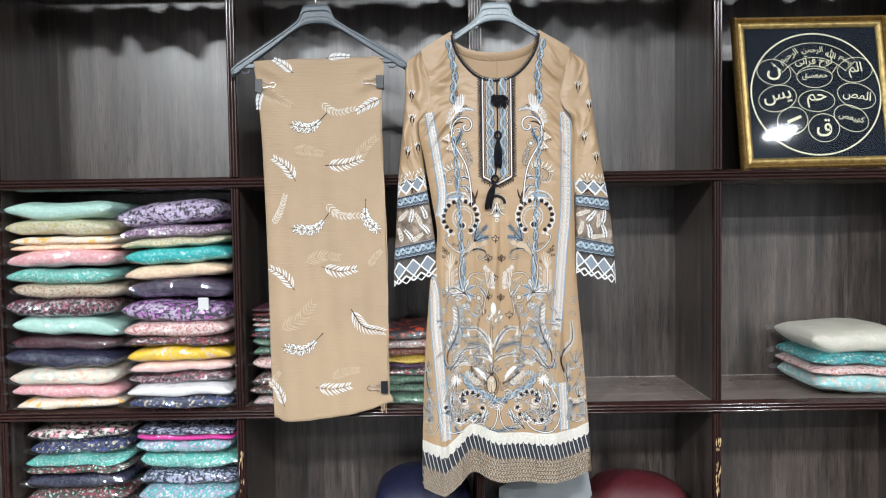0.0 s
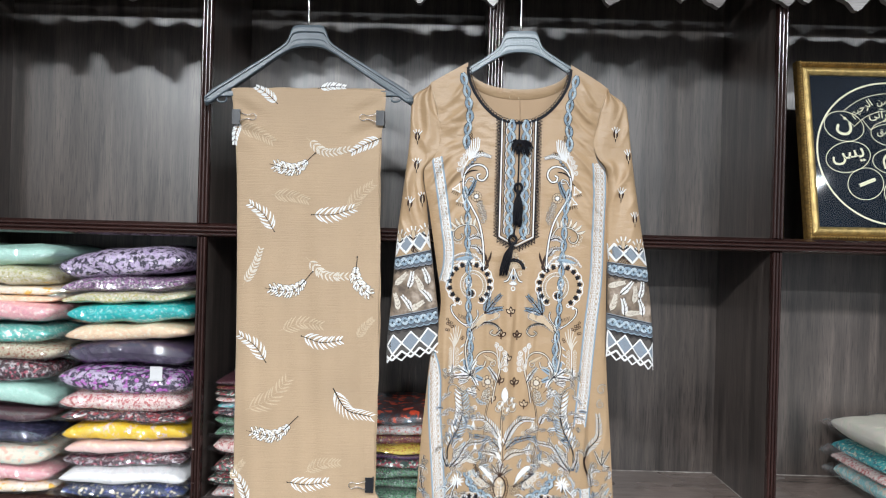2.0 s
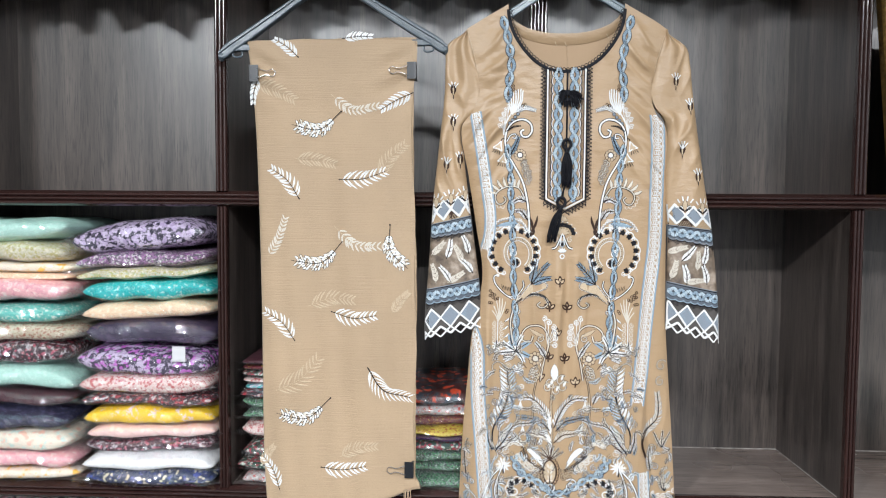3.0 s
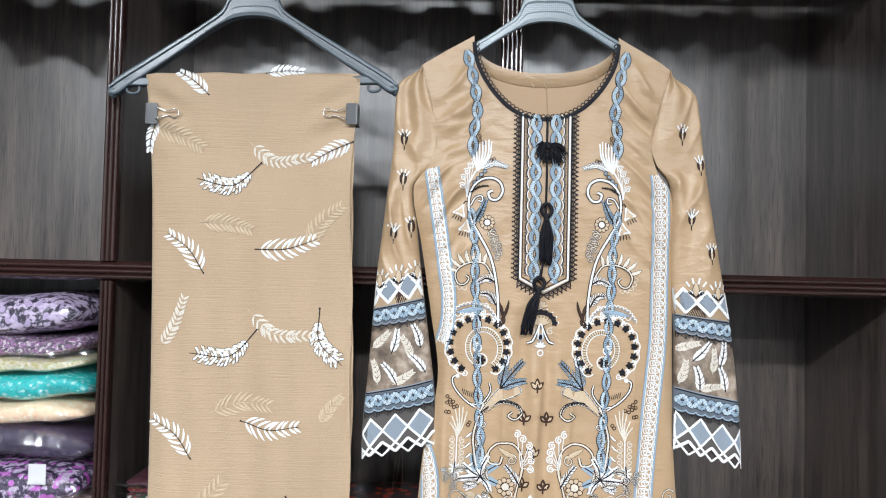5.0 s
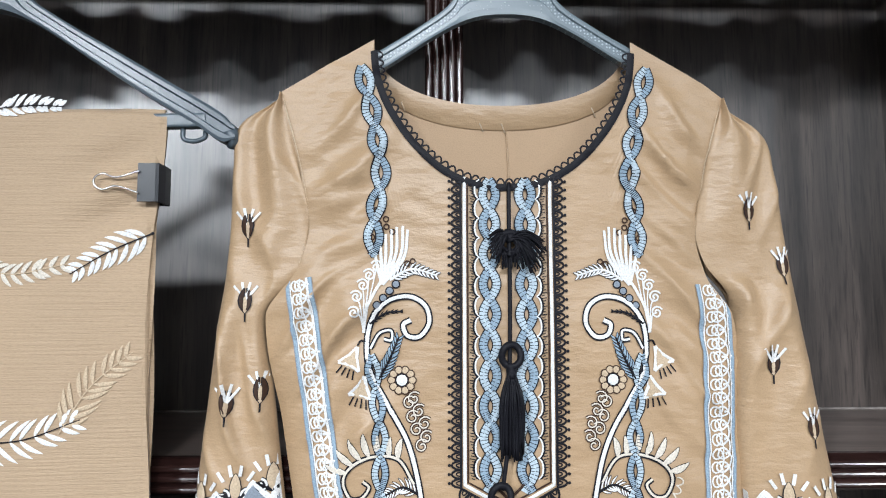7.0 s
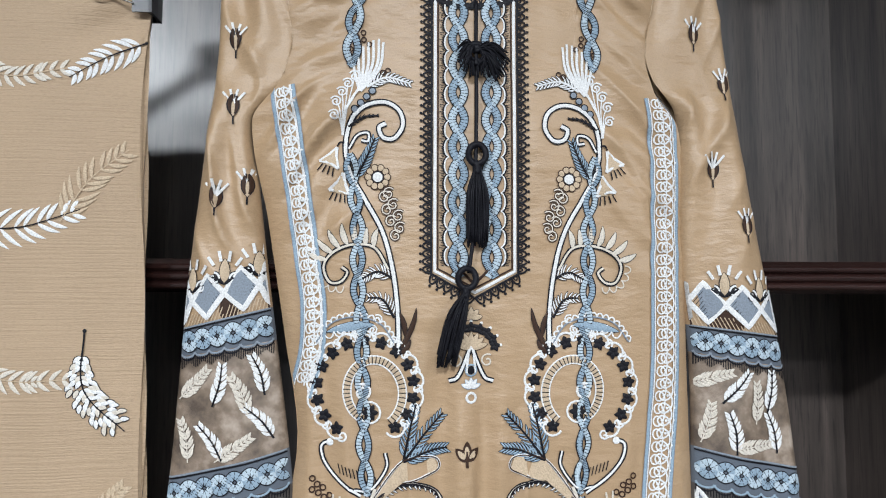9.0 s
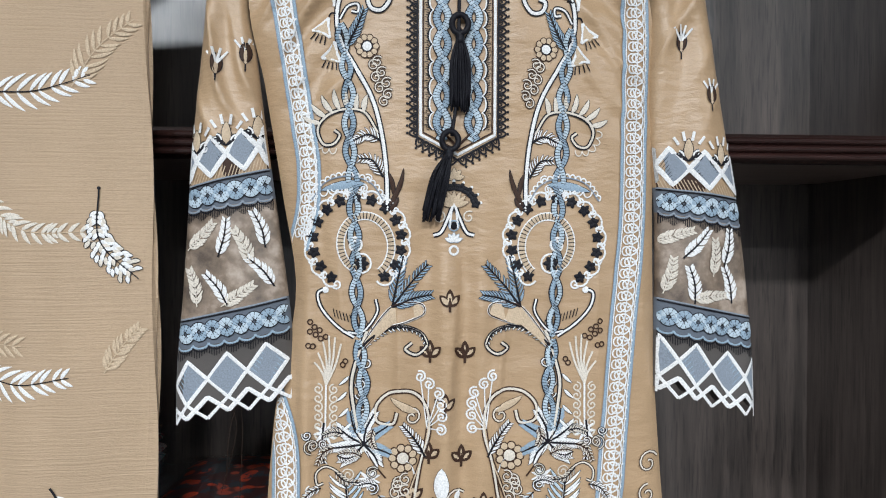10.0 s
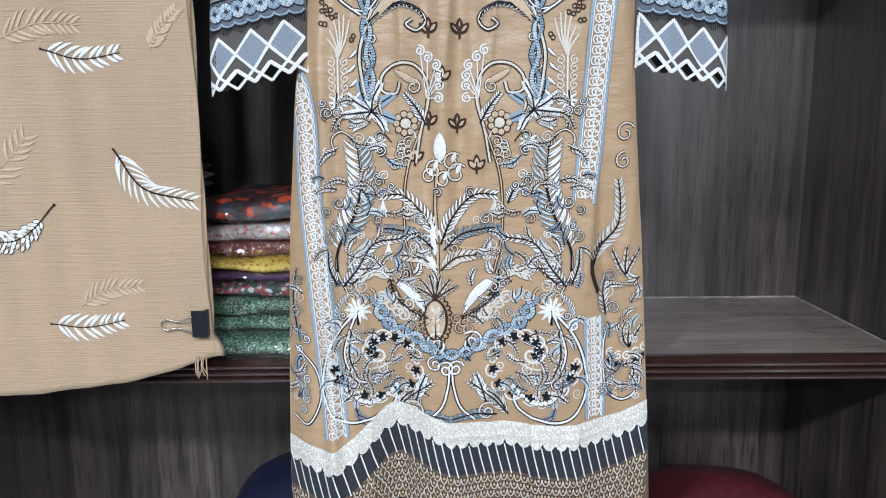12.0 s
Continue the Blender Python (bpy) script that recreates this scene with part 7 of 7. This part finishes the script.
def packet(x0, x1, z0, z1, front, cloth_name, label, tilt=0.0, depth=0.26, second=None, group="wrapped fabric packets", wrapped=True, turn=0.0):
    """A folded suit length, in a clear bag unless wrapped is false; x0, x1, z0, z1 as it lies on the shelf."""
    pack_seed[0] += 1
    sd = pack_seed[0]
    w, h = x1 - x0, z1 - z0
    root = thing("fabric_packet", label, "fabric packet", ((x0 + x1) / 2, front + depth / 2 + ((sd * 53) % 11 - 5) * 0.0024, z0), group)
    root.rotation_euler = (0, radians(-tilt), radians(turn + (((sd * 37) % 7) - 3) * 0.5))
    sections = [(0.0, 1.0, cloth_name)] if not second else [(0.0, 0.42, second), (0.42, 1.0, cloth_name)]
    for a, b, cn in sections:
        v, f = pillow(w * (0.94 if h > 0.022 else 0.98), depth - 0.022, h * (b - a) * 1.0, sd, 2 if second else 3)
        data_part("folded_fabric", [(x, y, z + h * (a + b) / 2) for x, y, z in v], f, CLOTHS[cn], root)
    if wrapped:
        v, f = pillow(w * 1.10, depth, h * 1.06, sd, 1, True)
        data_part("clear_bag", [(x, y, z + h / 2) for x, y, z in v], [t for a, b, c, *d in f for t in ([(a, b, c), (a, c, d[0])] if len(d) == 1 else [(a, b, c, *d)])], FILM, root, "crinkled clear plastic bag", smooth=False)
    return root

# ---- stock on the shelves ----
def stack(x0, x1, front, z, heights, rows, group, depth=0.27):
    """rows: cloth, label, tilt, sideways shift, (second cloth), from the bottom up."""
    for h, row in zip(heights, rows):
        cl, lab, tilt, dx = row[:4]
        packet(x0 + dx, x1 + dx, z, z + h, front, cl, lab, tilt, depth, row[4] if len(row) > 4 else None, group)
        z += h


def heights(bottoms, scale):
    return [(a - b) * scale for a, b in zip(bottoms, bottoms[1:])]


stack(-1.122, -0.828, 1.752, 0.879, heights([729, 708, 681, 648, 618, 593, 558, 522, 494, 466, 434, 408, 377, 345], 0.00139), [
    ("cream_orange", "cream and orange wrapped fabric packet", 0.5, 0.006), ("pink", "pink wrapped fabric packet", 0, 0.0), ("beige_multi", "beige floral wrapped fabric packet", 0, -0.004),
    ("navy", "navy wrapped fabric packet", -1, -0.010), ("maroon", "maroon wrapped fabric packet", -2.5, -0.004), ("mint", "mint green wrapped fabric packet", -1.5, 0.002),
    ("plum", "dark plum patterned wrapped fabric packet", -1.0, -0.012), ("olive", "olive wrapped fabric packet with a ribbon", -1.0, 0.012), ("green_white", "sage green and white wrapped fabric packet", 0.5, 0.0),
    ("pink", "pink wrapped fabric packet with a ribbon", 0.5, 0.006), ("cream_orange", "cream and orange wrapped fabric packet", 0.5, 0.002, "peach"), ("sage", "pale olive brocade wrapped fabric packet", 0, -0.006),
    ("mint", "mint green wrapped fabric packet on top of the pile", 0, -0.002)], "left pile of fabric packets")
stack(-0.826, -0.546, 1.752, 0.879, heights([730, 706, 684, 663, 643, 614, 597, 566, 528, 489, 462, 431, 391, 347], 0.00139), [
    ("navy_gold", "navy and gold printed wrapped fabric packet", 0.5, 0.004), ("white", "plain white wrapped fabric packet", 0.5, 0.002), ("plum", "purple and plum wrapped fabric packet", 1, 0.0),
    ("rose", "rose pink wrapped fabric packet", 1, 0.004), ("yellow", "mustard yellow floral wrapped fabric packet", 1.0, 0.0), ("dark_mix", "dark mixed wrapped fabric packet", -0.5, 0.004),
    ("blush", "blush pink floral wrapped fabric packet", -2.0, -0.002), ("purple_floral", "dark purple floral wrapped fabric packet with a white tag", -3.0, -0.004), ("aubergine", "plain aubergine wrapped fabric packet", 0.5, 0.004),
    ("peach", "peach wrapped fabric packet", 2.5, 0.002), ("teal", "bright teal wrapped fabric packet", 3.5, 0.006), ("grey_lace", "grey lace print wrapped fabric packet", 2.5, -0.004, "sage"),
    ("lilac_dark", "dark wrapped fabric packet with lilac flowers", 3.0, -0.008)], "right pile of fabric packets")
tag = thing("paper_tag", "small white paper price tag on a packet", "tag", (-0.606, 1.7465, 1.150))
box_part("slip", -0.013, 0.013, -0.0006, 0.0006, -0.013, 0.017, plain("tag_paper", (0.55, 0.55, 0.56), 0.6), tag, 0.0004)

LOW = [0.042] * 12
stack(-1.115, -0.835, 1.79, 0.285, LOW + [0.030], [("navy", "navy wrapped fabric packet", 0, 0.0), ("green_dark", "dark green wrapped fabric packet", 0, 0.004), ("plum", "plum wrapped fabric packet", 0, 0.0), ("navy", "navy wrapped fabric packet", 0, 0.0),
    ("teal_white", "teal wrapped fabric packet", 0, 0.0), ("dark_mix", "dark mixed wrapped fabric packet", 0, 0.0), ("maroon", "maroon wrapped fabric packet", 0, 0.0), ("green_dark", "green and red wrapped fabric packet", 0.5, 0.004),
    ("green_dark", "green and red printed wrapped fabric packet", 1.5, 0.0), ("navy", "navy wrapped fabric packet", 1.5, 0.002), ("green_white", "sage green and white wrapped fabric packet", 1.0, 0.006, "green_dark"), ("navy_gold", "navy and cream wrapped fabric packet", 2.5, 0.004),
    ("floral_bright", "bright floral wrapped fabric packet on top of the pile", 2.5, 0.0)], "lower left pile of fabric packets")
stack(-0.822, -0.552, 1.79, 0.285, LOW + [0.030], [("teal_white", "teal wrapped fabric packet", 0, 0.0), ("navy", "navy wrapped fabric packet", 0, 0.0), ("maroon", "maroon wrapped fabric packet", 0, 0.0), ("green_dark", "dark green wrapped fabric packet", 0, 0.0),
    ("navy", "navy wrapped fabric packet", 0, 0.0), ("purple_floral", "purple floral wrapped fabric packet", 0, 0.0), ("teal", "teal wrapped fabric packet", 0, 0.0), ("dark_mix", "dark mixed wrapped fabric packet", 0, 0.0),
    ("teal_white", "teal and white wrapped fabric packet", 0, 0.004), ("navy_white", "navy and white printed wrapped fabric packet", 1.0, 0.0), ("green_white", "green and grey wrapped fabric packet", 0.5, 0.002), ("teal_white", "teal and lilac printed wrapped fabric packet", 0.5, -0.004),
    ("navy_white", "navy floral wrapped fabric packet with a magenta edge", -1.0, 0.0, "magenta")], "lower right pile of fabric packets")
stack(-0.512, -0.235, 1.785, 0.877, heights([732, 712, 697, 668, 640, 622, 605, 596, 586, 576, 566, 556, 545], 0.00139), [
    ("grey_red", "white and red thin wrapped fabric packet", 0, 0.0), ("green_dark", "dark green wrapped fabric packet", 1, 0.0), ("green_dark", "dark green floral wrapped fabric packet", 2, 0.0), ("blush", "pink floral wrapped fabric packet", 1, -0.002), ("green_silver", "dark green wrapped fabric packet", 0, 0.0),
    ("green_silver", "green thin wrapped fabric packet", 0, 0.004), ("dark_mix", "dark thin wrapped fabric packet", 0, 0.004), ("teal_white", "teal thin wrapped fabric packet", 0, 0.008), ("blush", "pink thin wrapped fabric packet", 0, 0.008),
    ("green_dark", "green thin wrapped fabric packet", 0, 0.006), ("wine", "wine red thin wrapped fabric packet", 0, 0.008), ("maroon", "maroon thin wrapped fabric packet", 0, 0.008)], "thin fabric packets beside the post")
stack(-0.205, 0.058, 1.79, 0.877, [0.024, 0.024, 0.024, 0.022, 0.013, 0.013, 0.020, 0.026, 0.028], [
    ("green_silver", "silver-green wrapped fabric packet", 0, 0.0), ("green_silver", "silver-green wrapped fabric packet", 0, 0.002), ("green_silver", "dark green sparkling wrapped fabric packet", 0, -0.002), ("green_dark", "dark green wrapped fabric packet", 0, 0.0),
    ("violet", "violet thin wrapped fabric packet", 0, 0.0), ("gold_stripe", "gold striped thin wrapped fabric packet", 0, 0.0), ("wine", "wine red dotted wrapped fabric packet", 0, 0.0), ("grey_red", "grey and red wrapped fabric packet", 0, 0.002), ("red_ikat", "red and black patterned wrapped fabric packet on top", 0, 0.0)],
    "fabric packets behind the kurta")
stack(0.945, 1.235, 1.795, 0.877, [0.054, 0.058, 0.066], [("aqua", "pale aqua wrapped fabric packet", -1.0, 0.012), ("teal_vine", "teal vine-printed wrapped fabric packet", -1.5, 0.004, "blush"), ("cream", "cream floral wrapped fabric packet on top", 1.5, 0.0)], "fabric packets on the right shelf")


def soft_bag(name, label, x, y, z, w, d, h, material, seed):
    """A slumped cloth bag: broad foot, domed top, soft dents."""
    root = thing(name, label, "bag", (x, y, z))
    verts, faces, n, m = [], [], 36, 22
    for j in range(m + 1):
        t = j / m
        r = (1 - max(0, (t - 0.72) / 0.28) ** 2.6) ** 0.5 * (0.94 + 0.06 * min(1, t * 8))
        for i in range(n):
            a = math.tau * i / n
            c, q = math.cos(a), math.sin(a)
            px, py = math.copysign(abs(c) ** 0.6, c) * w / 2 * r, math.copysign(abs(q) ** 0.6, q) * d / 2 * r
            k = 1 + 0.10 * noise.noise((px * 9 + seed, py * 9, t * 4))
            verts.append((px * k, py * k, h * t + 0.02 * t * noise.noise((px * 6, py * 6, seed))))
    for j in range(m):
        faces += [(j * n + i, j * n + (i + 1) % n, (j + 1) * n + (i + 1) % n, (j + 1) * n + i) for i in range(n)]
    faces += [tuple(range(n - 1, -1, -1)), tuple(range(m * n, m * n + n))]
    data_part("cloth", verts, faces, material, root)
    return root


soft_bag("cloth_bag", "plain navy stuffed cloth bag on the lower shelf", -0.070, 1.93, 0.285, 0.27, 0.24, 0.385, CLOTHS["navy_plain"], 3)
red = soft_bag("cloth_bag", "maroon shopping bag with unreadable gold writing", 0.525, 1.93, 0.285, 0.27, 0.22, 0.362, CLOTHS["maroon_bag"], 8)
bm = bmesh.new()
for k, (bx, bz, bw) in enumerate(((0.02, 0.265, 0.05), (0.05, 0.245, 0.07), (0.00, 0.225, 0.06))):
    block(bm, bx - bw / 2, bx + bw / 2, -0.1135, -0.1115, bz, bz + 0.006)
part("writing_bar", bm, PALE_GOLD, red, "gold bars of unreadable writing", False)
leaflet = thing("plastic_sheet", "pale grey folded plastic sheet behind the bag", "sheet", (0.29, 1.90, 0.286))
verts = [(x, 0.002 * math.sin(x * 90) + y, z) for y in (0, 0.003) for x, z in ((-0.16, 0), (0.13, 0), (0.11, 0.28), (0.085, 0.43), (-0.02, 0.395), (-0.15, 0.33))]
data_part("folded_sheet", verts, [(5, 4, 3, 2, 1, 0), (6, 7, 8, 9, 10, 11)] + [(i, (i + 1) % 6, 6 + (i + 1) % 6, 6 + i) for i in range(6)], plain("pale_film", (0.30, 0.33, 0.34), 0.25), leaflet, smooth=False)

# ---- framed calligraphy ----
W, H = 0.411, 0.407
picture = thing("picture_frame", "gilt framed calligraphy roundel on dark blue velvet leaning on the shelf", "picture frame", (0.9755, 1.815, 1.4705))
picture.rotation_euler = (radians(-8.5), radians(-0.6), radians(1.5))


def moulding(name, i0, i1, y0, y1, material, bumps):
    """A mitred frame ring between two insets, with a raised rounded section."""
    verts, faces, prof = [], [], []
    for k in range(9):
        t = k / 8
        prof.append((i0 + (i1 - i0) * t, y0 + (y1 - y0) * math.sin(math.pi * (0.1 + 0.8 * t))))
    prof.append((i1, 0.012))
    prof.insert(0, (i0, 0.012))
    m = len(prof)
    for cx, cz in ((-1, 0), (1, 0), (1, 1), (-1, 1)):
        for ins, y in prof:
            verts.append((cx * (W / 2 - ins), y, (H - ins) if cz else ins))
    for c in range(4):
        for k in range(m - 1):
            faces.append((c * m + k, ((c + 1) % 4) * m + k, ((c + 1) % 4) * m + k + 1, c * m + k + 1))
    return data_part(name, verts, faces, material, picture, smooth=False)


moulding("outer_moulding", 0.0, 0.012, 0.0, -0.012, DARK_GILT, True)
moulding("inner_moulding", 0.012, 0.030, 0.002, -0.007, GILT, False)
beads_v, beads_f = [], []
for k in range(64):
    for horizontal in (0, 1):
        for far in (0, 1):
            t = (k + 0.5) / 64
            x, z = ((t - 0.5) * W, 0.005 + far * (H - 0.010)) if horizontal else ((far - 0.5) * (W - 0.010), t * H)
            b = len(beads_v)
            r = 0.0024
            beads_v += [(x - r, -0.0115, z), (x, -0.0115, z - r), (x + r, -0.0115, z), (x, -0.0115, z + r), (x, -0.0145, z)]
            beads_f += [(b, b + 1, b + 4), (b + 1, b + 2, b + 4), (b + 2, b + 3, b + 4), (b + 3, b, b + 4)]
data_part("carved_beading", beads_v, beads_f, GILT, picture, smooth=False)
box_part("velvet_ground", -W / 2 + 0.028, W / 2 - 0.028, 0.004, 0.012, 0.028, H - 0.028, VELVET, picture, 0.0)
CX, CZ = 0.004, H / 2 - 0.004
s = Stitching(lambda x, z, l: (x, 0.0032 - l, z))
s.stroke([(CX + 0.171 * math.cos(a), CZ + 0.163 * math.sin(a)) for a in np.linspace(0, math.tau, 73)[:-1]], 0.0042, CREAM, closed=True)
OV = [(0.0, 0.044, 0.046, 0.028, 0), (-0.098, 0.058, 0.044, 0.033, -0.2), (0.100, 0.060, 0.046, 0.032, 0.15), (-0.094, -0.010, 0.050, 0.033, 0.25), (0.098, -0.008, 0.050, 0.032, -0.3),
      (0.0, -0.018, 0.047, 0.028, 0), (-0.062, -0.068, 0.040, 0.034, 0.35), (0.080, -0.065, 0.046, 0.032, -0.45), (0.012, -0.088, 0.040, 0.036, 0)]
OV = [(ox * 1.09, oz * 1.04, a * 1.02, b * 1.04, rot) for ox, oz, a, b, rot in OV]
for ox, oz, a, b, rot in OV:
    s.stroke([(CX + ox + a * math.cos(t) * math.cos(rot) - b * math.sin(t) * math.sin(rot), CZ + oz + a * math.cos(t) * math.sin(rot) + b * math.sin(t) * math.cos(rot)) for t in np.linspace(0, math.tau, 37)[:-1]], 0.0018, CREAM, closed=True)
s.gold("roundel_lines", picture, "pale gold circle and ovals")
s = Stitching(lambda x, z, l: (x, 0.0032 - l, z))
for r0, a0, a1 in ((0.110, 0.70, 2.44), (0.150, 0.75, 2.35), (0.080, 0.95, 2.2)):
    s.stroke([(CX + r0 * math.cos(t), CZ - 0.012 + r0 * math.sin(t)) for t in np.linspace(a0, a1, 30)], 0.0016, CREAM)
for r0, r1, a in ((0.110, 0.150, 0.72), (0.110, 0.150, 2.42), (0.080, 0.110, 0.95), (0.080, 0.110, 2.2)):
    s.stroke([(CX + r0 * math.cos(a), CZ - 0.012 + r0 * math.sin(a)), (CX + r1 * math.cos(a), CZ - 0.012 + r1 * math.sin(a))], 0.0016, CREAM)
s.gold("arched_cartouche", picture)


def lettering(body, cx, cz, width, height, turn=0.0):
    """Words in the built-in font, as raised pale gold threadwork, fitted to a field."""
    font = bpy.data.curves.new("lettering", "FONT")
    font.body, font.extrude, font.offset = body, 0.0, 0.012
    carrier = bpy.data.objects.new("lettering", font)
    scene.collection.objects.link(carrier)
    bpy.context.view_layer.update()
    me = bpy.data.meshes.new_from_object(carrier.evaluated_get(bpy.context.evaluated_depsgraph_get()))
    bpy.data.objects.remove(carrier)
    co = np.array([v.co[:2] for v in me.vertices])
    lo, hi = co.min(0), co.max(0)
    k = min(width / (hi[0] - lo[0]), height / (hi[1] - lo[1]))
    m, (c, q) = (lo + hi) / 2, (math.cos(turn), math.sin(turn))
    for v, (x, y) in zip(me.vertices, (co - m) * k):
        v.co = (cx + x * c - y * q, 0.0022, cz + x * q + y * c)
    me.materials.append(PALE_GOLD)
    ob = new("lettering", me)
    ob.parent = picture
    ob["label"] = "pale gold calligraphy"


WORDS = ["\uFED6\uFEB4\uFECC\uFEE4\uFEA3", "\uFEE5", "\uFEE2\uFEDF\uFE8D", "\uFEB2\uFEF3", "\uFEBA\uFEE4\uFEDF\uFE8D", "\uFEE2\uFEA3", "", "\uFEBA\uFECC\uFEF4\uFEEC\uFEDB", "\uFED5"]
for (ox, oz, a, b, rot), word in zip(OV, WORDS):
    if word:
        lettering(word, CX + ox, CZ + oz, a * 1.45, b * 1.25, rot * 0.6)
lettering("\uFEF0\uFEE7\uFE81\uFEAE\uFED7 \uFEA1\uFEEE\uFEDF", CX, CZ + 0.086, 0.105, 0.034)
for word, ang, wid in (("\uFEE2\uFEB4\uFE91", 0.87, 0.034), ("\uFDF2", 1.19, 0.028), ("\uFEE6\uFEE4\uFEA3\uFEAE\uFEDF\uFE8D", 1.58, 0.056), ("\uFEE2\uFEF4\uFEA3\uFEAE\uFEDF\uFE8D", 2.09, 0.056)):
    lettering(word, CX + 0.129 * math.cos(ang), CZ - 0.012 + 0.129 * math.sin(ang), wid, 0.030, ang - math.pi / 2)
s = Stitching(lambda x, z, l: (x, 0.0032 - l, z))
s.stroke([(CX - 0.082, CZ - 0.075), (CX - 0.045, CZ - 0.060)], 0.008, CREAM)
s.gold("lettering", picture, "bar of unreadable pale writing")
GLASS, gt, gb = nodes_of("picture_glass")
clear, shine, both = gt.nodes.new("ShaderNodeBsdfTransparent"), gt.nodes.new("ShaderNodeBsdfGlossy"), gt.nodes.new("ShaderNodeMixShader")
shine.inputs["Roughness"].default_value = 0.03
both.inputs[0].default_value = 0.05
link(gt, clear.outputs[0], both.inputs[1])
link(gt, shine.outputs[0], both.inputs[2])
link(gt, both.outputs[0], gt.nodes["Material Output"].inputs["Surface"])
box_part("glass", -W / 2 + 0.028, W / 2 - 0.028, -0.0012, 0.0008, 0.028, H - 0.028, GLASS, picture, 0.0)
